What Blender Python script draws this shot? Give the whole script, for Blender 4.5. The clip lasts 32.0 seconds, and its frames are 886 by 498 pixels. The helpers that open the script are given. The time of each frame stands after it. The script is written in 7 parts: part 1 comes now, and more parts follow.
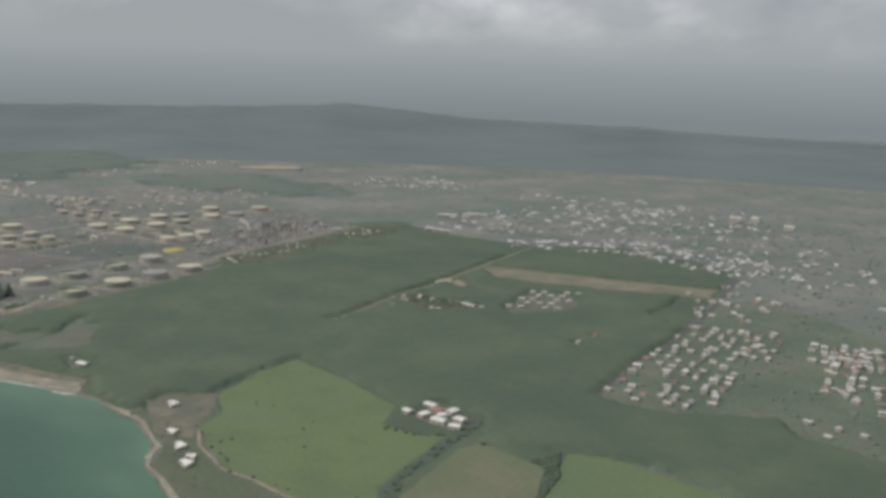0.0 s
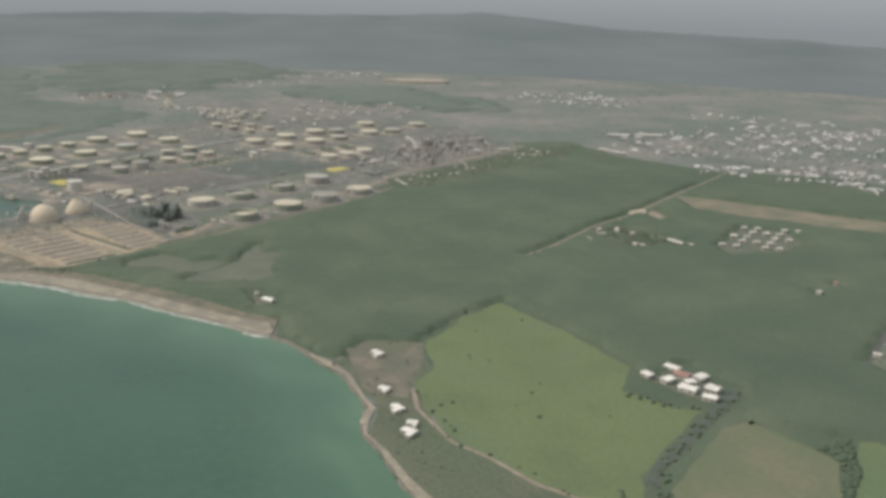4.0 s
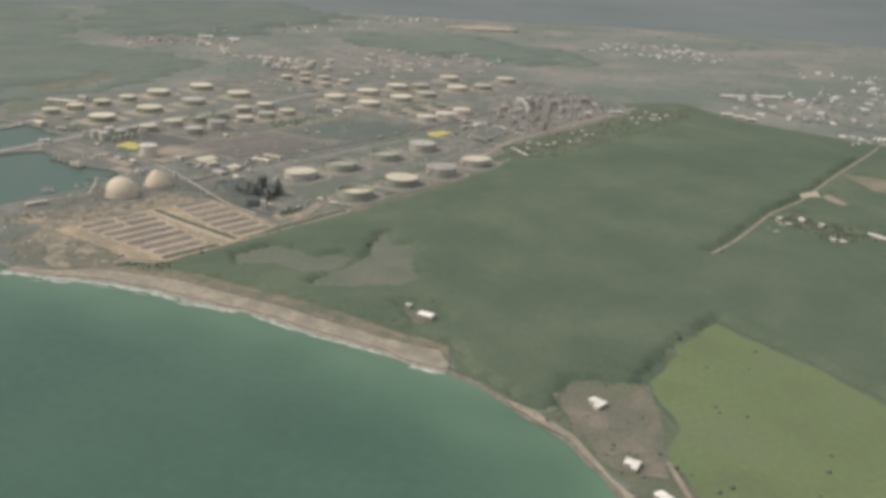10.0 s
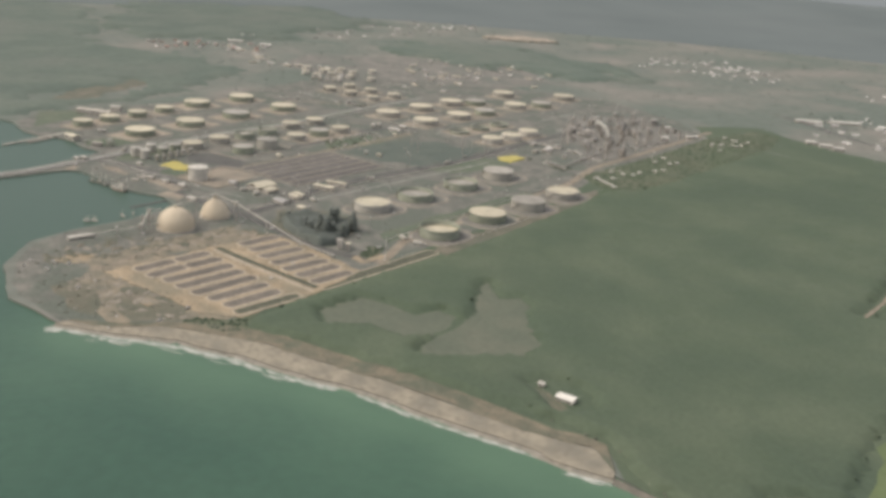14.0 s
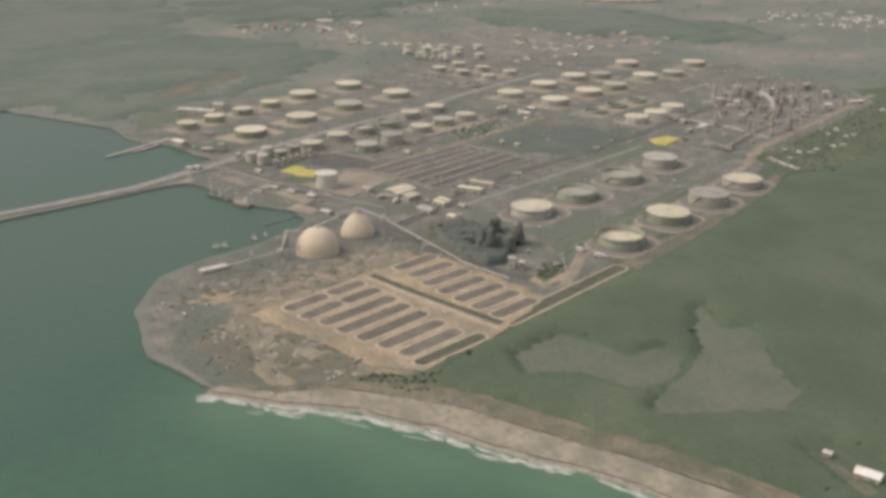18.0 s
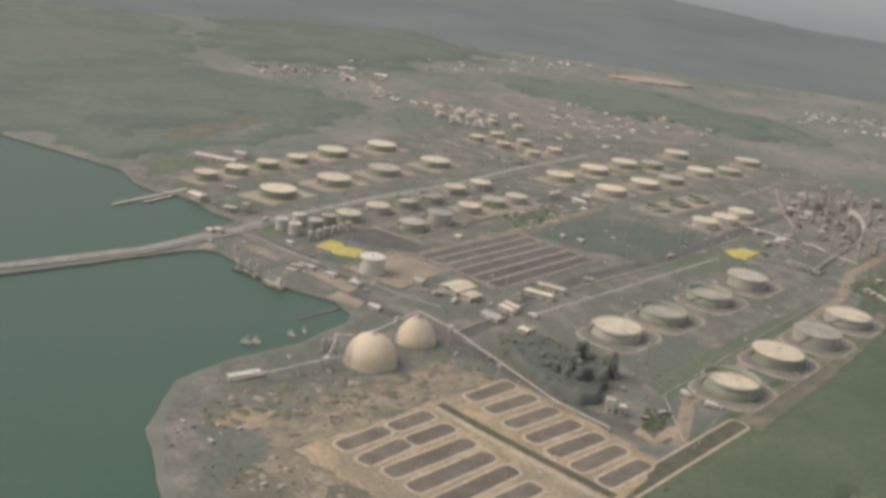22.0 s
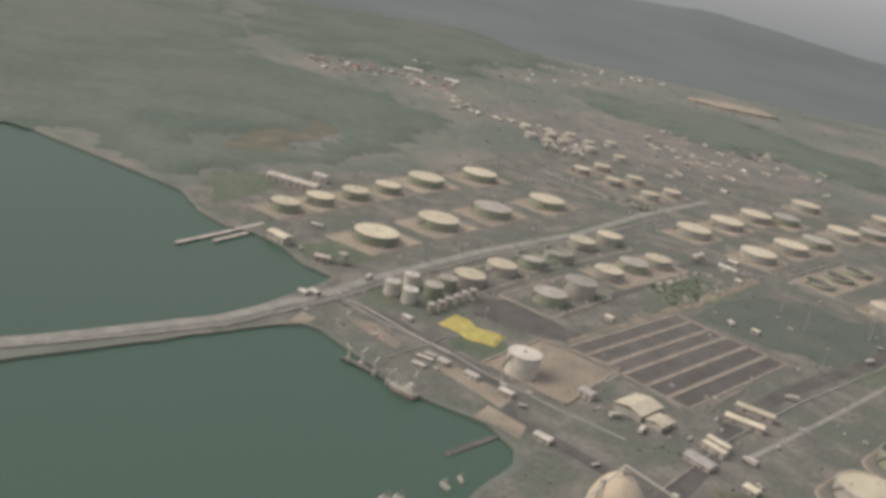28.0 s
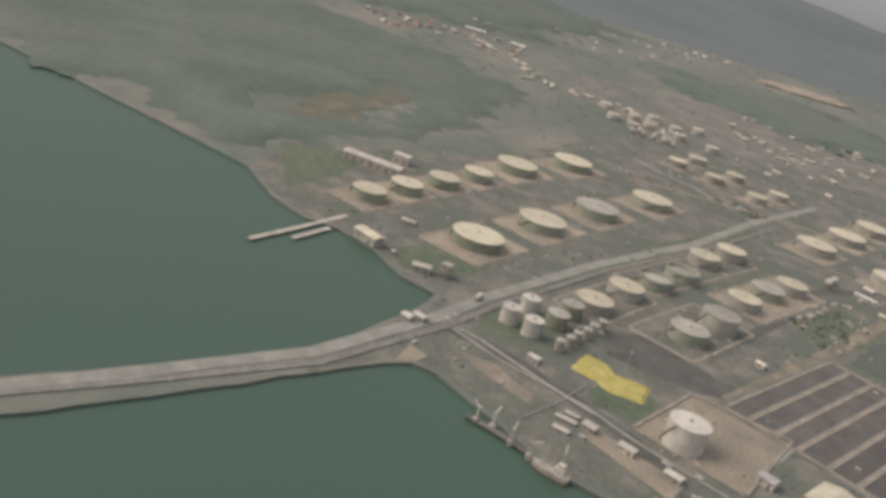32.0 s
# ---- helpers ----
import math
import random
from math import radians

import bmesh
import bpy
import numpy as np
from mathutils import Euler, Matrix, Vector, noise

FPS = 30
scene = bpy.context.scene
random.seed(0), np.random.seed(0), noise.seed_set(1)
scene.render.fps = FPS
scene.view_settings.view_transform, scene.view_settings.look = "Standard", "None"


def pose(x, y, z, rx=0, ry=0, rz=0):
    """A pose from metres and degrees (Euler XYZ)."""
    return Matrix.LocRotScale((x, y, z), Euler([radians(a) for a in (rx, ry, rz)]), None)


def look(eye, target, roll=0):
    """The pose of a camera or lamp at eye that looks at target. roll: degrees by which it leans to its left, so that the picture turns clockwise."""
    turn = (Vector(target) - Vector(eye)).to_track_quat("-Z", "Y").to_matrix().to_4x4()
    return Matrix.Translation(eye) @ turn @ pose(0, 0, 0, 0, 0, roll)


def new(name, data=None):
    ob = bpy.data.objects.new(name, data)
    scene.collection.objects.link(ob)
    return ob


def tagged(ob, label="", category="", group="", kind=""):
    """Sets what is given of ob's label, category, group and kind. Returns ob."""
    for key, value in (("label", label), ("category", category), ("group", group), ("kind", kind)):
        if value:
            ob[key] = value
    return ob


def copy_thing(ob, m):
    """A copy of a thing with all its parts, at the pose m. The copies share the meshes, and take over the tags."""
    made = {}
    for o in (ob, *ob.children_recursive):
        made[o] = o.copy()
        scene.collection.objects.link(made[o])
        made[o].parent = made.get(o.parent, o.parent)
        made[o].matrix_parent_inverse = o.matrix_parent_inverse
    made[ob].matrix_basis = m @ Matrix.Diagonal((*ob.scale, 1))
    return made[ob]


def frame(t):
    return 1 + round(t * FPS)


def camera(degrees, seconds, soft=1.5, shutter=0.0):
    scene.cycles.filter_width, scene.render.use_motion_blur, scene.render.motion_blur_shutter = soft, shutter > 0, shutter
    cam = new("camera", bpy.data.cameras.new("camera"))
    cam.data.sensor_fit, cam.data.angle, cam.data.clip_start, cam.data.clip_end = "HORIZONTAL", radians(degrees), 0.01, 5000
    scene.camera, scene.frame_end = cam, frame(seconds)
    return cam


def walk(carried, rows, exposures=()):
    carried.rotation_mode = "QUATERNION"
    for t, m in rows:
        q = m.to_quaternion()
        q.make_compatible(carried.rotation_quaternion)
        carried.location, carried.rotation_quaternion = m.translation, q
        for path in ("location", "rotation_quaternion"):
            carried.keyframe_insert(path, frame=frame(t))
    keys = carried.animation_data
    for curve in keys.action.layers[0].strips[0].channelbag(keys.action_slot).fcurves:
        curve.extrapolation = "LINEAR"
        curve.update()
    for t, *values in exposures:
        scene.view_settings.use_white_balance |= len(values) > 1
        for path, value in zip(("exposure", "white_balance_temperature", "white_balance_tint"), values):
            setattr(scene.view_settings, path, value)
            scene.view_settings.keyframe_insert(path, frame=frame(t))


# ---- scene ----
# The walk of the camera: seconds, place in metres, yaw, pitch and roll in degrees.
cam = camera(49.0, 32.0, soft=4.0)
ROWS = [
    (0.0, -0.00, 0.00, 281.56, 58.58, -10.19, -1.62),
    (0.5, -19.16, -1.97, 280.26, 57.18, -5.48, 0.21),
    (1.0, -38.21, -4.19, 278.95, 59.92, -6.41, 0.63),
    (1.5, -57.15, -6.64, 277.65, 61.70, -11.91, -1.08),
    (2.0, -75.98, -9.29, 276.35, 63.39, -15.88, 1.23),
    (2.5, -94.73, -12.14, 275.06, 63.76, -18.60, 0.96),
    (3.0, -113.39, -15.15, 273.79, 62.84, -17.84, -0.71),
    (3.5, -131.97, -18.33, 272.52, 64.44, -16.17, -1.33),
    (4.0, -150.47, -21.65, 271.27, 65.52, -15.47, -1.61),
    (4.5, -168.91, -25.09, 270.04, 66.02, -15.65, -1.43),
    (6.5, -242.14, -39.82, 265.28, 67.30, -18.09, -0.07),
    (7.0, -260.33, -43.68, 264.14, 66.86, -18.05, -1.29),
    (7.5, -278.50, -47.59, 263.02, 66.31, -17.88, -0.96),
    (8.0, -296.63, -51.53, 261.92, 66.11, -18.46, -1.37),
    (8.5, -314.74, -55.49, 260.85, 66.15, -18.78, -1.43),
    (9.0, -332.82, -59.47, 259.79, 66.55, -19.14, -1.49),
    (9.5, -350.89, -63.45, 258.76, 66.62, -18.82, -1.51),
    (10.0, -368.93, -67.42, 257.74, 66.53, -18.67, -2.54),
    (10.5, -386.97, -71.38, 256.75, 65.76, -18.52, -3.98),
    (11.0, -404.99, -75.32, 255.78, 66.03, -18.61, -4.83),
    (11.5, -423.01, -79.23, 254.82, 66.68, -18.63, -3.93),
    (12.0, -441.02, -83.10, 253.89, 66.99, -19.62, -3.18),
    (12.5, -459.02, -86.94, 252.97, 67.08, -20.22, -2.55),
    (13.0, -477.02, -90.72, 252.06, 67.08, -20.22, -2.72),
    (13.5, -495.01, -94.45, 251.18, 66.71, -19.54, -3.18),
    (14.0, -513.00, -98.13, 250.30, 66.74, -18.41, -3.98),
    (14.5, -530.99, -101.74, 249.44, 67.14, -16.98, -4.42),
    (16.5, -602.91, -115.53, 246.05, 68.13, -16.86, -3.22),
    (17.0, -620.88, -118.80, 245.21, 69.01, -17.97, -2.69),
    (17.5, -638.84, -122.00, 244.37, 69.23, -18.96, -0.96),
    (18.0, -656.79, -125.13, 243.52, 69.63, -20.51, -0.18),
    (18.5, -674.73, -128.18, 242.67, 70.06, -21.10, -0.64),
    (19.0, -692.65, -131.17, 241.80, 70.29, -21.00, -1.63),
    (19.5, -710.56, -134.09, 240.92, 70.67, -19.90, -1.45),
    (20.0, -728.45, -136.94, 240.02, 70.91, -19.07, -2.55),
    (20.5, -746.32, -139.73, 239.10, 70.77, -18.48, -3.86),
    (21.0, -764.16, -142.46, 238.15, 71.09, -17.59, -6.66),
    (21.5, -781.96, -145.14, 237.17, 70.70, -17.59, -6.68),
    (22.0, -799.74, -147.77, 236.16, 69.88, -17.51, -6.73),
    (22.5, -817.47, -150.35, 235.12, 69.77, -17.59, -6.25),
    (23.0, -835.16, -152.90, 234.03, 70.68, -17.48, -6.58),
    (23.5, -852.80, -155.41, 232.89, 72.03, -17.51, -6.29),
    (24.0, -870.38, -157.90, 231.71, 73.04, -17.50, -6.61),
    (24.5, -887.90, -160.37, 230.46, 73.35, -17.45, -7.26),
    (25.0, -905.36, -162.84, 229.16, 74.45, -16.82, -9.57),
    (25.5, -922.74, -165.30, 227.79, 73.70, -16.53, -9.11),
    (27.5, -991.39, -175.34, 221.53, 72.40, -18.30, -9.98),
    (28.0, -1008.30, -177.96, 219.75, 71.33, -18.15, -11.27),
    (28.5, -1025.08, -180.64, 217.86, 70.68, -18.93, -11.87),
    (29.0, -1041.75, -183.39, 215.87, 70.81, -19.47, -14.24),
    (29.5, -1058.27, -186.24, 213.76, 69.97, -19.21, -14.18),
    (30.0, -1074.65, -189.19, 211.53, 70.69, -20.09, -13.23),
    (30.5, -1090.88, -192.27, 209.18, 72.24, -20.85, -13.76),
    (31.0, -1106.94, -195.47, 206.69, 73.25, -21.22, -13.23),
    (31.5, -1122.83, -198.83, 204.06, 73.84, -21.91, -14.94),
    (32.0, -1138.54, -202.35, 201.29, 73.09, -21.30, -15.18),
]
EXPOSURES = [(0.0, 0.54, 6300, 10), (0.5, 0.32, 6300, 10), (1.0, 0.2, 6300, 10), (1.5, 0.32, 6300, 10), (2.0, 0.41, 6400, 11), (2.4, 0.55, 6450, 11), (3.0, 0.76, 6470, 11), (4.0, 0.8, 6500, 11), (9.0, 0.86, 6650, 13),
             (14.0, 0.86, 6750, 14), (18.0, 0.78, 6850, 16), (25.0, 0.74, 6850, 17), (30.0, 0.62, 6850, 17), (32.0, 0.62, 6850, 17)]
walk(cam, [(t, pose(x, y, z, 90 + pitch, roll, yaw)) for t, x, y, z, yaw, pitch, roll in ROWS], EXPOSURES)

# ---- sky and sun: a hazy, mostly clouded day ----
SUN_AZIMUTH, SUN_HEIGHT = radians(252), radians(46)
world = bpy.data.worlds.new("hazy_sky")
scene.world = world
world.use_nodes = True
wt = world.node_tree
wt.nodes.clear()


def wnode(kind, **values):
    n = wt.nodes.new(kind)
    for k, v in values.items():
        n.inputs[k].default_value = v
    return n


sky = wt.nodes.new("ShaderNodeTexSky")
sky.sky_type, sky.sun_disc = "NISHITA", False
sky.sun_elevation, sky.sun_rotation = SUN_HEIGHT, radians(90) - SUN_AZIMUTH
sky.dust_density = 4.0
co = wt.nodes.new("ShaderNodeTexCoord")
stretch = wt.nodes.new("ShaderNodeMapping")
stretch.inputs["Scale"].default_value = (1.0, 1.0, 1.9)
wt.links.new(co.outputs["Generated"], stretch.inputs["Vector"])
puffs = wnode("ShaderNodeTexNoise", Scale=6.0, Detail=7.0, Roughness=0.5)
wt.links.new(stretch.outputs["Vector"], puffs.inputs["Vector"])
ramp = wt.nodes.new("ShaderNodeValToRGB")
ramp.color_ramp.elements[0].position, ramp.color_ramp.elements[0].color = 0.4, (0.25, 0.262, 0.275, 1)
ramp.color_ramp.elements[1].position, ramp.color_ramp.elements[1].color = 0.54, (0.33, 0.337, 0.35, 1)
bright = ramp.color_ramp.elements.new(0.6)
bright.color = (0.43, 0.434, 0.445, 1)
brightest = ramp.color_ramp.elements.new(0.67)
brightest.color = (0.57, 0.57, 0.57, 1)
wt.links.new(puffs.outputs["Fac"], ramp.inputs["Fac"])
rise = wt.nodes.new("ShaderNodeSeparateXYZ")
wt.links.new(co.outputs["Generated"], rise.inputs["Vector"])
low = wt.nodes.new("ShaderNodeMapRange")
low.interpolation_type = "SMOOTHSTEP"
low.inputs["From Min"].default_value, low.inputs["From Max"].default_value = 0.01, 0.09
wt.links.new(rise.outputs["Z"], low.inputs["Value"])
haze = wt.nodes.new("ShaderNodeMix")
haze.data_type = "RGBA"
veil = wt.nodes.new("ShaderNodeValToRGB")
veil.color_ramp.elements[0].position, veil.color_ramp.elements[0].color = 0.0, (0.186, 0.208, 0.214, 1)
veil.color_ramp.elements[1].position, veil.color_ramp.elements[1].color = 1.0, (0.282, 0.302, 0.309, 1)
band = wt.nodes.new("ShaderNodeMapRange")
band.inputs["From Min"].default_value, band.inputs["From Max"].default_value = -0.04, 0.02
wt.links.new(rise.outputs["Z"], band.inputs["Value"])
wt.links.new(band.outputs["Result"], veil.inputs["Fac"])
wt.links.new(veil.outputs["Color"], haze.inputs[6])
wt.links.new(low.outputs["Result"], haze.inputs[0])
wt.links.new(ramp.outputs["Color"], haze.inputs[7])
# the overcast grows brighter towards the zenith
zenith = wt.nodes.new("ShaderNodeMapRange")
zenith.inputs["From Min"].default_value, zenith.inputs["From Max"].default_value = 0.25, 0.9
zenith.inputs["To Min"].default_value, zenith.inputs["To Max"].default_value = 0.98, 1.62
wt.links.new(rise.outputs["Z"], zenith.inputs["Value"])
clouds = wnode("ShaderNodeBackground", Strength=1.09)
wt.links.new(zenith.outputs["Result"], clouds.inputs["Strength"])
wt.links.new(haze.outputs[2], clouds.inputs["Color"])
clear = wnode("ShaderNodeBackground", Strength=0.09)
wt.links.new(sky.outputs["Color"], clear.inputs["Color"])
both = wnode("ShaderNodeMixShader", Fac=0.8)
out = wt.nodes.new("ShaderNodeOutputWorld")
wt.links.new(clear.outputs[0], both.inputs[1])
wt.links.new(clouds.outputs[0], both.inputs[2])
wt.links.new(both.outputs[0], out.inputs["Surface"])

sun = new("sun", bpy.data.lights.new("sun", "SUN"))
sun.data.energy, sun.data.angle, sun.data.color = 1.6, radians(40.0), (1.0, 0.92, 0.8)
SUN_WAY = Vector((math.cos(SUN_AZIMUTH) * math.cos(SUN_HEIGHT), math.sin(SUN_AZIMUTH) * math.cos(SUN_HEIGHT), math.sin(SUN_HEIGHT)))
sun.matrix_world = look(SUN_WAY * 1000, (0, 0, 0))


# ---- materials ----
def mat(name, a, b, size=8.0, rough=0.85, fine=0.6, bump=0.3, vary=0.0, contrast=(0.35, 0.65), third=None, metal=0.0, spec=0.3, island=0.0, tone_by=0.18, patch=None):
    """Two colours mixed by a broad noise, darkened and lit a little by a fine one; both in world metres. patch: a third colour in wide patches.
    vary: how far one object differs from the next in brightness; island: the same from piece to piece of one mesh."""
    m = bpy.data.materials.new(name)
    m.use_nodes = True
    t = m.node_tree
    t.nodes.clear()
    add, link = t.nodes.new, t.links.new
    o, p, g = add("ShaderNodeOutputMaterial"), add("ShaderNodeBsdfPrincipled"), add("ShaderNodeNewGeometry")
    broad, grain = add("ShaderNodeTexNoise"), add("ShaderNodeTexNoise")
    for n, s, d in ((broad, 1.0 / size, 5.0), (grain, 1.0 / fine, 4.0)):
        n.inputs["Scale"].default_value, n.inputs["Detail"].default_value = s, d
        link(g.outputs["Position"], n.inputs["Vector"])
    r = add("ShaderNodeValToRGB")
    r.color_ramp.elements[0].position, r.color_ramp.elements[1].position = contrast
    r.color_ramp.elements[0].color, r.color_ramp.elements[1].color = (*a, 1), (*b, 1)
    if third:
        e = r.color_ramp.elements.new((contrast[0] + contrast[1]) / 2)
        e.color = (*third, 1)
    link(broad.outputs["Fac"], r.inputs["Fac"])
    colour = r.outputs["Color"]
    if patch:
        shade, reach, start, end = patch
        wide, fade, blend = add("ShaderNodeTexNoise"), add("ShaderNodeMapRange"), add("ShaderNodeMixRGB")
        wide.inputs["Scale"].default_value, wide.inputs["Detail"].default_value, wide.inputs["Roughness"].default_value = 1.0 / reach, 6.0, 0.6
        link(g.outputs["Position"], wide.inputs["Vector"])
        fade.inputs["From Min"].default_value, fade.inputs["From Max"].default_value = start, end
        link(wide.outputs["Fac"], fade.inputs["Value"])
        link(fade.outputs["Result"], blend.inputs[0])
        link(colour, blend.inputs[1])
        blend.inputs[2].default_value = (*shade, 1)
        colour = blend.outputs[0]
    tone = add("ShaderNodeMapRange")
    tone.inputs["From Min"].default_value, tone.inputs["From Max"].default_value = 0.3, 0.7
    tone.inputs["To Min"].default_value, tone.inputs["To Max"].default_value = 1 - tone_by, 1 + tone_by
    link(grain.outputs["Fac"], tone.inputs["Value"])
    value = tone.outputs["Result"]
    for source, amount in (("object", vary), ("island", island)):
        if amount:
            rnd = add("ShaderNodeObjectInfo").outputs["Random"] if source == "object" else g.outputs["Random Per Island"]
            span, times = add("ShaderNodeMapRange"), add("ShaderNodeMath")
            span.inputs["To Min"].default_value, span.inputs["To Max"].default_value = 1 - amount, 1 + amount
            times.operation = "MULTIPLY"
            link(rnd, span.inputs["Value"])
            link(value, times.inputs[0])
            link(span.outputs["Result"], times.inputs[1])
            value = times.outputs[0]
    mix = add("ShaderNodeVectorMath")
    mix.operation = "SCALE"
    link(colour, mix.inputs[0])
    link(value, mix.inputs["Scale"])
    link(mix.outputs["Vector"], p.inputs["Base Color"])
    p.inputs["Roughness"].default_value, p.inputs["Metallic"].default_value = rough, metal
    p.inputs["Specular IOR Level"].default_value = spec
    if bump:
        b_ = add("ShaderNodeBump")
        b_.inputs["Strength"].default_value, b_.inputs["Distance"].default_value = bump, fine * 0.5
        link(grain.outputs["Fac"], b_.inputs["Height"])
        link(b_.outputs["Normal"], p.inputs["Normal"])
    link(p.outputs["BSDF"], o.inputs["Surface"])
    return m


GRASS = mat("dry_grassland", (0.09, 0.116, 0.082), (0.124, 0.138, 0.1), 50, fine=5, third=(0.104, 0.126, 0.09), patch=((0.084, 0.108, 0.076), 110, 0.48, 0.62))
# Greyed and lightened plain: distance haze is mixed into the colours.
FAR_LAND = mat("far_plain", (0.126, 0.143, 0.124), (0.186, 0.18, 0.158), 130, fine=18, third=(0.148, 0.158, 0.136), tone_by=0.12, patch=((0.112, 0.135, 0.114), 200, 0.46, 0.6))
FOREST = mat("bush_canopy", (0.065, 0.092, 0.06), (0.086, 0.111, 0.073), 70, fine=3.5, bump=0.2, third=(0.074, 0.1, 0.065), tone_by=0.1, patch=((0.061, 0.087, 0.058), 150, 0.46, 0.66))
CROWN = mat("leaf_crown", (0.074, 0.092, 0.066), (0.102, 0.12, 0.088), 12, fine=1.2, bump=0.3, island=0.12, vary=0.1)
PASTURE = mat("green_pasture", (0.1, 0.13, 0.066), (0.126, 0.15, 0.081), 60, fine=4, bump=0.1, third=(0.111, 0.146, 0.068), tone_by=0.07, patch=((0.096, 0.134, 0.07), 120, 0.46, 0.64))
BROWN_FIELD = mat("dry_field", (0.104, 0.126, 0.074), (0.14, 0.142, 0.09), 45, fine=4, bump=0.15, third=(0.115, 0.131, 0.079), tone_by=0.08)
SCRUB = mat("coastal_scrub", (0.098, 0.106, 0.08), (0.165, 0.15, 0.118), 22, fine=2.5, third=(0.124, 0.122, 0.092), patch=((0.11, 0.116, 0.09), 40, 0.48, 0.6))
SALT = mat("salt_flat", (0.095, 0.112, 0.084), (0.118, 0.128, 0.097), 30, fine=4, third=(0.105, 0.12, 0.09), tone_by=0.1)
SAND = mat("beach_sand", (0.21, 0.193, 0.152), (0.292, 0.265, 0.205), 8, fine=4, third=(0.25, 0.228, 0.177), tone_by=0.16, patch=((0.185, 0.174, 0.14), 16, 0.46, 0.6))
WET_SAND = mat("wet_sand", (0.19, 0.18, 0.15), (0.26, 0.242, 0.2), 7, fine=1.5, rough=0.5)
ROCK = mat("brown_shore_rock", (0.105, 0.1, 0.084), (0.165, 0.152, 0.125), 5, fine=1.2, rough=0.7)
FOAM = mat("surf_foam", (0.26, 0.29, 0.255), (0.41, 0.42, 0.38), 5, fine=0.8)
YARD = mat("refinery_ground", (0.096, 0.104, 0.092), (0.186, 0.18, 0.157), 18, fine=3, third=(0.134, 0.136, 0.119), contrast=(0.3, 0.68), tone_by=0.18, patch=((0.104, 0.119, 0.099), 50, 0.47, 0.58))
DIRT = mat("bare_clay", (0.225, 0.186, 0.126), (0.335, 0.272, 0.188), 16, fine=2, third=(0.282, 0.23, 0.158), tone_by=0.2, patch=((0.205, 0.184, 0.134), 30, 0.47, 0.62))
PAD = mat("tank_pad", (0.225, 0.196, 0.156), (0.315, 0.276, 0.22), 12, fine=1.5, vary=0.14, patch=((0.19, 0.178, 0.146), 24, 0.46, 0.62))
BERM = mat("earth_bund", (0.2, 0.184, 0.153), (0.262, 0.238, 0.197), 9, fine=1.5)
MUD = mat("dark_sludge", (0.08, 0.077, 0.071), (0.11, 0.105, 0.097), 15, fine=2, rough=0.6, vary=0.1)
POND = mat("pond_sludge", (0.1, 0.089, 0.073), (0.138, 0.123, 0.1), 10, fine=2, rough=0.55, vary=0.14)
REED = mat("ditch_reeds", (0.068, 0.076, 0.054), (0.095, 0.098, 0.072), 8, fine=1)
ASPHALT = mat("worn_asphalt", (0.074, 0.076, 0.072), (0.108, 0.107, 0.1), 14, fine=1)
TRACK = mat("dirt_track", (0.185, 0.162, 0.126), (0.255, 0.22, 0.172), 8, fine=1)
CONCRETE = mat("pale_concrete", (0.3, 0.285, 0.25), (0.42, 0.395, 0.345), 6, fine=0.8, vary=0.1)
ROOF_CREAM = mat("cream_tank_roof", (0.395, 0.364, 0.274), (0.475, 0.44, 0.335), 9, rough=0.6, fine=1.2, bump=0.1, vary=0.12, tone_by=0.1)
ROOF_GREY = mat("grey_tank_roof", (0.25, 0.24, 0.21), (0.33, 0.316, 0.277), 9, rough=0.6, fine=1.2, bump=0.1, vary=0.14, tone_by=0.1)
SHELL_GREEN = mat("green_tank_shell", (0.212, 0.235, 0.18), (0.262, 0.28, 0.22), 7, rough=0.55, fine=1.2, bump=0.1, vary=0.12, tone_by=0.1)
SHELL_GREY = mat("grey_tank_shell", (0.265, 0.26, 0.228), (0.34, 0.33, 0.29), 7, rough=0.55, fine=1.2, bump=0.1, vary=0.12, tone_by=0.1)
WHITE_PAINT = mat("weathered_white_paint", (0.37, 0.355, 0.315), (0.485, 0.468, 0.414), 5, rough=0.55, fine=1, bump=0.1, vary=0.12, tone_by=0.1)
DOME_SHELL = mat("dome_plaster", (0.45, 0.39, 0.295), (0.49, 0.43, 0.33), 16, rough=0.75, fine=3, bump=0.05, tone_by=0.04)
SHED_ROOF = mat("pale_shed_roof", (0.4, 0.372, 0.285), (0.52, 0.485, 0.38), 6, rough=0.6, fine=0.8, vary=0.16)
WALL = mat("rendered_wall", (0.33, 0.315, 0.28), (0.44, 0.42, 0.375), 4, fine=0.6, vary=0.2)
HOUSE_ROOF = mat("house_roof_sheet", (0.36, 0.352, 0.33), (0.55, 0.535, 0.5), 5, fine=0.8, vary=0.3, rough=0.6)
FAR_ROOF = mat("far_pale_house", (0.3, 0.297, 0.282), (0.5, 0.49, 0.466), 9, fine=2, island=0.5)
RED_ROOF = mat("red_roof_sheet", (0.24, 0.15, 0.125), (0.32, 0.2, 0.165), 5, fine=0.8, vary=0.2)
STEEL = mat("galvanised_steel", (0.27, 0.265, 0.25), (0.4, 0.39, 0.365), 3, rough=0.5, fine=0.4, metal=0.2, vary=0.15)
RUST = mat("brown_process_steel", (0.215, 0.2, 0.178), (0.3, 0.278, 0.246), 3, rough=0.7, fine=0.5, vary=0.25)
SULPHUR = mat("yellow_sulphur", (0.32, 0.285, 0.09), (0.41, 0.365, 0.13), 6, fine=1)
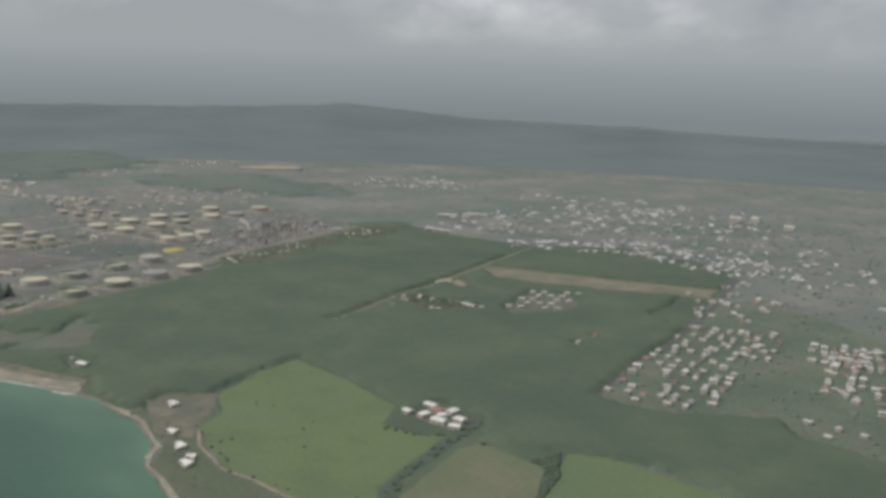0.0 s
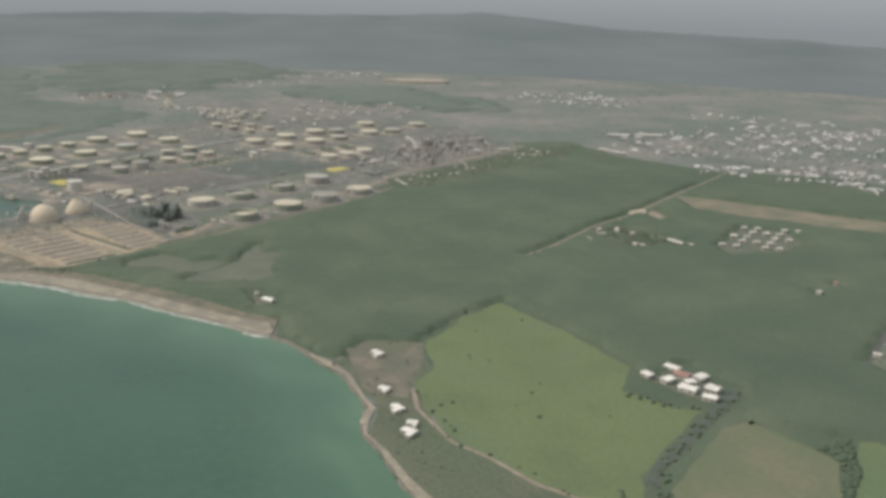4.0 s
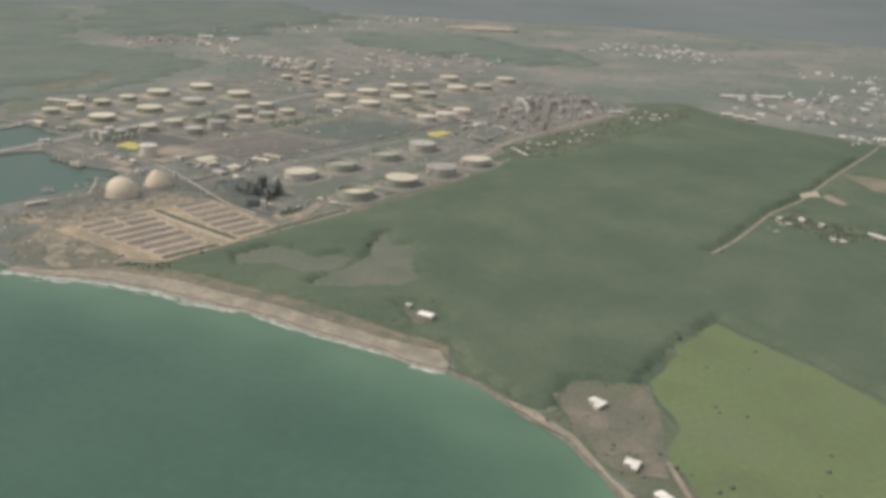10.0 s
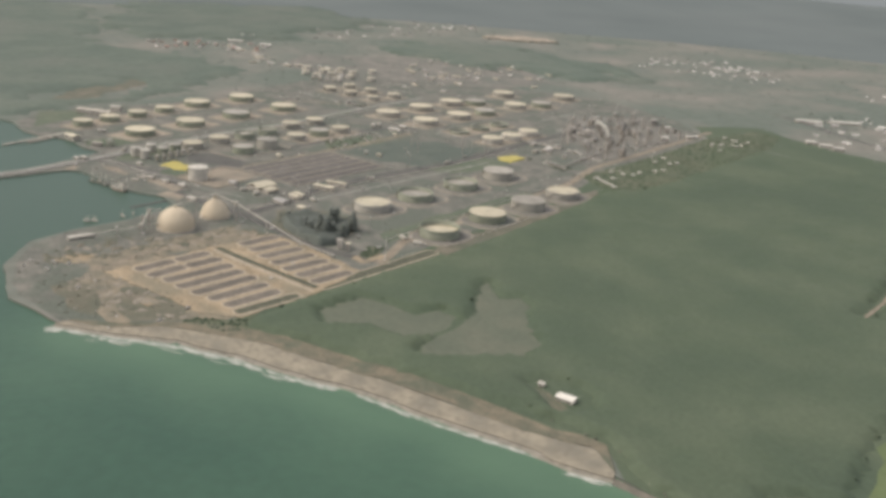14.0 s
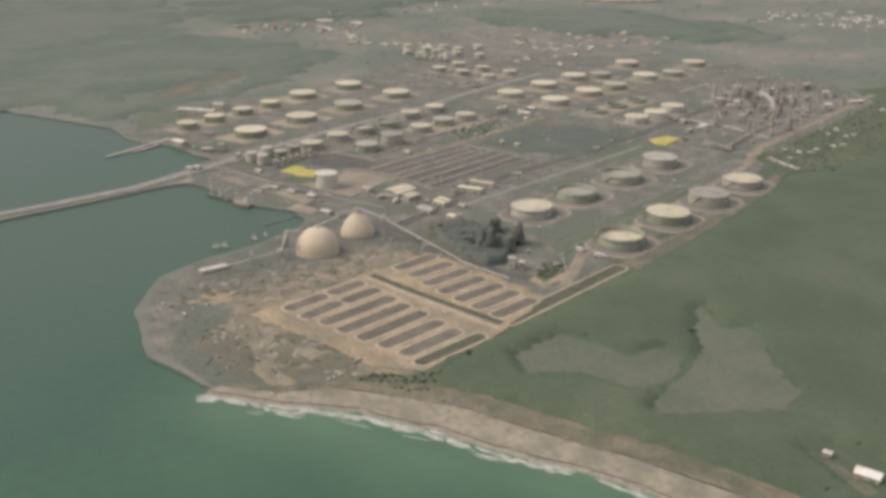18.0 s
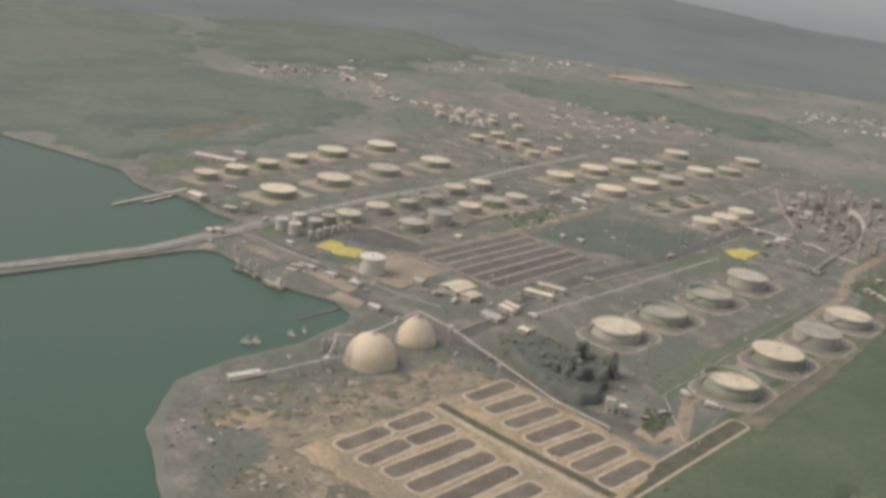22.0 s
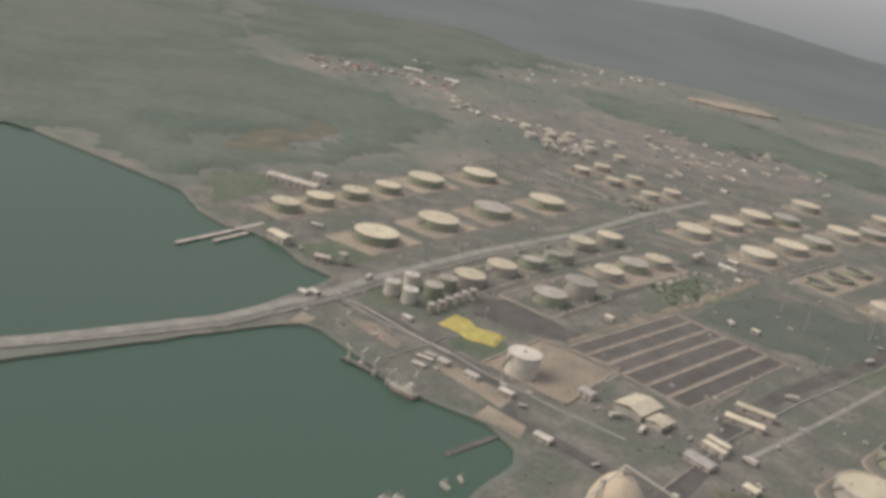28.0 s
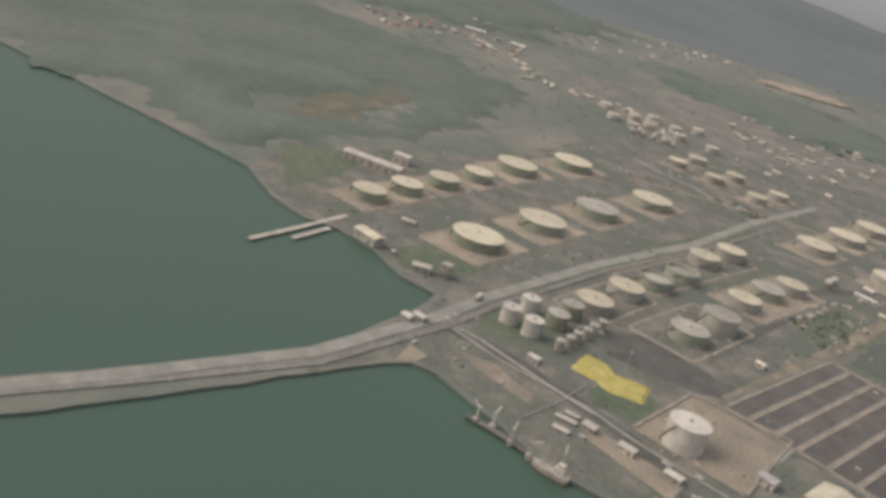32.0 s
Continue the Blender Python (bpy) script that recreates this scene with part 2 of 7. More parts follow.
# Paler, flatter wood colour for distance: the haze is painted into it.
FAR_WOOD = mat("hazed_far_woods", (0.082, 0.109, 0.09), (0.11, 0.133, 0.109), 90, fine=9, bump=0.2, island=0.05, third=(0.092, 0.118, 0.097), tone_by=0.1, patch=((0.11, 0.129, 0.108), 230, 0.5, 0.66))
OLIVE = mat("olive_slope", (0.08, 0.099, 0.066), (0.124, 0.124, 0.088), 30, fine=2.5, third=(0.098, 0.11, 0.075), patch=((0.086, 0.108, 0.068), 60, 0.46, 0.62))
CREEK = mat("murky_creek", (0.064, 0.079, 0.064), (0.084, 0.098, 0.08), 10, fine=2, rough=0.8, tone_by=0.08)
STRIP = mat("cleared_grass", (0.138, 0.135, 0.096), (0.195, 0.174, 0.13), 26, fine=3, third=(0.162, 0.151, 0.11), patch=((0.12, 0.128, 0.09), 40, 0.5, 0.62))
PALE_ROAD = mat("pale_worn_road", (0.19, 0.194, 0.175), (0.255, 0.256, 0.232), 12, fine=1)
BEACH_SCRUB = mat("beach_scrub", (0.112, 0.113, 0.083), (0.19, 0.165, 0.12), 12, fine=2, third=(0.146, 0.136, 0.1), contrast=(0.3, 0.7), patch=((0.1, 0.11, 0.08), 26, 0.5, 0.6))
WHITE_ROOF = mat("white_villa_roof", (0.52, 0.505, 0.455), (0.66, 0.645, 0.59), 5, rough=0.6, fine=1, bump=0.1, vary=0.1, tone_by=0.08)
TRODDEN = mat("trodden_clay", (0.135, 0.132, 0.106), (0.238, 0.205, 0.152), 12, fine=2, third=(0.178, 0.163, 0.124), contrast=(0.34, 0.64), tone_by=0.2)
POND_RIM = mat("pale_pond_rim", (0.29, 0.255, 0.195), (0.37, 0.325, 0.25), 6, fine=1.2)
# Far tree crowns, lightened in base colour to stand in for haze.
FAR_CROWN = mat("hazed_far_crown", (0.112, 0.134, 0.115), (0.136, 0.156, 0.135), 40, fine=3, bump=0.0, island=0.08)
WORKS = mat("far_works_ground", (0.132, 0.135, 0.12), (0.2, 0.19, 0.17), 24, fine=4, third=(0.16, 0.156, 0.138), tone_by=0.16, patch=((0.122, 0.134, 0.116), 70, 0.5, 0.62))
HOLLOW = mat("wet_hollow_green", (0.078, 0.099, 0.085), (0.102, 0.118, 0.101), 30, fine=4, third=(0.088, 0.108, 0.092), tone_by=0.1)
DRY_BUSH = mat("dry_grey_bush", (0.108, 0.112, 0.088), (0.145, 0.142, 0.116), 14, fine=1.2, island=0.12)
GROVE = mat("smoky_grove_leaf", (0.086, 0.1, 0.09), (0.1, 0.114, 0.102), 14, fine=1.5, bump=0.1, island=0.03, tone_by=0.08)
# Leaf colour raised to stand in for haze and offset shade between tufts.
LIGHTENED_LEAF = mat("lightened_casuarina_leaf", (0.17, 0.192, 0.172), (0.188, 0.21, 0.188), 20, fine=2.0, bump=0.0, island=0.03, tone_by=0.06)
PLANT_GREY = mat("dull_plant_grey", (0.27, 0.262, 0.238), (0.36, 0.347, 0.315), 4, rough=0.6, fine=0.6, vary=0.2)
BARK = mat("grey_bark", (0.09, 0.075, 0.06), (0.15, 0.125, 0.1), 1, fine=0.3)
HULL_RED = mat("red_boat_hull", (0.22, 0.14, 0.125), (0.28, 0.18, 0.16), 2, fine=0.4, rough=0.5)
# Distance haze over the ridge is put into this grey-blue base colour.
HILLS = mat("hazed_hillside", (0.127, 0.15, 0.151), (0.147, 0.17, 0.17), 500, fine=420, bump=0.0, spec=0.0, tone_by=0.03)
DARK = mat("dark_opening", (0.15, 0.145, 0.13), (0.19, 0.182, 0.165), 1, fine=0.3)
SEA = mat("turquoise_sea", (0.031, 0.077, 0.052), (0.041, 0.093, 0.061), 120, rough=0.4, fine=7, bump=0.04, spec=0.3, contrast=(0.3, 0.7), tone_by=0.08)


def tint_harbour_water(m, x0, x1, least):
    """Blends the sea colour to a greyer green from the sandy bay west into the harbour."""
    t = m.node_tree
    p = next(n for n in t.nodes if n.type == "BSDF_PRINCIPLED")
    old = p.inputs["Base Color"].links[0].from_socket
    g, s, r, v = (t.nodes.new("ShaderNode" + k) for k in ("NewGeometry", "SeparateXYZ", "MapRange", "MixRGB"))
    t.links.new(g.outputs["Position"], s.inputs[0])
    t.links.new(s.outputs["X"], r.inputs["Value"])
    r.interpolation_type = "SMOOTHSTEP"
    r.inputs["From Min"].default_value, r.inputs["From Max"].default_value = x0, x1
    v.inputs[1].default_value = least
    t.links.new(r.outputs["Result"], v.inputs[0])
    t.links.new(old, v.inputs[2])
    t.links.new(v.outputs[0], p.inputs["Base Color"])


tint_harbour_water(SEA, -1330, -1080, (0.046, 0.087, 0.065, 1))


def lighten_shallows(m, shallow):
    """Over the sandy shallows the water turns paler and greener, by the depth stored with the sea's mesh."""
    t = m.node_tree
    p = next(n for n in t.nodes if n.type == "BSDF_PRINCIPLED")
    old = p.inputs["Base Color"].links[0].from_socket
    depth, v = t.nodes.new("ShaderNodeAttribute"), t.nodes.new("ShaderNodeMixRGB")
    depth.attribute_name = "shallow"
    v.inputs[2].default_value = shallow
    t.links.new(depth.outputs["Fac"], v.inputs[0])
    t.links.new(old, v.inputs[1])
    t.links.new(v.outputs[0], p.inputs["Base Color"])


lighten_shallows(SEA, (0.085, 0.158, 0.098, 1))


# ---- helpers for building ----
def solid(name, verts, faces, material, smooth=False):
    me = bpy.data.meshes.new(name)
    me.from_pydata(verts, [], faces)
    me.materials.append(material)
    if smooth:
        me.polygons.foreach_set("use_smooth", [True] * len(me.polygons))
    me.update()
    return me


def mesh_of(name, bm, material, smooth=False):
    bmesh.ops.recalc_face_normals(bm, faces=bm.faces)
    me = bpy.data.meshes.new(name)
    bm.to_mesh(me)
    bm.free()
    me.materials.append(material)
    if smooth:
        me.polygons.foreach_set("use_smooth", [True] * len(me.polygons))
    return me


def part(name, data, parent, label="", at=None):
    """Links a mesh as one part under a thing or a part."""
    ob = new(name, data)
    ob.parent = parent
    if at is not None:
        ob.matrix_basis = at
    return tagged(ob, label)


def thing(name, label, category, m, group="", kind=""):
    ob = new(name)
    ob.empty_display_size = 1
    ob.matrix_basis = m
    return tagged(ob, label, category, group, kind)


def box_into(bm, x0, y0, z0, x1, y1, z1, bevel=0.0, m=None):
    vs = [bm.verts.new((x, y, z)) for z in (z0, z1) for y in (y0, y1) for x in (x0, x1)]
    fs = [bm.faces.new([vs[i] for i in f]) for f in ((0, 2, 3, 1), (4, 5, 7, 6), (0, 1, 5, 4), (2, 6, 7, 3), (0, 4, 6, 2), (1, 3, 7, 5))]
    if m is not None:
        bmesh.ops.transform(bm, matrix=m, verts=vs)
    if bevel:
        edges = {e for f in fs for e in f.edges}
        bmesh.ops.bevel(bm, geom=list(edges), offset=bevel, segments=1, affect="EDGES")
    return vs


def ring_into(bm, profile, n=40, turn=0.0, close=False):
    """A profile of (radius, height) turned about z. close: joins its last point to its first."""
    rings = [[bm.verts.new((r * math.cos(turn + 2 * math.pi * i / n), r * math.sin(turn + 2 * math.pi * i / n), z)) for i in range(n)] if r > 1e-6
             else [bm.verts.new((0, 0, z))] for r, z in profile]
    pairs = list(zip(rings, rings[1:])) + ([(rings[-1], rings[0])] if close else [])
    for a, b in pairs:
        for i in range(n):
            j = (i + 1) % n
            face = [a[i % len(a)], a[j % len(a)], b[j % len(b)], b[i % len(b)]]
            bm.faces.new(list(dict.fromkeys(face)))


def beam_into(bm, a, b, w, h=None):
    """A straight bar from a to b."""
    a, b, h = Vector(a), Vector(b), h or w
    way = (b - a).normalized()
    side = way.cross((0, 0, 1))
    side = side.normalized() if side.length > 1e-3 else Vector((1, 0, 0))
    up = side.cross(way)
    vs = [bm.verts.new(p + side * (w / 2) * s + up * (h / 2) * u) for p in (a, b) for s, u in ((-1, -1), (1, -1), (1, 1), (-1, 1))]
    for f in ((0, 1, 2, 3), (7, 6, 5, 4), (0, 4, 5, 1), (1, 5, 6, 2), (2, 6, 7, 3), (3, 7, 4, 0)):
        bm.faces.new([vs[i] for i in f])


def pipe_into(bm, points, w):
    """A square-edged pipe bent along a line of points, in one piece."""
    pts, rings = [Vector(p) for p in points], []
    for i, p in enumerate(pts):
        way = (pts[min(i + 1, len(pts) - 1)] - pts[max(i - 1, 0)]).normalized()
        side = way.cross((0, 0, 1)).normalized()
        up = side.cross(way)
        rings.append([bm.verts.new(p + side * w * math.cos(a) / 2 + up * w * math.sin(a) / 2) for a in (0, 1.047, 2.094, 3.142, 4.189, 5.236)])
    for p, q in zip(rings, rings[1:]):
        for i in range(6):
            bm.faces.new((p[i], p[(i + 1) % 6], q[(i + 1) % 6], q[i]))
    bm.faces.new(rings[0][::-1])
    bm.faces.new(rings[-1])


def wavy(points, step=10.0, amount=2.0, seed=0):
    """A closed outline with points every few metres, pushed in and out unevenly."""
    out = []
    for a, b in zip(points, points[1:] + points[:1]):
        a, b = Vector(a), Vector(b)
        side = (b - a).orthogonal().normalized() if (b - a).length > 0 else Vector((0, 0))
        count = max(1, min(60, int((b - a).length / step)))
        for i in range(count):
            p = a.lerp(b, i / count)
            push = noise.noise((p.x / (step * 1.7), p.y / (step * 1.7), seed * 7.3)) * amount + noise.noise((p.x / step * 2.1, p.y / step * 2.1, seed)) * amount * 0.5
            out.append(p + side * push)
    return out


def region(name, points, z, material, label="", category="ground", step=10.0, amount=2.0, seed=0, edge=0.0, kind="structure"):
    """A flat sheet of ground inside an uneven outline; edge: how far its rim turns down."""
    from mathutils.geometry import tessellate_polygon
    line = wavy(points, step, amount, seed)
    tris = tessellate_polygon([[Vector((p.x, p.y, 0)) for p in line]])
    verts = [(p.x, p.y, z) for p in line]
    faces = []
    for t in tris:
        p, q, r = (line[i] for i in t)
        faces.append(tuple(t) if (q - p).cross(r - p) > 0 else tuple(reversed(t)))
    if edge:
        n = len(line)
        verts += [(p.x, p.y, z - edge) for p in line]
        faces += [(i, i + n, (i + 1) % n + n, (i + 1) % n) for i in range(n)]
    return tagged(new(name, solid(name, verts, faces, material)), label, category, "", kind)


def ribbon(name, points, width, z, material, label="", category="road", rise=0.0, kind="structure", wander=0.0):
    """A road or strip along a line of points."""
    pts = [Vector(p) for p in points]
    smooth_pts = []
    for a, b in zip(pts, pts[1:]):
        n = max(1, int((b - a).length / (4 if wander else 12)))
        smooth_pts += [a.lerp(b, i / n) for i in range(n)]
    smooth_pts.append(pts[-1])
    verts, faces = [], []
    for i, p in enumerate(smooth_pts):
        way = (smooth_pts[min(i + 1, len(smooth_pts) - 1)] - smooth_pts[max(i - 1, 0)]).normalized()
        across = Vector((-way.y, way.x))
        side = across * width / 2 * (1 + (0.12 + 0.2 * min(wander, 1)) * noise.noise((p.x / 15, p.y / 15, z)))
        p = p + across * wander * (noise.noise((p.x / 22, p.y / 22, 5.0)) + 0.5 * noise.noise((p.x / 7, p.y / 7, 8.0)))
        for q, h in ((p + side * 1.3, 0), (p + side, rise), (p - side, rise), (p - side * 1.3, 0)):
            verts.append((q.x, q.y, z + h))
        if i:
            k = 4 * i
            faces += [(k - 4 + j, k - 3 + j, k + 1 + j, k + j) for j in range(3)]
    return tagged(new(name, solid(name, verts, faces, material)), label, category, "", kind)


def inside(p, poly):
    x, y, odd = p[0], p[1], False
    for (x0, y0), (x1, y1) in zip(poly, poly[1:] + poly[:1]):
        if (y0 > y) != (y1 > y) and x < (x1 - x0) * (y - y0) / (y1 - y0) + x0:
            odd = not odd
    return odd


# ---- ground, sea and hills ----
COAST = [(5500, -900), (1500, 60), (300, 170), (-250, 185), (-430, 165), (-484, 159), (-511, 161), (-537, 164), (-577, 167), (-603, 166), (-639, 169), (-666, 167), (-684, 171),
         (-701, 186), (-717, 182), (-758, 186), (-789, 176), (-809, 173), (-832, 167), (-853, 157), (-874, 138), (-892, 131), (-914, 114), (-947, 89), (-972, 73),
         (-990, 56), (-1012, 34), (-1037, 15), (-1051, -1), (-1068, -17), (-1081, -40), (-1090, -56), (-1112, -85), (-1165, -110), (-1230, -112), (-1280, -95), (-1303, -63),
         (-1315, -36)]
HARBOUR_SHORE = [(-1325, -15), (-1353, 19), (-1365, 24), (-1388, 20), (-1395, 13), (-1408, -1), (-1420, -12), (-1452, -26), (-1470, -34), (-1488, -42), (-1497, -52),
                 (-1494, -65), (-1478, -105), (-1440, -200), (-1425, -260), (-1445, -265), (-1465, -200), (-1497, -102), (-1517, -75), (-1552, -33), (-1571, -18),
                 (-1587, -33), (-1621, -41), (-1646, -59), (-1653, -74), (-1682, -91), (-1728, -100), (-1800, -160), (-2000, -330), (-2600, -700)]
LAND_EDGE = [(x - 4, y + 4) if -1115 < x < -850 else (x, y + 3.5) if x < -400 and x > -860 else (x, y) for x, y in COAST]
region("ground", LAND_EDGE + HARBOUR_SHORE + [(-5500, -2200), (-6200, 5600), (5500, 5600)], 0.0, FAR_LAND, "grey-green coastal plain with dry grass", step=9, amount=1.6, edge=3.0)
SEA_X = [-7000, -3000, -1800] + list(range(-1500, 61, 12)) + [400, 1500, 6500]
SEA_Y = [-6000, -1500, -500] + list(range(-300, 241, 12)) + [900]
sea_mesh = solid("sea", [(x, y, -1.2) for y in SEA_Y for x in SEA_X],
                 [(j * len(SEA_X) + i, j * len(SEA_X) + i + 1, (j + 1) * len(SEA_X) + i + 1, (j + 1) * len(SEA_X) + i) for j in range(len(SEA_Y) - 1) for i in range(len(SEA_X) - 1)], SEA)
shallow = sea_mesh.attributes.new("shallow", "FLOAT", "POINT")
SHELF = np.array([Vector(a).lerp(Vector(b), k / 8) for a, b in zip(COAST[2:31], COAST[3:32]) for k in range(8)])
depths = []
for y in SEA_Y:
    for x in SEA_X:
        off = float(np.min(np.hypot(SHELF[:, 0] - x, SHELF[:, 1] - y)))
        bars = noise.noise((x / 45, y / 45, 4.0)) + 0.6 * noise.noise((off / 16, (x + y) / 160, 9.0))
        depths.append(min(1.0, max(0.0, 1.0 - off / 95) ** 1.5 * (0.85 + 0.55 * bars)))
shallow.data.foreach_set("value", depths)
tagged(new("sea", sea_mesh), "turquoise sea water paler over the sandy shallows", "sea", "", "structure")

# The ridge inland: height by bearing, rising from the plain.
RIDGE = [(60, 0), (112, 0), (119, 12), (125, 28), (131, 66), (137, 70), (142, 78), (146, 104), (150, 132), (155, 112), (160, 100), (166, 98), (172, 90), (184, 60), (200, 20), (215, 0)]
verts, faces = [], []
COLS, BANDS = 220, [2350, 2700, 3050, 3350, 3650, 3900, 4100, 4250, 4400, 4650, 5000]
for i in range(COLS + 1):
    bearing = 60 + 155 * i / COLS
    high = float(np.interp(bearing, *zip(*RIDGE)))
    for j, far in enumerate(BANDS):
        up = max(0.0, (far - 2600) / 1800) ** 1.5 if far <= 4400 else 1.0 - (far - 4400) / 900
        rough = noise.fractal((bearing / 4.5, far / 420, 1.7), 0.8, 2.0, 4)
        z = high * up * (0.95 + 0.1 * rough) - (3.0 if j == 0 else 0.0)
        verts.append((-600 + far * math.cos(radians(bearing)), -100 + far * math.sin(radians(bearing)), max(z, -3.0)))
n = len(BANDS)
for i in range(COLS):
    faces += [(i * n + j, (i + 1) * n + j, (i + 1) * n + j + 1, i * n + j + 1) for j in range(n - 1)]
tagged(new("hill_ridge", solid("hill_ridge", verts, [tuple(reversed(f)) for f in faces], HILLS, True)), "low wooded hills with grey haze painted into their colour", "hills", "", "structure")

# ---- the sheets of the plain ----
REFINERY = [(-1088, 5), (-1112, 55), (-1124, 82), (-1160, 132), (-1198, 207), (-1262, 312), (-1297, 372), (-1348, 455), (-1400, 505), (-1440, 585), (-1500, 670), (-1560, 760),
            (-1680, 800), (-1850, 780), (-1960, 660), (-2040, 480), (-2060, 380), (-1980, 270), (-1905, 190), (-1840, 90), (-1815, 10), (-1800, -60), (-1730, -96), (-1682, -88),
            (-1653, -70), (-1640, -54), (-1618, -37), (-1587, -29), (-1571, -13), (-1552, -28), (-1514, -72), (-1495, -100), (-1481, -103), (-1498, -64), (-1500, -50), (-1488, -38),
            (-1452, -22), (-1420, -8), (-1398, 16), (-1386, 24), (-1362, 28), (-1350, 22), (-1322, -13), (-1311, -38), (-1299, -66), (-1275, -90), (-1228, -106), (-1168, -104), (-1118, -80), (-1095, -50)]
region("refinery_ground", REFINERY, 0.06, YARD, "dusty brown-grey industrial ground of the refinery", step=12, amount=3, seed=1)
region("scrub_ground", [(-786, 182), (-788, 196), (-804, 208), (-818, 228), (-800, 262), (-745, 250), (-719, 223), (-656, 216), (-617, 224), (-573, 238), (-536, 284), (-500, 308), (-470, 336), (-400, 352), (-250, 330), (-150, 200),
                        (-300, 190), (-430, 169), (-532, 166), (-612, 170), (-661, 170), (-700, 190), (-758, 190)], 0.08, OLIVE, "olive brown scrub on the low coastal slope", amount=5, seed=2)
region("pasture", [(-719, 224), (-745, 250), (-800, 268), (-812, 286), (-837, 316), (-862, 366), (-776, 382), (-698, 387), (-664, 357), (-629, 374), (-616, 390), (-587, 342), (-557, 298),
                   (-533, 280), (-549, 251), (-573, 237), (-617, 223), (-656, 215)], 0.12, PASTURE, "bright green pasture ringed by dark bush", step=12, amount=4, seed=3)
region("dry_field", [(-536, 300), (-590, 384), (-592, 409), (-552, 416), (-526, 418), (-482, 374), (-436, 328), (-470, 300), (-500, 298)], 0.1, BROWN_FIELD, "dry yellow-brown field beside the pasture", amount=3, seed=4)
region("east_pasture", [(-489, 387), (-543, 452), (-531, 475), (-440, 500), (-330, 440), (-360, 360), (-430, 340)], 0.11, PASTURE, "dull green pasture with hedged edges", amount=3, seed=5)
region("salt_flat", [(-1124, 219), (-1087, 211), (-1084, 226), (-1064, 225), (-1045, 212), (-1022, 204), (-1007, 203), (-994, 183), (-1013, 119), (-1025, 127), (-1047, 161), (-1070, 184), (-1106, 204)], 0.13, SALT,
       "pale grey-brown bare clearing in the bush", step=7, amount=3.5, seed=6)
region("salt_marsh", [(-1096, 80), (-1112, 116), (-1100, 126), (-1082, 135), (-1073, 140), (-1077, 160), (-1062, 166), (-1049, 157), (-1036, 135), (-1041, 121), (-1052, 114), (-1063, 105), (-1074, 80)], 0.12, SALT, "thin olive marsh grass in a clearing", step=7, amount=4, seed=7)
region("cleared_strip", [(-1192, 802), (-1143, 842), (-1060, 898), (-967, 966), (-912, 1010), (-884, 956), (-919, 917), (-974, 864), (-1041, 811), (-1109, 773)], 0.14, STRIP,
       "long strip of cleared dry grass in the bush", amount=2, seed=8)
region("quarry", [(-2668, 948), (-2615, 992), (-2585, 1060), (-2588, 1118), (-2650, 1120), (-2700, 1060), (-2690, 980)], 3.5, PAD, "pale tan quarry cut in the plain", amount=14, seed=10, edge=4)
region("far_scrub", [(-1866, -58), (-1958, -15), (-2049, 74), (-1992, 82), (-1911, 17), (-1850, -10)], 0.3, SCRUB, "thin brown scrub beyond the tank farm", amount=9, seed=11)
region("flooded_hollow", [(-1545, 242), (-1574, 285), (-1584, 330), (-1582, 372), (-1548, 384), (-1542, 412), (-1508, 386), (-1478, 340), (-1464, 300), (-1482, 290), (-1494, 266)], 0.152, HOLLOW, "dark green overgrown hollow between the plants", amount=4, seed=12)

region("town_ground", [(-640, 556), (-700, 650), (-760, 780), (-860, 960), (-800, 1010), (-500, 960), (-250, 900), (-330, 500), (-440, 470), (-540, 480)],
       0.09, GRASS, "green ground of the town between houses and trees", step=30, amount=14, seed=13)
region("works_ground", [(-1958, 664), (-2036, 484), (-2056, 384), (-2200, 330), (-2330, 420), (-2300, 640), (-2180, 800), (-2000, 780)], 0.1, WORKS, "brown worn ground of the far works", step=20, amount=12, seed=19)
region("north_meadow", [(-1505, 700), (-1480, 800), (-1308, 870), (-1160, 908), (-1000, 998), (-930, 1048), (-1000, 1135), (-1200, 1145), (-1320, 965), (-1480, 905), (-1620, 900), (-1640, 800), (-1560, 764)], 0.085, FOREST, "dark green meadow between bush and town", step=20, amount=6, seed=20)

# ---- beach and surf ----
BEACH_SEA = [(-1112, -85), (-1090, -56), (-1081, -40), (-1068, -17), (-1051, -1), (-1037, 15), (-1012, 34), (-990, 56), (-972, 73), (-947, 89), (-914, 114), (-892, 131), (-874, 138), (-853, 157)]
BEACH_TOP = [(-1116, -76), (-1100, -50), (-1094, -19), (-1086, -7), (-1072, 12), (-1054, 35), (-1033, 51), (-1011, 68), (-985, 90), (-950, 114), (-908, 142), (-895, 155), (-882, 169), (-860, 163)]


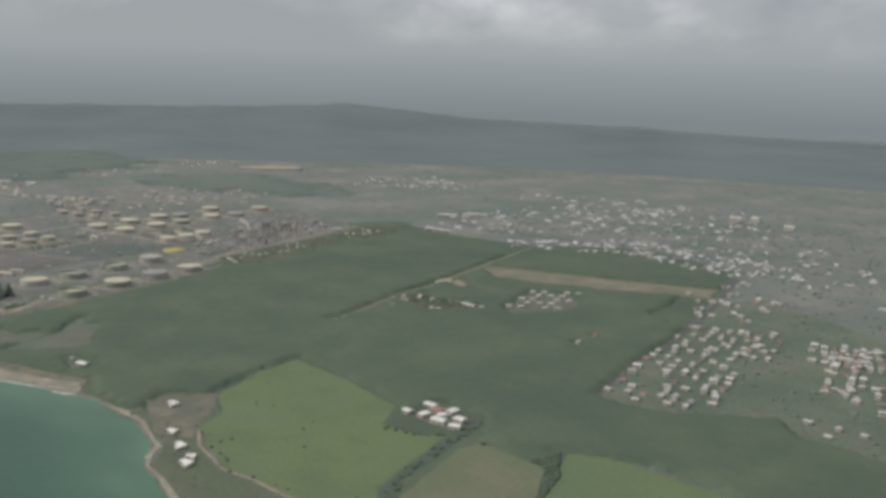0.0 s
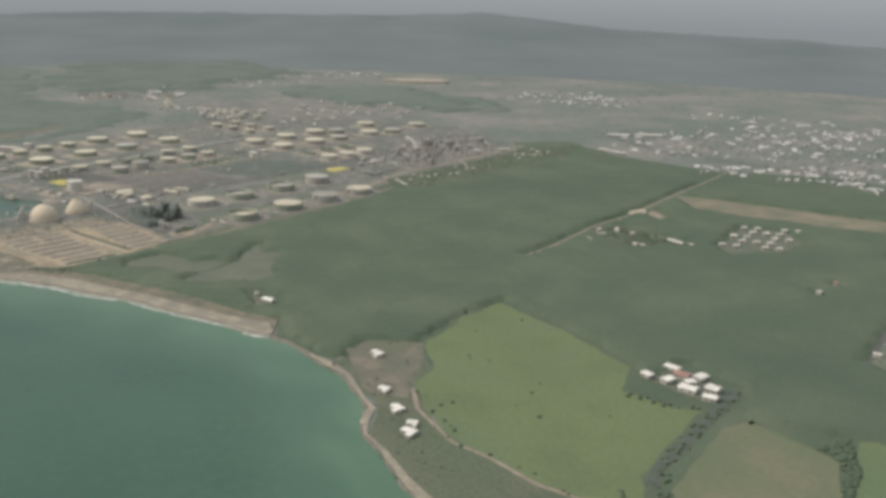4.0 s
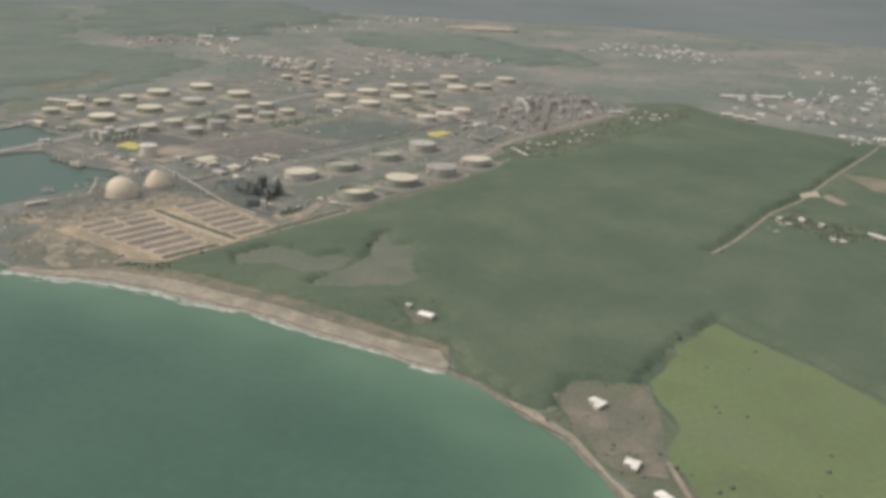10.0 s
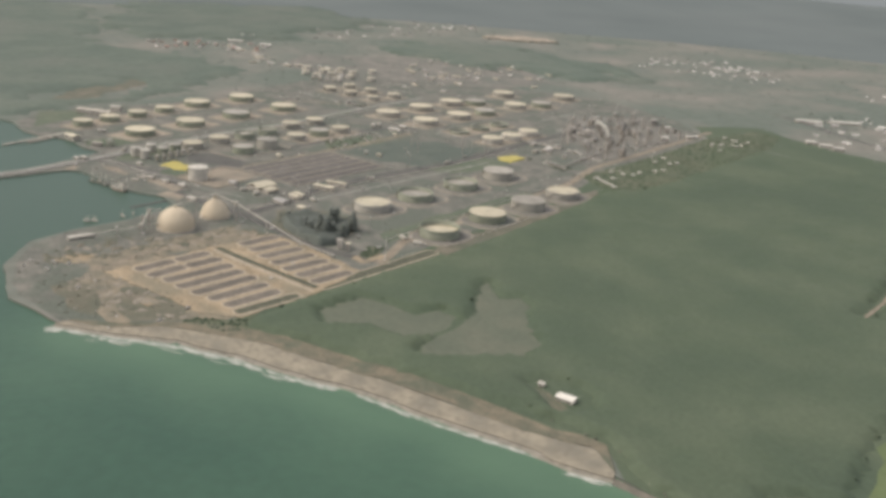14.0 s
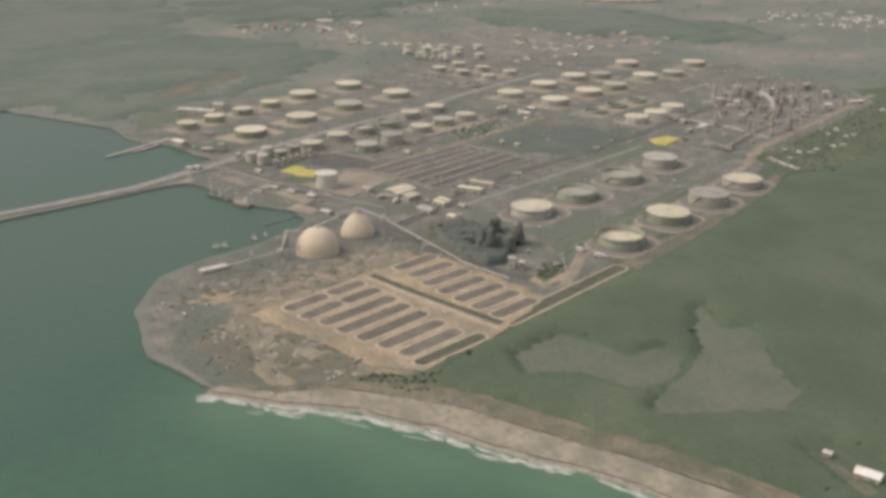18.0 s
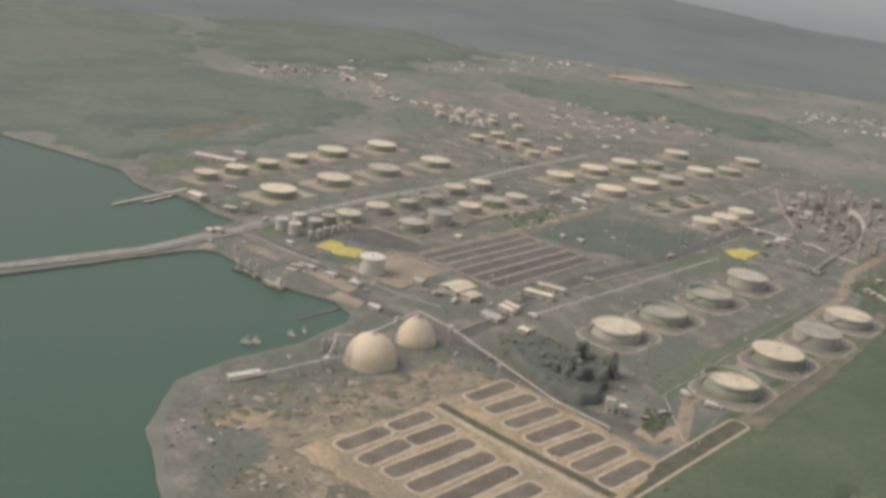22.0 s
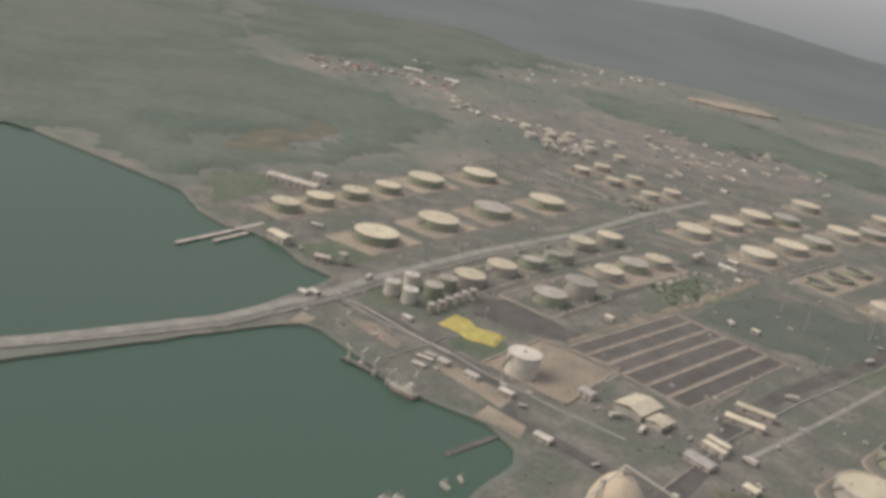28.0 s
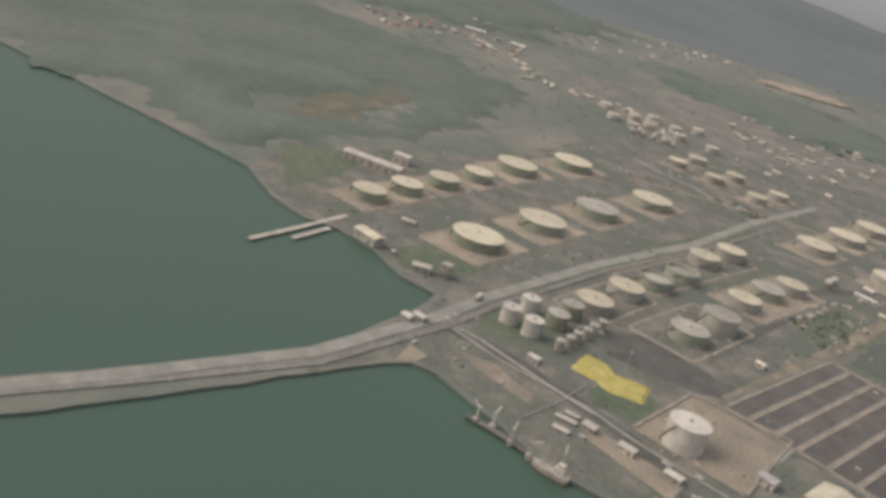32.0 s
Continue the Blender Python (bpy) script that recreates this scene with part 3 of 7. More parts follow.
def strip(name, a, b, material, za, zb, label, category, steps=5, wobble=2.5, seed=0, across=4):
    verts, faces = [], []
    rows = []
    for (p, q), (p2, q2) in zip(zip(a, b), zip(a[1:], b[1:])):
        for k in range(steps):
            f = k / steps
            rows.append((Vector(p).lerp(Vector(p2), f), Vector(q).lerp(Vector(q2), f)))
    rows.append((Vector(a[-1]), Vector(b[-1])))
    for p, q in rows:
        wob = wobble * (noise.noise((p.x / 11, p.y / 11, seed)) + 0.6 * noise.noise((p.x / 4, p.y / 4, seed + 3)))
        p = p + (p - q).normalized() * wob
        for k in range(across):
            f = k / (across - 1)
            s = p.lerp(q, f)
            verts.append((s.x, s.y, za + (zb - za) * f))
    for i in range(len(rows) - 1):
        faces += [(i * across + k, i * across + k + 1, (i + 1) * across + k + 1, (i + 1) * across + k) for k in range(across - 1)]
    return tagged(new(name, solid(name, verts, faces, material)), label, category, "", "structure")


def offset(line, by):
    """The line moved sideways, towards the sea for a positive amount."""
    out = []
    for i, p in enumerate(line):
        way = (Vector(line[min(i + 1, len(line) - 1)]) - Vector(line[max(i - 1, 0)])).normalized()
        out.append(tuple(Vector(p) + Vector((way.y, -way.x)) * by))
    return out


BEACH_TOP = [tuple(Vector(p).lerp(Vector(q), 0.14)) for p, q in zip(BEACH_TOP, BEACH_SEA)]
BEACH_LAND = [tuple(Vector(p) + (Vector(p) - Vector(q)).normalized() * by) for p, q, by in zip(BEACH_TOP, BEACH_SEA, (3, 6, 9, 11, 16, 17, 17, 17, 17, 18, 17, 14, 8, 1))]
strip("beach_scrub", BEACH_TOP, BEACH_LAND, BEACH_SCRUB, 0.58, 0.8, "dry brown scrub behind the sand", "scrub", wobble=3.5, seed=17)
strip("beach", offset(BEACH_SEA, -2), BEACH_TOP, SAND, 0.1, 0.54, "pale sandy beach sloping to the water", "beach", wobble=1.5)
strip("wet_sand", offset(BEACH_SEA, 1.6), offset(BEACH_SEA, -4), WET_SAND, -1.4, 0.06, "wet sand along the waterline", "beach", wobble=2.2, seed=2)


def foam(name, line, label, seed, chance, reach=2.2):
    """Broken tongues of foam along the waterline, each of its own length and width."""
    rnd, verts, faces = random.Random(seed), [], []
    for a, b in zip(line, line[1:]):
        a, b = Vector(a), Vector(b)
        way = (b - a).normalized()
        side = Vector((way.y, -way.x))
        for k in range(int((b - a).length / 3)):
            if noise.noise((a.x / 30 + k * 0.13, a.y / 30, seed)) > chance:
                c, n, long, wide = a.lerp(b, (k + rnd.random()) * 3 / (b - a).length) + side * rnd.uniform(-1.5, 2.2), 12, rnd.uniform(2.5, 8), rnd.uniform(0.25, reach)
                base = len(verts)
                for i in range(n):
                    q = 6.283 * i / n
                    p = c + way * math.cos(q) * long * rnd.uniform(0.7, 1.2) + side * math.sin(q) * wide * rnd.uniform(0.4, 1.3)
                    verts.append((p.x, p.y, -1.14))
                verts.append((c.x, c.y, -1.02))
                faces += [(base + i, base + (i + 1) % n, base + n) for i in range(n)]
    me = solid(name, verts, faces, FOAM)
    return tagged(new(name, me), label, "surf", "", "structure")


foam("surf", offset(BEACH_SEA, 2.6), "broken line of white surf along the beach", 5, -0.3, 1.6)
foam("surf_wash", offset(BEACH_SEA, 4.5)[:8], "wide patches of foam washing over the shallows", 8, -0.1, 2.2)
foam("outer_surf", offset(BEACH_SEA, 9.0)[:7], "thin white crests of a breaking wave off the beach", 6, 0.16, 0.6)
SHORE_E = [(-853, 157), (-832, 167), (-809, 173), (-789, 176), (-758, 185), (-717, 184), (-701, 182), (-684, 171), (-666, 167), (-639, 169), (-603, 166), (-577, 167), (-537, 164), (-511, 161), (-484, 159), (-430, 165), (-330, 178)]
SHORE_WIDE = (1.1, 1.1, 1.6, 8, 6, 3, 7, 6, 3, 4, 7, 9, 8, 5, 4, 4, 4)
strip("rocky_shore", offset(SHORE_E, 1.0), offset(SHORE_E, -2.6), ROCK, -1.4, 0.3, "narrow brown rocky shore", "shore", wobble=2.0, seed=9)
strip("shore_sand", offset(SHORE_E, -1.0)[2:], [tuple(Vector(p) + (Vector(q) - Vector(p)).normalized() * w) for p, q, w in list(zip(SHORE_E, offset(SHORE_E, -6), SHORE_WIDE))[2:]], SAND, 0.34, 0.46, "uneven pockets of brown sand above the rocks", "shore", wobble=1.6, seed=12)

# ---- roads and tracks ----
ribbon("harbour_road", [(-1442, -250), (-1466, -180), (-1498, -96), (-1542, -28), (-1576, 15), (-1642, 112), (-1712, 233), (-1790, 340), (-1870, 470)], 6, 0.2, PALE_ROAD, "pale grey main road crossing the tank farm from the causeway")
ribbon("quay_road", [(-1536, -25), (-1515, -2), (-1481, 19), (-1440, 40), (-1394, 36), (-1330, 74), (-1270, 98), (-1216, 120), (-1180, 150)], 7, 0.18, ASPHALT, "grey asphalt road behind the harbour sheds")
ribbon("quay_kerb", [(-1539, -23), (-1508, -6), (-1469, 26), (-1448, 36), (-1406, 64), (-1388, 79), (-1374, 90)], 1.8, 0.262, PALE_ROAD, "pale pipe track beside the quay road", "track")
ribbon("plant_road", [(-1316, 76), (-1355, 128), (-1393, 170), (-1430, 235), (-1476, 345), (-1550, 469), (-1644, 629)], 8, 0.17, ASPHALT, "straight asphalt road between tank rows and sludge beds")
ribbon("boundary_road", [(-1175, 152), (-1222, 190), (-1300, 320), (-1375, 440), (-1430, 500), (-1480, 590), (-1541, 699), (-1600, 800)], 6.5, 0.19, TRACK, "pale dirt road along the refinery fence")
ribbon("field_track", [(-719, 223), (-688, 213), (-636, 214), (-610, 226), (-573, 236), (-549, 250), (-532, 279), (-525, 301)], 2.3, 0.2, TRACK, "winding pale dirt track along the pasture", "track")
ribbon("house_track", [(-539, 260), (-513, 252), (-499, 258), (-470, 262)], 3, 0.21, TRACK, "short dirt track to a house", "track")
ribbon("hamlet_road", [(-989, 462), (-1007, 499), (-1074, 602), (-1104, 668), (-1180, 790), (-1255, 918), (-1300, 990)], 2.3, 0.25, TRACK, "pale dirt road through the bush to the hamlet")
ribbon("creek_bed", [(-545, 296), (-560, 310), (-583, 349), (-625, 419), (-654, 463), (-731, 591), (-820, 748)], 6, 0.22, CREEK, "murky grey-green creek beside the pasture", "creek")
ribbon("valley_road", [(-640, 560), (-690, 640), (-745, 760), (-850, 940), (-960, 1100), (-1200, 1120), (-1500, 1000), (-1700, 1020)], 7, 0.2, ASPHALT, "grey road through the town")

ribbon("tank_lane", [(-1558, 98), (-1528, 122), (-1560, 174), (-1590, 222), (-1650, 300), (-1664, 360)], 6, 0.155, ASPHALT, "dark asphalt lane round the middle tanks")
ribbon("north_lane", [(-1860, 250), (-1842, 300), (-1822, 352), (-1790, 415), (-1752, 560)], 4, 0.165, TRACK, "pale lane between the tank groups")
ribbon("pipe_lane", [(-1625, 388), (-1666, 468), (-1690, 508)], 3, 0.17, PALE_ROAD, "pale lane behind the bright tanks")
ribbon("pipe_lane", [(-1631, 394), (-1595, 417), (-1566, 440)], 3, 0.172, PALE_ROAD, "pale lane beside the low open tanks")
ribbon("pipe_lane", [(-1934, 296), (-1902, 303), (-1868, 322), (-1816, 336)], 3.4, 0.174, PALE_ROAD, "pale lane between western and northern tanks")
ribbon("verge_path", [(-1357, 154), (-1376, 194), (-1406, 255), (-1441, 325), (-1474, 391)], 2.4, 0.21, PALE_ROAD, "pale kerb path along the plant road")
ribbon("bed_track", [(-1486, 114), (-1518, 173), (-1542, 215), (-1565, 255), (-1594, 303), (-1627, 356)], 7, 0.222, TRODDEN, "pale trodden track along the sludge beds", "track", wander=1.0)
ribbon("verge_path", [(-1426, 93), (-1449, 130), (-1407, 144)], 2.4, 0.32, PALE_ROAD, "pale path round the sludge beds")
region("asphalt_apron", [(-1496, 92), (-1531, 82), (-1512, 110), (-1501, 131), (-1483, 116)], 0.148, ASPHALT, "dark oily lane between sulphur heap and tanks", step=8, amount=3, seed=74)
region("asphalt_apron", [(-1548, 74), (-1522, 62), (-1496, 92), (-1500, 122), (-1528, 116), (-1550, 96)], 0.15, ASPHALT, "dark oily apron beside the sulphur heap", step=8, amount=3, seed=64)
region("weed_patch", [(-1534, -6), (-1560, 8), (-1578, 44), (-1556, 40), (-1528, 8)], 0.14, GRASS, "green weeds between small tanks and road", step=8, amount=4, seed=65)
region("weed_patch", [(-1584, 34), (-1600, 42), (-1690, 180), (-1780, 322), (-1766, 326), (-1676, 186)], 0.14, GRASS, "green verge along the main road", step=10, amount=3, seed=66)
region("weed_patch", [(-1556, 226), (-1598, 236), (-1624, 298), (-1598, 316), (-1570, 290)], 0.145, GRASS, "green weeds between tanks and sludge beds", step=8, amount=5, seed=67)
region("weed_patch", [(-1600, -30), (-1626, -30), (-1640, 10), (-1616, 30), (-1592, 0)], 0.14, GRASS, "green weeds behind the dock buildings", step=8, amount=4, seed=68)
region("weed_patch", [(-1472, 30), (-1486, 34), (-1500, 62), (-1470, 72), (-1452, 48)], 0.14, GRASS, "green weeds beside the bare yard", step=8, amount=3, seed=69)
region("weed_patch", [(-1484, 300), (-1500, 380), (-1470, 420), (-1440, 380), (-1430, 320)], 0.14, GRASS, "green weeds along the plant road", step=10, amount=6, seed=70)
region("weed_patch", [(-1222, 176), (-1246, 176), (-1310, 290), (-1350, 372), (-1338, 380), (-1270, 262)], 0.14, GRASS, "green verge between the coastal tank rows", step=10, amount=3, seed=71)
region("weed_patch", [(-1700, -80), (-1790, -70), (-1800, 0), (-1740, -40)], 0.14, GRASS, "green weeds behind the basin", step=10, amount=6, seed=72)

# ---- bush and trees ----
BUSH = [(-1108, 58), (-1122, 84), (-1146, 130), (-1180, 212), (-1233, 302), (-1283, 384), (-1328, 448), (-1402, 500), (-1442, 580), (-1470, 640), (-1490, 720), (-1475, 790), (-1390, 830), (-1308, 862),
        (-1230, 890), (-1160, 900), (-1080, 930), (-1000, 990), (-930, 1040), (-850, 940), (-760, 780), (-690, 640), (-640, 560), (-596, 570), (-572, 592), (-520, 664), (-480, 640), (-452, 650), (-400, 660), (-230, 600), (-330, 446), (-440, 506), (-500, 490), (-545, 455), (-590, 405), (-640, 440), (-690, 430), (-670, 380), (-700, 392), (-780, 388), (-868, 372),
        (-842, 316), (-816, 282), (-798, 258), (-812, 238), (-818, 226), (-804, 207), (-788, 194), (-800, 183), (-833, 174), (-852, 169), (-884, 178), (-916, 160), (-955, 126), (-990, 100), (-1036, 64), (-1078, 24)]
CLEAR = [
         [(-1192, 802), (-1143, 842), (-1060, 898), (-967, 966), (-912, 1010), (-884, 956), (-919, 917), (-974, 864), (-1041, 811), (-1109, 773)],
         [(-944, 990), (-880, 1000), (-776, 812), (-850, 824), (-872, 880)],
         [(-806, 690), (-806, 700), (-792, 700), (-792, 690)], [(-791, 654), (-791, 664), (-777, 664), (-777, 654)],
         [(-1114, 674), (-1132, 690), (-1134, 716), (-1114, 722), (-1078, 712), (-1072, 692), (-1106, 694)],
         [(-1014, 764), (-978, 802), (-928, 782), (-906, 730), (-922, 670), (-950, 678)],
         [(-1074, 582), (-984, 584), (-960, 660), (-1000, 654), (-1068, 632)],
         [(-1068, 596), (-1099, 668), (-1177, 792), (-1251, 920), (-1259, 917), (-1184, 788), (-1108, 666), (-1076, 594)],
         [(-984, 464), (-1003, 500), (-1068, 600), (-1078, 600), (-1012, 497), (-994, 460)],
         [(-1338, 464), (-1402, 466), (-1418, 505), (-1456, 580), (-1500, 660), (-1560, 760), (-1600, 880), (-1560, 890), (-1498, 821), (-1413, 663), (-1345, 535), (-1330, 490)],
         [(-1124, 219), (-1087, 211), (-1084, 226), (-1064, 225), (-1045, 212), (-1022, 204), (-1007, 203), (-994, 183), (-1013, 119), (-1025, 127), (-1047, 161), (-1070, 184), (-1106, 204)],
         [(-1096, 80), (-1112, 116), (-1100, 126), (-1082, 135), (-1073, 140), (-1077, 160), (-1062, 166), (-1049, 157), (-1036, 135), (-1041, 121), (-1052, 114), (-1063, 105), (-1074, 80)],
         [(-960, 165), (-925, 165), (-918, 186), (-940, 196), (-962, 184)]]


def canopy(name, poly, clear, step, low, high, label, seed, leaf=FOREST, ragged=0.0):
    """A closed bush canopy: an uneven sheet of crowns over the ground, open in the clearings. ragged: how far its edge wanders, in metres."""
    xs, ys = [p[0] for p in poly], [p[1] for p in poly]
    nx, ny = int((max(xs) - min(xs)) / step) + 1, int((max(ys) - min(ys)) / step) + 1
    index, verts, faces, rim = {}, [], [], {}
    rnd = random.Random(seed)
    keep = set()
    for i in range(nx):
        for j in range(ny):
            x, y = min(xs) + (i + 0.5) * step, min(ys) + (j + 0.5) * step
            if ragged:
                x += ragged * (noise.noise((x / 90, y / 90, seed + 0.5)) + 0.7 * noise.noise((x / 30, y / 30, seed + 2.5)))
                y += ragged * (noise.noise((x / 90, y / 90, seed + 4.5)) + 0.7 * noise.noise((x / 30, y / 30, seed + 6.5)))
            if inside((x, y), poly) and not any(inside((x, y), c) for c in clear):
                keep.add((i, j))

    def vert(i, j):
        if (i, j) not in index:
            x, y = min(xs) + (i + rnd.uniform(-0.38, 0.38)) * step, min(ys) + (j + rnd.uniform(-0.38, 0.38)) * step
            full = all((i - a, j - b) in keep for a in (0, 1) for b in (0, 1))
            h = low + (high - low) * (0.5 + 0.5 * noise.noise((x / 26, y / 26, seed))) + rnd.uniform(-1, 1) * 0.55
            index[i, j] = len(verts)
            verts.append((x, y, max(0.3, h) if full else 0.1))
        return index[i, j]

    for i, j in keep:
        faces.append((vert(i, j), vert(i + 1, j), vert(i + 1, j + 1), vert(i, j + 1)))
    return tagged(new(name, solid(name, verts, faces, leaf, True)), label, "bush", "", "stuff")


canopy("bush_cover", BUSH, CLEAR, 4.6, 2.6, 4.0, "dense dark green bush covering the coastal plain", 3)
region("bush_floor", [(-1110, 50), (-1128, 84), (-1160, 128), (-1204, 204), (-1300, 366), (-1402, 500), (-1490, 722), (-1390, 836), (-1160, 906), (-930, 1050), (-760, 786), (-640, 566), (-500, 494), (-470, 440),
                      (-500, 380), (-520, 290), (-535, 276), (-573, 232), (-617, 219), (-719, 219), (-745, 244), (-800, 250), (-808, 207), (-788, 190), (-798, 178), (-833, 169), (-852, 163), (-882, 172), (-955, 120), (-1036, 58), (-1078, 18)], 0.07, FOREST,
       "leafy ground under the bush and along its edge", step=12, amount=2, seed=60)
region("refinery_verge", [(-1198, 207), (-1262, 311), (-1297, 371), (-1348, 455), (-1328, 446), (-1284, 382), (-1234, 300), (-1182, 210)], 0.11, SCRUB, "weedy brown verge between refinery and bush", step=10, amount=2.5, seed=63)
WEST_WOODS = [(-1845, 5), (-1815, -80), (-1768, -122), (-1990, -315), (-2600, -690), (-3300, -500), (-3200, 60), (-2700, 60), (-2480, 40), (-2350, 90), (-2330, 200), (-2226, 240), (-2120, 250), (-2005, 188), (-1894, 82)]
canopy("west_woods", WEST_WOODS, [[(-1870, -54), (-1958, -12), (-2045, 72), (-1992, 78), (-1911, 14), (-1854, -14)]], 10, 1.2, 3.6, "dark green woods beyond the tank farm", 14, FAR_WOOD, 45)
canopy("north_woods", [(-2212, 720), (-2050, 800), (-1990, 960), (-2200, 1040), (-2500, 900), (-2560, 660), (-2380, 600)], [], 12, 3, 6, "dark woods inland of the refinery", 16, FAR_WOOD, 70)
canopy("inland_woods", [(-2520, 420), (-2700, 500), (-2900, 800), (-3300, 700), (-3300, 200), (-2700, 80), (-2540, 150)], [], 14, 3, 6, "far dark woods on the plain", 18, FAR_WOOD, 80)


def blob(rnd, rough=0.35):
    """A small uneven leaf clump about the origin, radius about 1."""
    bm = bmesh.new()
    bmesh.ops.create_icosphere(bm, subdivisions=1, radius=1.0)
    for v in bm.verts:
        v.co *= 1 + rnd.uniform(-rough, rough)
        v.co.z *= 0.75
    verts, faces = [v.co.copy() for v in bm.verts], [[v.index for v in f.verts] for f in bm.faces]
    bm.free()
    return verts, faces


CLUMP_RND = random.Random(11)
CLUMPS = [blob(CLUMP_RND) for _ in range(6)]


def scatter(name, places, label, material=CROWN, category="bushes"):
    """Many low bushes as one mesh: places of (x, y, z, radius)."""
    verts, faces = [], []
    for k, (x, y, z, r) in enumerate(places):
        vs, fs = CLUMPS[k % len(CLUMPS)]
        base, c, s = len(verts), math.cos(k * 2.4) * r, math.sin(k * 2.4) * r
        verts += [(x + v.x * c - v.y * s, y + v.x * s + v.y * c, z + (v.z + 0.35) * r) for v in vs]
        faces += [tuple(base + i for i in f) for f in fs]
    return tagged(new(name, solid(name, verts, faces, material, True)), label, category, "", "stuff")


def spread(poly, count, r0, r1, seed, z=0.0, gap=0.0, keep_out=()):
    rnd, out = random.Random(seed), []
    xs, ys = [p[0] for p in poly], [p[1] for p in poly]
    tries = 0
    while len(out) < count and tries < count * 30:
        tries += 1
        x, y = rnd.uniform(min(xs), max(xs)), rnd.uniform(min(ys), max(ys))
        if inside((x, y), poly) and noise.noise((x / 40, y / 40, seed)) > gap and not any(inside((x, y), k) for k in keep_out):
            out.append((x, y, z, rnd.uniform(r0, r1)))
    return out


def along(line, each, r0, r1, seed, wide=4.0, z=0.0):
    rnd, out = random.Random(seed), []
    for a, b in zip(line, line[1:]):
        a, b = Vector(a), Vector(b)
        for k in range(max(1, int((b - a).length / each))):
            p = a.lerp(b, (k + rnd.random()) * each / max((b - a).length, 0.1)) + Vector((rnd.uniform(-wide, wide), rnd.uniform(-wide, wide)))
            out.append((p.x, p.y, z, rnd.uniform(r0, r1)))
    return out


scatter("bush_clumps", spread(BUSH, 700, 1.0, 1.9, 21, 1.5, -0.5, CLEAR), "taller green crowns standing out of the bush", FOREST)
scatter("pasture_trees", spread([(-719, 224), (-800, 268), (-862, 366), (-698, 387), (-616, 390), (-533, 280), (-573, 237)], 14, 0.9, 1.8, 22), "scattered round trees in the pasture", CROWN)
scatter("scrub_bushes", spread([(-830, 176), (-838, 200), (-800, 262), (-719, 223), (-656, 214), (-573, 236), (-536, 278), (-470, 290), (-400, 240), (-430, 175), (-612, 176), (-700, 194)], 75, 0.6, 1.3, 23),
        "dark bushes scattered on the coastal scrub", CROWN)
scatter("creek_trees", along([(-530, 290), (-560, 312), (-583, 349), (-625, 419), (-654, 463), (-731, 591)], 2.6, 0.9, 2.0, 24, 5) + along([(-660, 356), (-629, 374), (-616, 392)], 2.8, 0.9, 2.0, 25, 4),
        "trees lining the creek", FOREST)
scatter("field_hedge", spread([(-545, 418), (-548, 448), (-516, 424), (-486, 384), (-428, 338), (-440, 328), (-482, 374), (-528, 420)], 520, 0.9, 2.0, 45, 0, -1.0), "thick dark hedge between the two fields", FOREST)
scatter("track_bushes", along([(-719, 228), (-688, 219), (-636, 219), (-573, 241), (-549, 256), (-532, 284)], 12, 0.8, 1.7, 26, 4), "bushes along the dirt track", FOREST)
scatter("shore_bushes", along([(-1090, 10), (-1062, 44), (-1010, 84), (-957, 122), (-913, 154), (-880, 172), (-834, 180), (-790, 190), (-745, 198), (-690, 196), (-640, 178), (-540, 174)], 6, 0.5, 1.1, 27, 8),
        "low dry bushes behind the beach", DRY_BUSH)
region("villa_yard", [(-808, 208), (-810, 224), (-784, 232), (-796, 266), (-750, 240), (-706, 214), (-720, 193), (-765, 193)], 0.21, SCRUB, "trodden brown ground round the villas", step=7, amount=4, seed=64)
region("house_yard", [(-960, 140), (-940, 150), (-918, 162), (-920, 174), (-944, 172), (-966, 156)], 0.2, BEACH_SCRUB, "worn ground before the beach house", step=6, amount=4, seed=69)
YARD_BUSH = [(-1100, 0), (-1124, 78), (-1200, -20), (-1262, 30), (-1340, 30), (-1300, -60), (-1230, -100), (-1120, -75)]
scatter("yard_bushes", spread(YARD_BUSH, 260, 0.4, 1.0, 28, 0, 0.0, [[(-1258, 88), (-1237, 35), (-1200, -50), (-1094, 26), (-1123, 84), (-1161, 130)]]), "dry grey-green bushes round the domes and ponds", DRY_BUSH)
scatter("refinery_weeds", spread(REFINERY, 1100, 0.4, 1.1, 29, 0, 0.12), "low weeds and bushes across the refinery ground", DRY_BUSH)
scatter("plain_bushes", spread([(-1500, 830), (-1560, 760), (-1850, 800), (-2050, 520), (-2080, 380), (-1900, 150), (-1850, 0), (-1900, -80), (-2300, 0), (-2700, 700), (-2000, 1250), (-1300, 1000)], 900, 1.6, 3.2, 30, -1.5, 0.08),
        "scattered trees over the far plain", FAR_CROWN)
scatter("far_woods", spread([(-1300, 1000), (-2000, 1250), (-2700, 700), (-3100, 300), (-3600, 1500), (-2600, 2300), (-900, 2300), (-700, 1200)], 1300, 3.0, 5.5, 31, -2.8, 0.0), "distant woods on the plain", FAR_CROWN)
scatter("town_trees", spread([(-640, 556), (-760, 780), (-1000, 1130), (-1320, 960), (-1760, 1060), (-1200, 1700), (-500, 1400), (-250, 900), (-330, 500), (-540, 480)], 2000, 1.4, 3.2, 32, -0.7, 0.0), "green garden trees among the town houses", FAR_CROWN)


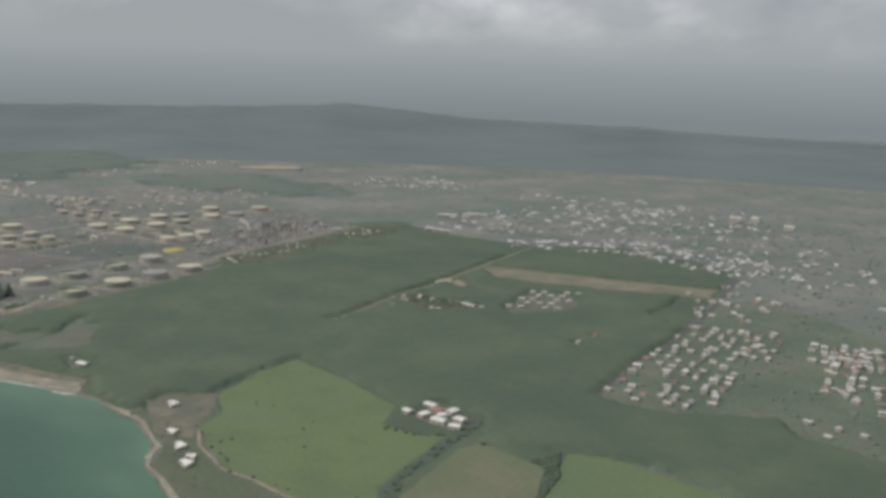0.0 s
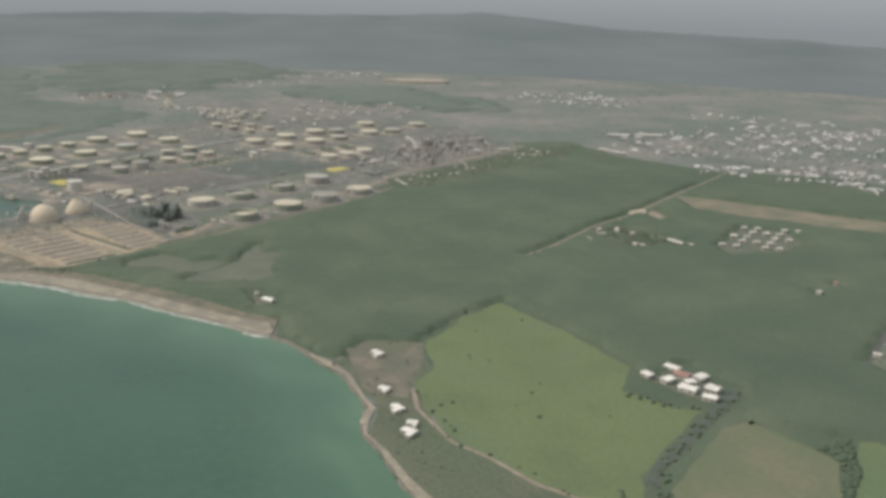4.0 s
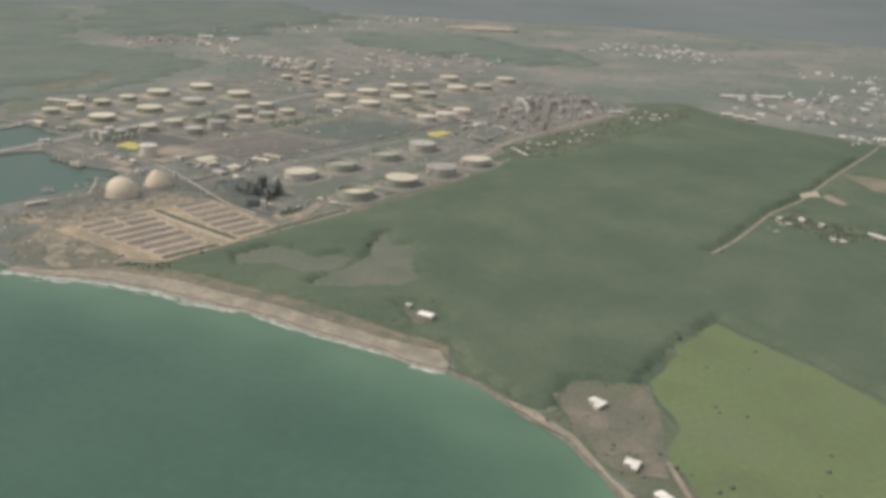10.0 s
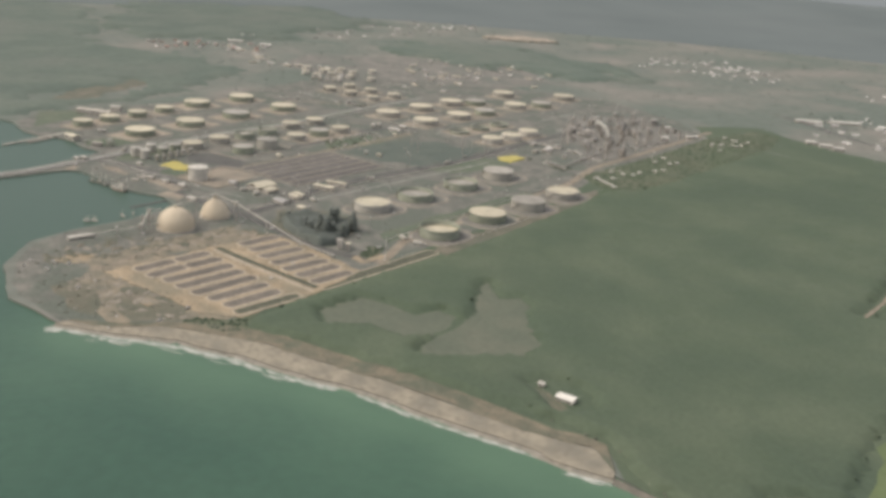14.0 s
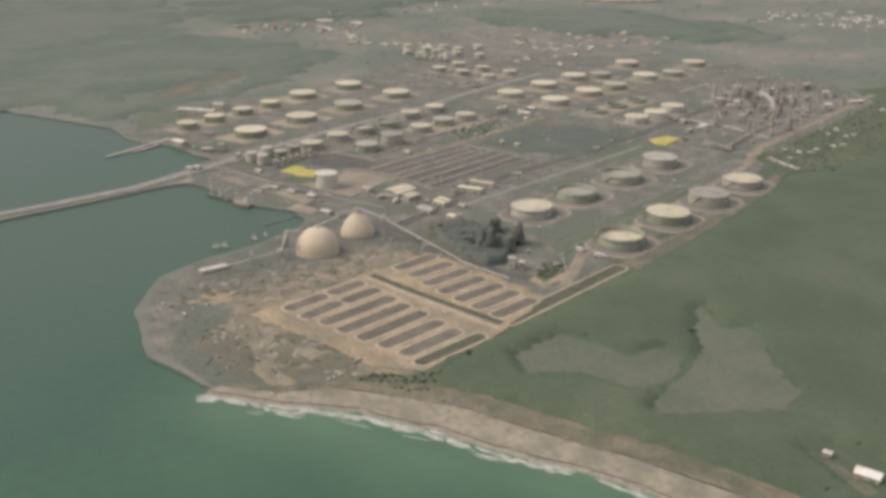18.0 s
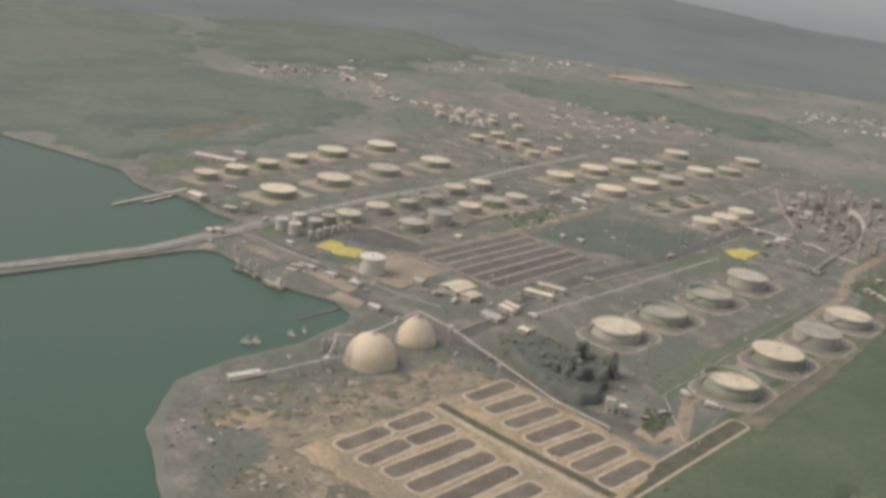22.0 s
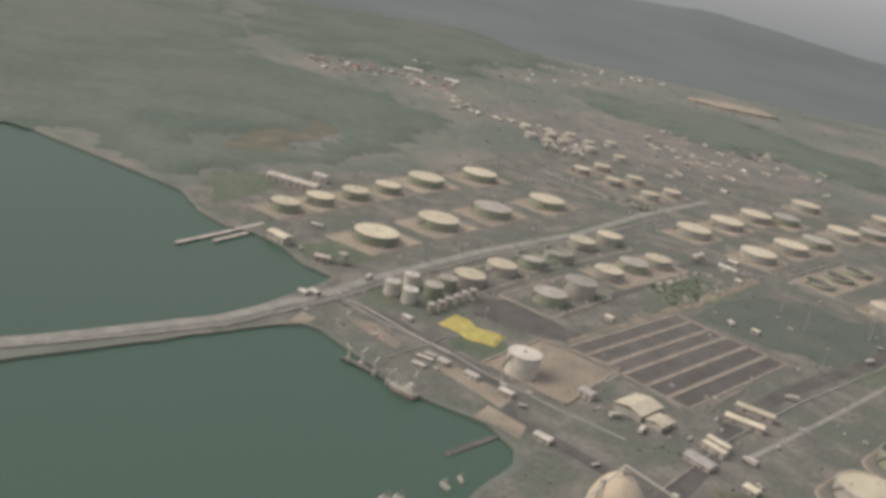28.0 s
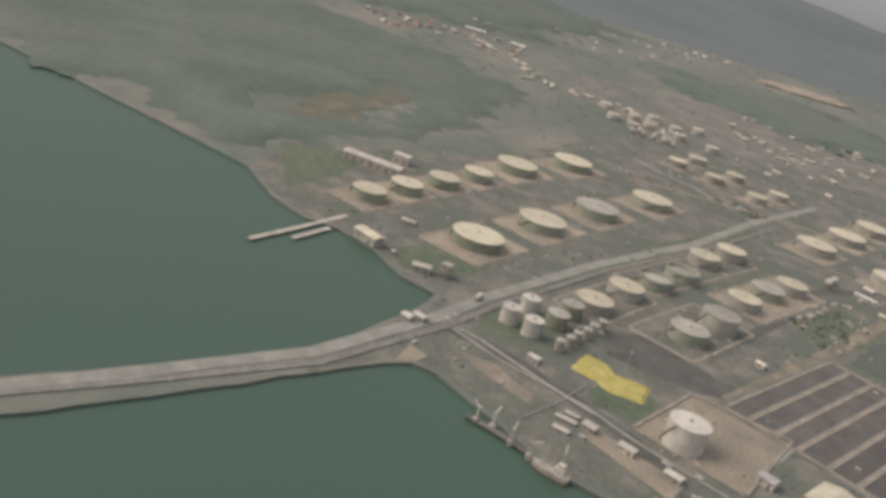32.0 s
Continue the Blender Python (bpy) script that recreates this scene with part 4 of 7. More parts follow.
# ---- tanks ----
def tank_kind(r, h, roof, shell, open_top=False, ribs=0, label="", level=0.62):
    """One storage tank with its parts, standing at the origin of its own place."""
    t = thing("storage_tank", label, "storage tank", pose(0, 0, 0), "tanks of the refinery")
    bm = bmesh.new()
    if open_top:
        ring_into(bm, [(r, 0), (r, h), (r - 0.35, h), (r - 0.35, h * level - 0.4)], 48)
    else:
        ring_into(bm, [(r, 0), (r, h * 0.5), (r, h)], 48)
    part("shell", mesh_of("tank_shell", bm, shell, True), t)
    bm = bmesh.new()
    if open_top:
        ring_into(bm, [(r - 0.38, h * level - 0.3), (r - 0.42, h * level), (r - 1.6, h * level + 0.05), (r - 1.7, h * level - 0.25), (r * 0.5, h * level - 0.2), (0, h * level - 0.1)], 48)
        deck = part("floating_roof", mesh_of("floating_roof", bm, roof), t, "pale floating roof sunk inside the shell")
        bm = bmesh.new()
        ring_into(bm, [(0.9, 0), (0.9, 0.5), (0, 0.6)], 8)
        hatch = mesh_of("roof_hatch", bm, STEEL)
        for k in range(3):
            part("roof_hatch", hatch, deck, "", pose(r * 0.6 * math.cos(2.1 * k), r * 0.6 * math.sin(2.1 * k), h * level - 0.2))
        bm = bmesh.new()
        ring_into(bm, [(r + 0.02, h - 1.0), (r + 0.75, h - 1.0), (r + 0.75, h - 0.9), (r + 0.02, h - 0.9)], 48, close=True)
        part("wind_girder", mesh_of("wind_girder", bm, shell), t)
        bm = bmesh.new()
        beam_into(bm, (r - 0.6, 0, h + 0.3), (r * 0.35, 0, h * level), 0.9, 0.25)
        part("rolling_ladder", mesh_of("rolling_ladder", bm, STEEL), t)
    else:
        ring_into(bm, [(r + 0.02, h - 0.02), (r + 0.02, h + 0.1), (r * 0.66, h + r * 0.022), (r * 0.33, h + r * 0.036), (0, h + r * 0.045)], 48)
        lid = part("roof", mesh_of("tank_roof", bm, roof), t)
        bm = bmesh.new()
        ring_into(bm, [(r + 0.03, h - 0.3), (r + 0.22, h - 0.3), (r + 0.22, h + 0.16), (r - 0.1, h + 0.16)], 48)
        part("rim", mesh_of("tank_rim", bm, shell), t)
        bm = bmesh.new()
        ring_into(bm, [(0.55, h), (0.55, h + r * 0.045 + 0.9), (0.8, h + r * 0.045 + 1.0), (0, h + r * 0.045 + 1.3)], 10)
        part("roof_vent", mesh_of("roof_vent", bm, STEEL), lid)
    bm = bmesh.new()
    if r < 7:
        beam_into(bm, (r + 0.35, 0, 0), (r + 0.35, 0, h + 0.8), 0.7, 0.25)
        part("ladder", mesh_of("tank_ladder", bm, STEEL), t)
        return t
    sweep, steps, loops = 9.0 / r, 22, []
    for k in range(steps + 1):
        a, z = -2.2 + sweep * k / steps, h * k / steps
        loops.append([bm.verts.new((q * math.cos(a), q * math.sin(a), z + u)) for q, u in ((r + 0.05, -0.3), (r + 0.9, -0.3), (r + 0.9, 0.2), (r + 0.05, 0.2))])
    for p, q in zip(loops, loops[1:]):
        for i in range(4):
            bm.faces.new((p[i], p[(i + 1) % 4], q[(i + 1) % 4], q[i]))
    stair = part("spiral_stair", mesh_of("spiral_stair", bm, STEEL), t)
    bm = bmesh.new()
    for k in range(steps):
        a, b = -2.2 + sweep * k / steps, -2.2 + sweep * (k + 1) / steps
        beam_into(bm, ((r + 0.9) * math.cos(a), (r + 0.9) * math.sin(a), h * k / steps + 1.1), ((r + 0.9) * math.cos(b), (r + 0.9) * math.sin(b), h * (k + 1) / steps + 1.1), 0.1)
    tagged(part("handrail", mesh_of("stair_handrail", bm, STEEL), stair), "", "", "", "stuff")
    bm = bmesh.new()
    box_into(bm, r - 0.1, -0.5, 0.5, r + 0.35, 0.5, 1.5, 0.1)
    manway = mesh_of("tank_manway", bm, STEEL)
    for a in (23, 149, 252):
        part("manway", manway, t, "", pose(0, 0, 0, 0, 0, a))
    bm = bmesh.new()
    beam_into(bm, (r, 0, 0.7), (r + 6, 0, 0.7), 0.5)
    part("outlet_pipe", mesh_of("outlet_pipe", bm, STEEL), t)
    return t


PAD_RIM = {}


def rounded(a, b, r, z):
    """A rectangle's outline with rounded corners, half sizes a and b."""
    out = []
    for cx, cy, start in ((a - r, b - r, 0), (r - a, b - r, 90), (r - a, r - b, 180), (a - r, r - b, 270)):
        out += [(cx + r * math.cos(radians(start + 18 * k)), cy + r * math.sin(radians(start + 18 * k)), z) for k in range(6)]
    return out


def bund(cx, cy, along_x, along_y, turn, label="square pale earth pad ringed by a low bund", floor=PAD, corner=3.0):
    """A level pad with a low earth wall round it. corner: the radius of its corners."""
    t = thing("tank_bund", label, "bund", pose(cx, cy, 0, 0, 0, turn), "tank pads", "")
    key = (along_x, along_y, floor.name, corner)
    if key not in PAD_RIM:
        a, b = along_x / 2, along_y / 2
        loops = [rounded(a + o, b + o, corner + o, z) for o, z in ((1.7, 0.0), (0.6, 0.75), (-0.4, 0.75), (-1.5, 0.3))]
        n = len(loops[0])
        verts = [v for loop in loops for v in loop]
        faces = [(i * n + k, i * n + (k + 1) % n, (i + 1) * n + (k + 1) % n, (i + 1) * n + k) for i in range(3) for k in range(n)]
        PAD_RIM[key] = (solid("bund_wall", verts, faces, BERM), solid("bund_pad", rounded(a - 1.4, b - 1.4, corner - 1.4, 0.32), [tuple(range(n))], floor))
    rim, pad = PAD_RIM[key]
    part("bund_wall", rim, t)
    part("pad", pad, t)
    return t


def place_tanks(kind, places, turn0=0.0, z=0.3):
    """The first place takes the tank itself, the rest take copies."""
    for k, (x, y) in enumerate(places):
        m = pose(x, y, z, 0, 0, turn0 + 37 * k)
        if k == 0:
            kind.matrix_basis = m
        else:
            copy_thing(kind, m)


WEST_BIG = [(-1650, 32), (-1697, 96), (-1743, 161), (-1788, 234)]
WEST_BACK = [(-1820, 125), (-1859, 193)]
WEST_SMALL = [(-1703, -26), (-1727, 6), (-1753, 41), (-1780, 77)]
for x, y in WEST_BIG:
    bund(x, y, 60, 43, 126)
for x, y in WEST_BACK:
    bund(x + 2, y - 2, 58, 43, 122)
for x, y in WEST_SMALL:
    bund(x + 1, y - 2, 36, 34, 127)
place_tanks(tank_kind(16.6, 6.8, ROOF_CREAM, SHELL_GREEN, label="large cream-roofed oil tank with a green shell on a square pad"), [WEST_BIG[0], WEST_BIG[1], WEST_BIG[3]] + WEST_BACK)
place_tanks(tank_kind(16.6, 6.8, ROOF_GREY, SHELL_GREEN, label="large oil tank with a weathered grey-green roof"), [WEST_BIG[2]])
place_tanks(tank_kind(11.2, 6.8, ROOF_CREAM, SHELL_GREEN, label="mid-sized cream-roofed oil tank with a green shell"), WEST_SMALL)

EAST_A = [(-1740, 366), (-1778, 430), (-1816, 493), (-1884, 614), (-1684, 399), (-1718, 462), (-1787, 585), (-1853, 706)]
EAST_GREY = [(-1816, 533), (-1795, 634), (-1743, 514)]
for x, y in EAST_A + EAST_GREY:
    bund(x + 3, y - 2, 50, 40, 120)
place_tanks(tank_kind(16.2, 6.8, ROOF_CREAM, SHELL_GREY, label="large cream-roofed oil tank with a weathered grey shell"), EAST_A)
place_tanks(tank_kind(14.6, 6.6, ROOF_GREY, SHELL_GREEN, label="large dull green oil tank with a faded grey roof"), EAST_GREY)

MID_CREAM = [(-1575, 78), (-1600, 112), (-1673, 214), (-1693, 250)]
MID_DARK = [(-1621, 145), (-1639, 176)]
place_tanks(tank_kind(11.0, 7.0, ROOF_CREAM, SHELL_GREY, label="mid-sized cream-roofed tank with a grey-green shell"), MID_CREAM + [(-1606, 203), (-1642, 268)])
place_tanks(tank_kind(11.0, 6.8, ROOF_GREY, SHELL_GREEN, True, label="open tank with a sunken grey floating roof", level=0.7), MID_DARK)
place_tanks(tank_kind(11.4, 7.0, ROOF_GREY, SHELL_GREEN, label="mid-sized tank with a dull grey roof and green shell"), [(-1551, 128), (-1628, 237)])
place_tanks(tank_kind(11.4, 10.5, ROOF_GREY, SHELL_GREY, label="taller grey tank with a faded roof"), [(-1568, 159)])
bund(-1562, 140, 82, 42, 122, "grey oily yard ringed by a low earth bund", YARD)
bund(-1626, 240, 102, 40, 119, "stained tan yard ringed by a low earth bund", PAD)
bund(-1588, 95, 72, 32, 124, "grey oily yard ringed by a low earth bund", YARD)
bund(-1656, 194, 150, 32, 120, "grey oily yard ringed by a low earth bund", YARD)

NORTH = [(-1932, 343), (-1957, 382), (-1897, 365), (-1916, 402), (-1854, 385), (-1874, 425)]
for x, y in NORTH:
    bund(x, y, 34, 27, 118)
place_tanks(tank_kind(9.6, 6.4, ROOF_CREAM, SHELL_GREY, label="small cream-roofed tank in a bunded pair"), NORTH)

WHITES = [(-1568, 440), (-1582, 474), (-1604, 510)]
bund(-1585, 475, 112, 36, 117)
place_tanks(tank_kind(12.6, 7.0, ROOF_CREAM, WHITE_PAINT, label="bright cream tank beside the process plant"), WHITES)
bund(-1645, 461, 118, 36, 117)
place_tanks(tank_kind(12.0, 3.6, MUD, SHELL_GREEN, True, label="low open tank with a sunken dark roof", level=0.4), [(-1626, 422), (-1645, 460), (-1664, 498)])

COAST_N = [(-1318, 196), (-1344, 249), (-1376, 311), (-1407, 369)]
COAST_S = [(-1233, 227), (-1268, 289), (-1295, 345), (-1326, 401)]
for x, y in COAST_N:
    bund(x + 2, y + 2, 54, 44, 117, "brown-grey earth pad with rounded corners ringed by a pale bund", WORKS, 14)
for x, y in COAST_S:
    bund(x + 2, y + 1, 52, 44, 118, "brown-grey earth pad with rounded corners ringed by a pale bund", WORKS, 16)
place_tanks(tank_kind(16.6, 7.4, ROOF_CREAM, SHELL_GREY, True, label="open-topped tank with a cream floating roof", level=0.92), [COAST_N[0], COAST_S[3]])
place_tanks(tank_kind(16.8, 7.2, ROOF_GREY, SHELL_GREEN, True, label="open-topped dark green tank with a sunken grey roof", level=0.6), [COAST_N[1], COAST_N[2]])
place_tanks(tank_kind(16.0, 8.6, ROOF_GREY, SHELL_GREY, label="tall grey tank with a dented pale roof"), [COAST_N[3], COAST_S[2]])
place_tanks(tank_kind(17.2, 8.4, ROOF_CREAM, SHELL_GREEN, True, label="open-topped green tank with its cream floating roof sunk low", level=0.5), [COAST_S[0]])
place_tanks(tank_kind(16.8, 7.2, ROOF_CREAM, SHELL_GREEN, label="large cream-roofed tank with a green shell by the bush"), [COAST_S[1]])

place_tanks(tank_kind(5.0, 9.0, WHITE_PAINT, WHITE_PAINT, label="small upright white tank near the quay"), [(-1547, 15), (-1535, 23), (-1561, 32)])
place_tanks(tank_kind(6.2, 8.0, ROOF_GREY, SHELL_GREEN, label="dull green tank behind the row of slim tanks"), [(-1548, 43), (-1562, 58)])
place_tanks(tank_kind(1.3, 6.5, ROOF_GREY, SHELL_GREY, label="slim grey silo on the harbour shore"), [(-1310, -7), (-1310, -2.5)])
place_tanks(tank_kind(2.3, 6.0, WHITE_PAINT, SHELL_GREY, label="slim upright tank in a row"), [(-1521, 33), (-1526, 41), (-1532, 48), (-1537, 56), (-1543, 63), (-1549, 71)])
place_tanks(tank_kind(9.4, 12.6, WHITE_PAINT, WHITE_PAINT, label="tall white tank standing alone in a bare yard"), [(-1443, 61)])
place_tanks(tank_kind(7.0, 6.0, ROOF_CREAM, WHITE_PAINT, label="small white tank in the far tank group"), [(-2060, 360), (-2075, 390), (-2090, 350), (-2105, 385), (-2050, 415), (-2085, 430), (-2120, 420), (-2140, 365), (-2020, 440), (-2100, 470)])
for name, poly, material, label in (("tank_yard", [(-1455, 42), (-1489, 94), (-1453, 130), (-1409, 73)], PAD, "bare pale clay yard round the tall white tank"),):
    region(name, poly, 0.24, material, label, amount=0.8)
bm = bmesh.new()
yard = [(-1455, 42), (-1489, 94), (-1453, 130), (-1409, 73)]
for a, b in zip(yard, yard[1:] + yard[:1]):
    beam_into(bm, (*a, 0.4), (*b, 0.4), 2.0, 0.8)
tagged(new("yard_bund", mesh_of("yard_bund", bm, BERM)), "low earth bund round the bare yard", "bund", "", "structure")


# pressure spheres far behind
def sphere_tank():
    t = thing("pressure_sphere", "white spherical gas tank on legs", "gas tank", pose(0, 0, 0), "gas spheres")
    bm = bmesh.new()
    bmesh.ops.create_uvsphere(bm, u_segments=16, v_segments=10, radius=2.9, matrix=Matrix.Translation((0, 0, 4.4)))
    part("sphere", mesh_of("gas_sphere", bm, WHITE_PAINT, True), t)
    bm = bmesh.new()
    beam_into(bm, (0, 0, 0), (0, 0, 4.2), 0.4)
    leg = mesh_of("sphere_leg", bm, STEEL)
    for k in range(6):
        part("leg", leg, t, "", pose(2.7 * math.cos(k * 1.047), 2.7 * math.sin(k * 1.047), 0))
    return t


place_tanks(sphere_tank(), [(-2034, 346), (-2028, 357), (-2022, 366), (-2014, 374), (-2005, 381), (-2040, 358), (-2020, 385), (-1662, 318), (-1668, 328)], z=0)


# ---- coke domes and conveyors ----
def dome(x, y, r, h, label, point=0.0):
    t = thing("storage_dome", label, "storage dome", pose(x, y, 0), "storage domes")
    bm = bmesh.new()
    ring_into(bm, [(r, 0), (r + 0.1, 3.5)] + [(r * ((1 - point) * math.cos(a * math.pi / 36) + point * (1 - math.sin(a * math.pi / 36))), 3.5 + (h - 3.5) * math.sin(a * math.pi / 36)) for a in range(1, 18)] + [(0, h)], 64)
    part("shell", mesh_of("dome_shell", bm, DOME_SHELL, True), t)
    bm = bmesh.new()
    ring_into(bm, [(r + 0.1, 0), (r + 0.8, 0), (r + 0.7, 1.2), (r + 0.1, 1.3)], 56)
    part("footing", mesh_of("dome_footing", bm, CONCRETE), t)
    bm = bmesh.new()
    box_into(bm, -1.2, -1.2, h - 0.4, 1.2, 1.2, h + 1.6, 0.2)
    part("head_house", mesh_of("head_house", bm, SHED_ROOF), t)
    return t


dome(-1292, 17, 14.9, 18.2, "smooth cream storage dome beside the settling ponds")
dome(-1319, 54, 12.2, 16.6, "cream pointed storage dome under a conveyor head", 0.3)


def conveyor(points, label, legs=18.0):
    """A covered conveyor gallery on trestles from point to point."""
    t = thing("conveyor", label, "conveyor", pose(*points[0]), "conveyors")
    o = Vector(points[0])
    for a, b in zip(points, points[1:]):
        a, b = Vector(a) - o, Vector(b) - o
        bm = bmesh.new()
        beam_into(bm, a, b, 0.7, 0.7)
        part("gallery", mesh_of("conveyor_gallery", bm, WHITE_PAINT), t)
        n = max(1, int((b - a).length / legs)) if legs else 0
        for k in range(1, n + 1):
            p = a.lerp(b, k / n)
            if p.z + o.z > 2.2:
                bm = bmesh.new()
                side = (b - a).cross((0, 0, 1)).normalized()
                for s in (-1, 1):
                    beam_into(bm, p + side * 0.8 * s, Vector((p.x, p.y, -o.z)) + side * 1.7 * s, 0.3)
                    beam_into(bm, p + side * 0.8 * s - Vector((0, 0, 1)), Vector((p.x, p.y, -o.z + 1.0)) - side * 1.5 * s, 0.18)
                part("trestle", mesh_of("conveyor_trestle", bm, STEEL), t)
    return t


def tower_house(x, y, z, w, label):
    t = thing("transfer_tower", label, "tower", pose(x, y, 0, 0, 0, 30), "transfer towers")
    bm = bmesh.new()
    box_into(bm, -w / 2, -w / 2, z - 1.5, w / 2, w / 2, z + 2.0, 0.15)
    part("cabin", mesh_of("tower_cabin", bm, WHITE_PAINT), t)
    for sx in (-1, 1):
        for sy in (-1, 1):
            bm = bmesh.new()
            beam_into(bm, (sx * w * 0.42, sy * w * 0.42, 0), (sx * w * 0.42, sy * w * 0.42, z - 1.5), 0.35)
            part("leg", mesh_of("tower_leg", bm, STEEL), t)
    return t


conveyor([(-1268, -66, 4.5), (-1286, -11, 6.0), (-1288, 3, 7.0)], "low pale conveyor running from the harbour mouth")
conveyor([(-1286, -11, 6.0), (-1293, -4, 17.0), (-1295, 6, 16.5)], "short steep conveyor up to the shoulder of the dome", 0)
conveyor([(-1292, 17, 19.4), (-1307, 37, 19.8), (-1319, 54, 20.4)], "conveyor bridging the two dome tops", 0)
conveyor([(-1319, 54, 20.4), (-1300, 68, 17.0), (-1225, 103, 4.5), (-1195, 121, 2.6)], "long pale conveyor sloping down from the dome top", 30)
tower_house(-1286, -11, 5.5, 3.2, "small white conveyor transfer tower")
tower_house(-1293, -4, 16.0, 2.6, "slim conveyor tower beside the dome")
tower_house(-1307, 36, 20.0, 2.0, "slim conveyor tower between the domes")
tower_house(-1300, 68, 16.5, 2.6, "conveyor transfer tower behind the dome")
bm = bmesh.new()
for k in range(4):
    a, b = (pose(-1319, 54, 0, 0, 0, 25 + 90 * k) @ Vector(p) for p in ((14.2, 0, 0), (0.9, 0, 20.0)))
    beam_into(bm, a, b, 0.5, 0.4)
tagged(new("dome_frame", mesh_of("dome_frame", bm, CONCRETE)), "pale frame legs leaning over the dome to the conveyor head", "frame")


# ---- settling ponds ----
region("pond_terrace", [(-1200, -48), (-1216, -10), (-1238, 34), (-1262, 90), (-1228, 108), (-1163, 132), (-1140, 106), (-1120, 78), (-1096, 28), (-1108, 4), (-1150, -18)], 0.4, DIRT,
       "bare orange-tan clay terrace round the settling ponds", step=5, amount=2.4, seed=40, edge=0.4)
region("dirt_apron", [(-1200, -48), (-1240, 36), (-1262, 92), (-1290, 60), (-1270, 20), (-1250, -20), (-1225, -62)], 0.14, TRODDEN, "worn grey-brown scrub beside the domes", step=8, amount=6, seed=41)
ribbon("dome_track", [(-1204, -56), (-1232, -20), (-1252, 22), (-1268, 44), (-1262, 86)], 4, 0.2, TRACK, "winding tan track between domes and ponds", "track", wander=3.0)
region("dirt_flat", [(-1204, -54), (-1172, -27), (-1148, -8), (-1118, -1), (-1098, 24), (-1090, 12), (-1104, -8), (-1122, 0), (-1140, -6), (-1165, -17), (-1167, -38), (-1150, -46), (-1124, -46), (-1108, -40), (-1098, -44), (-1096, -54), (-1120, -56), (-1160, -54), (-1190, -66)],
       0.165, TRODDEN, "worn tan dirt looping round an overgrown hollow by the ponds", step=6, amount=2.5, seed=43)
region("shore_thicket", [(-1097, -11), (-1103, 1), (-1092, 20), (-1100, 38), (-1074, 33), (-1074, 16), (-1086, -2)], 0.17, OLIVE, "dark green thicket between ponds and beach", step=5, amount=2.5, seed=48)
scatter("thicket_bushes", spread([(-1097, -11), (-1103, 1), (-1092, 20), (-1100, 38), (-1074, 33), (-1074, 16), (-1086, -2)], 90, 0.6, 1.5, 49, 0.1, -0.7), "low bushes of the shore thicket", FOREST)
region("bare_patch", [(-1222, -62), (-1238, -50), (-1246, -64), (-1232, -80)], 0.165, DIRT, "bare tan clay patch near the shore", step=5, amount=3, seed=45)
region("bare_patch", [(-1128, -26), (-1138, -30), (-1146, -24), (-1134, -18)], 0.16, DIRT, "bare tan clay patch near the beach", step=5, amount=3, seed=46)
region("shore_dirt", [(-1096, 26), (-1150, -20), (-1200, -50), (-1180, -84), (-1130, -70), (-1106, -36), (-1096, 0)], 0.13, SCRUB, "dry scrub between ponds and beach", step=8, amount=5, seed=42)


def pond(a, b, wide, label, fill=POND, z=0.4):
    """A long settling pond with rounded ends from a to b: an earth rim and the sludge inside."""
    a, b = Vector(a), Vector(b)
    long, turn = (b - a).length, math.degrees(math.atan2(b.y - a.y, b.x - a.x))
    t = thing("settling_pond", label, "pond", pose((a.x + b.x) / 2, (a.y + b.y) / 2, z, 0, 0, turn), "settling ponds")

    def outline(grow, z):
        out, hx, hy, r = [], long / 2 + grow, wide / 2 + grow, min(wide * 0.36 + grow, wide / 2 + grow)
        for cx, cy, start in ((hx - r, hy - r, 0), (-hx + r, hy - r, 90), (-hx + r, -hy + r, 180), (hx - r, -hy + r, 270)):
            out += [(cx + r * math.cos(radians(start + 22.5 * k)), cy + r * math.sin(radians(start + 22.5 * k)), z) for k in range(5)]
        return out

    loops = [outline(2.2, 0.0), outline(1.4, 0.22), outline(0.9, 0.22), outline(0.1, 0.05)]
    verts = [v for l in loops for v in l]
    faces = [(i * 20 + k, i * 20 + (k + 1) % 20, (i + 1) * 20 + (k + 1) % 20, (i + 1) * 20 + k) for i in range(3) for k in range(20)]
    part("rim", solid("pond_rim", verts, faces, POND_RIM), t)
    part("sludge", solid("pond_sludge", outline(0.5, 0.13), [tuple(range(20))], fill), t)
    return t


for a, b in (((-1240, 59), (-1255, 91)), ((-1225, 64), (-1238, 97)), ((-1208, 68), (-1222, 103)), ((-1192, 73), (-1206, 108)), ((-1177, 78), (-1191, 114)), ((-1162, 84), (-1177, 119)), ((-1147, 91), (-1162, 124))):
    pond(a, b, 8.6, "long narrow settling pond of grey-brown sludge")
for a, b in (((-1214, 6), (-1226, 31)), ((-1199, 11), (-1211, 37)), ((-1199, -25), (-1213, 3)), ((-1184, -18), (-1199, 9))):
    pond(a, b, 9.0, "short settling pond of dark sludge")
for a, b in (((-1172, -9), (-1195, 42)), ((-1158, -2), (-1181, 47)), ((-1144, 6), (-1167, 53)), ((-1131, 15), (-1151, 58)), ((-1117, 23), (-1136, 63))):
    pond(a, b, 8.8, "long settling pond of dark brown sludge")
pond((-1104, 27), (-1125, 74), 7.5, "overgrown settling pond filled with reeds", REED)
ribbon("pond_ditch", [(-1236, 40), (-1200, 57), (-1136, 91)], 4.2, 0.5, REED, "dark reed-filled ditch between the pond rows", "ditch")
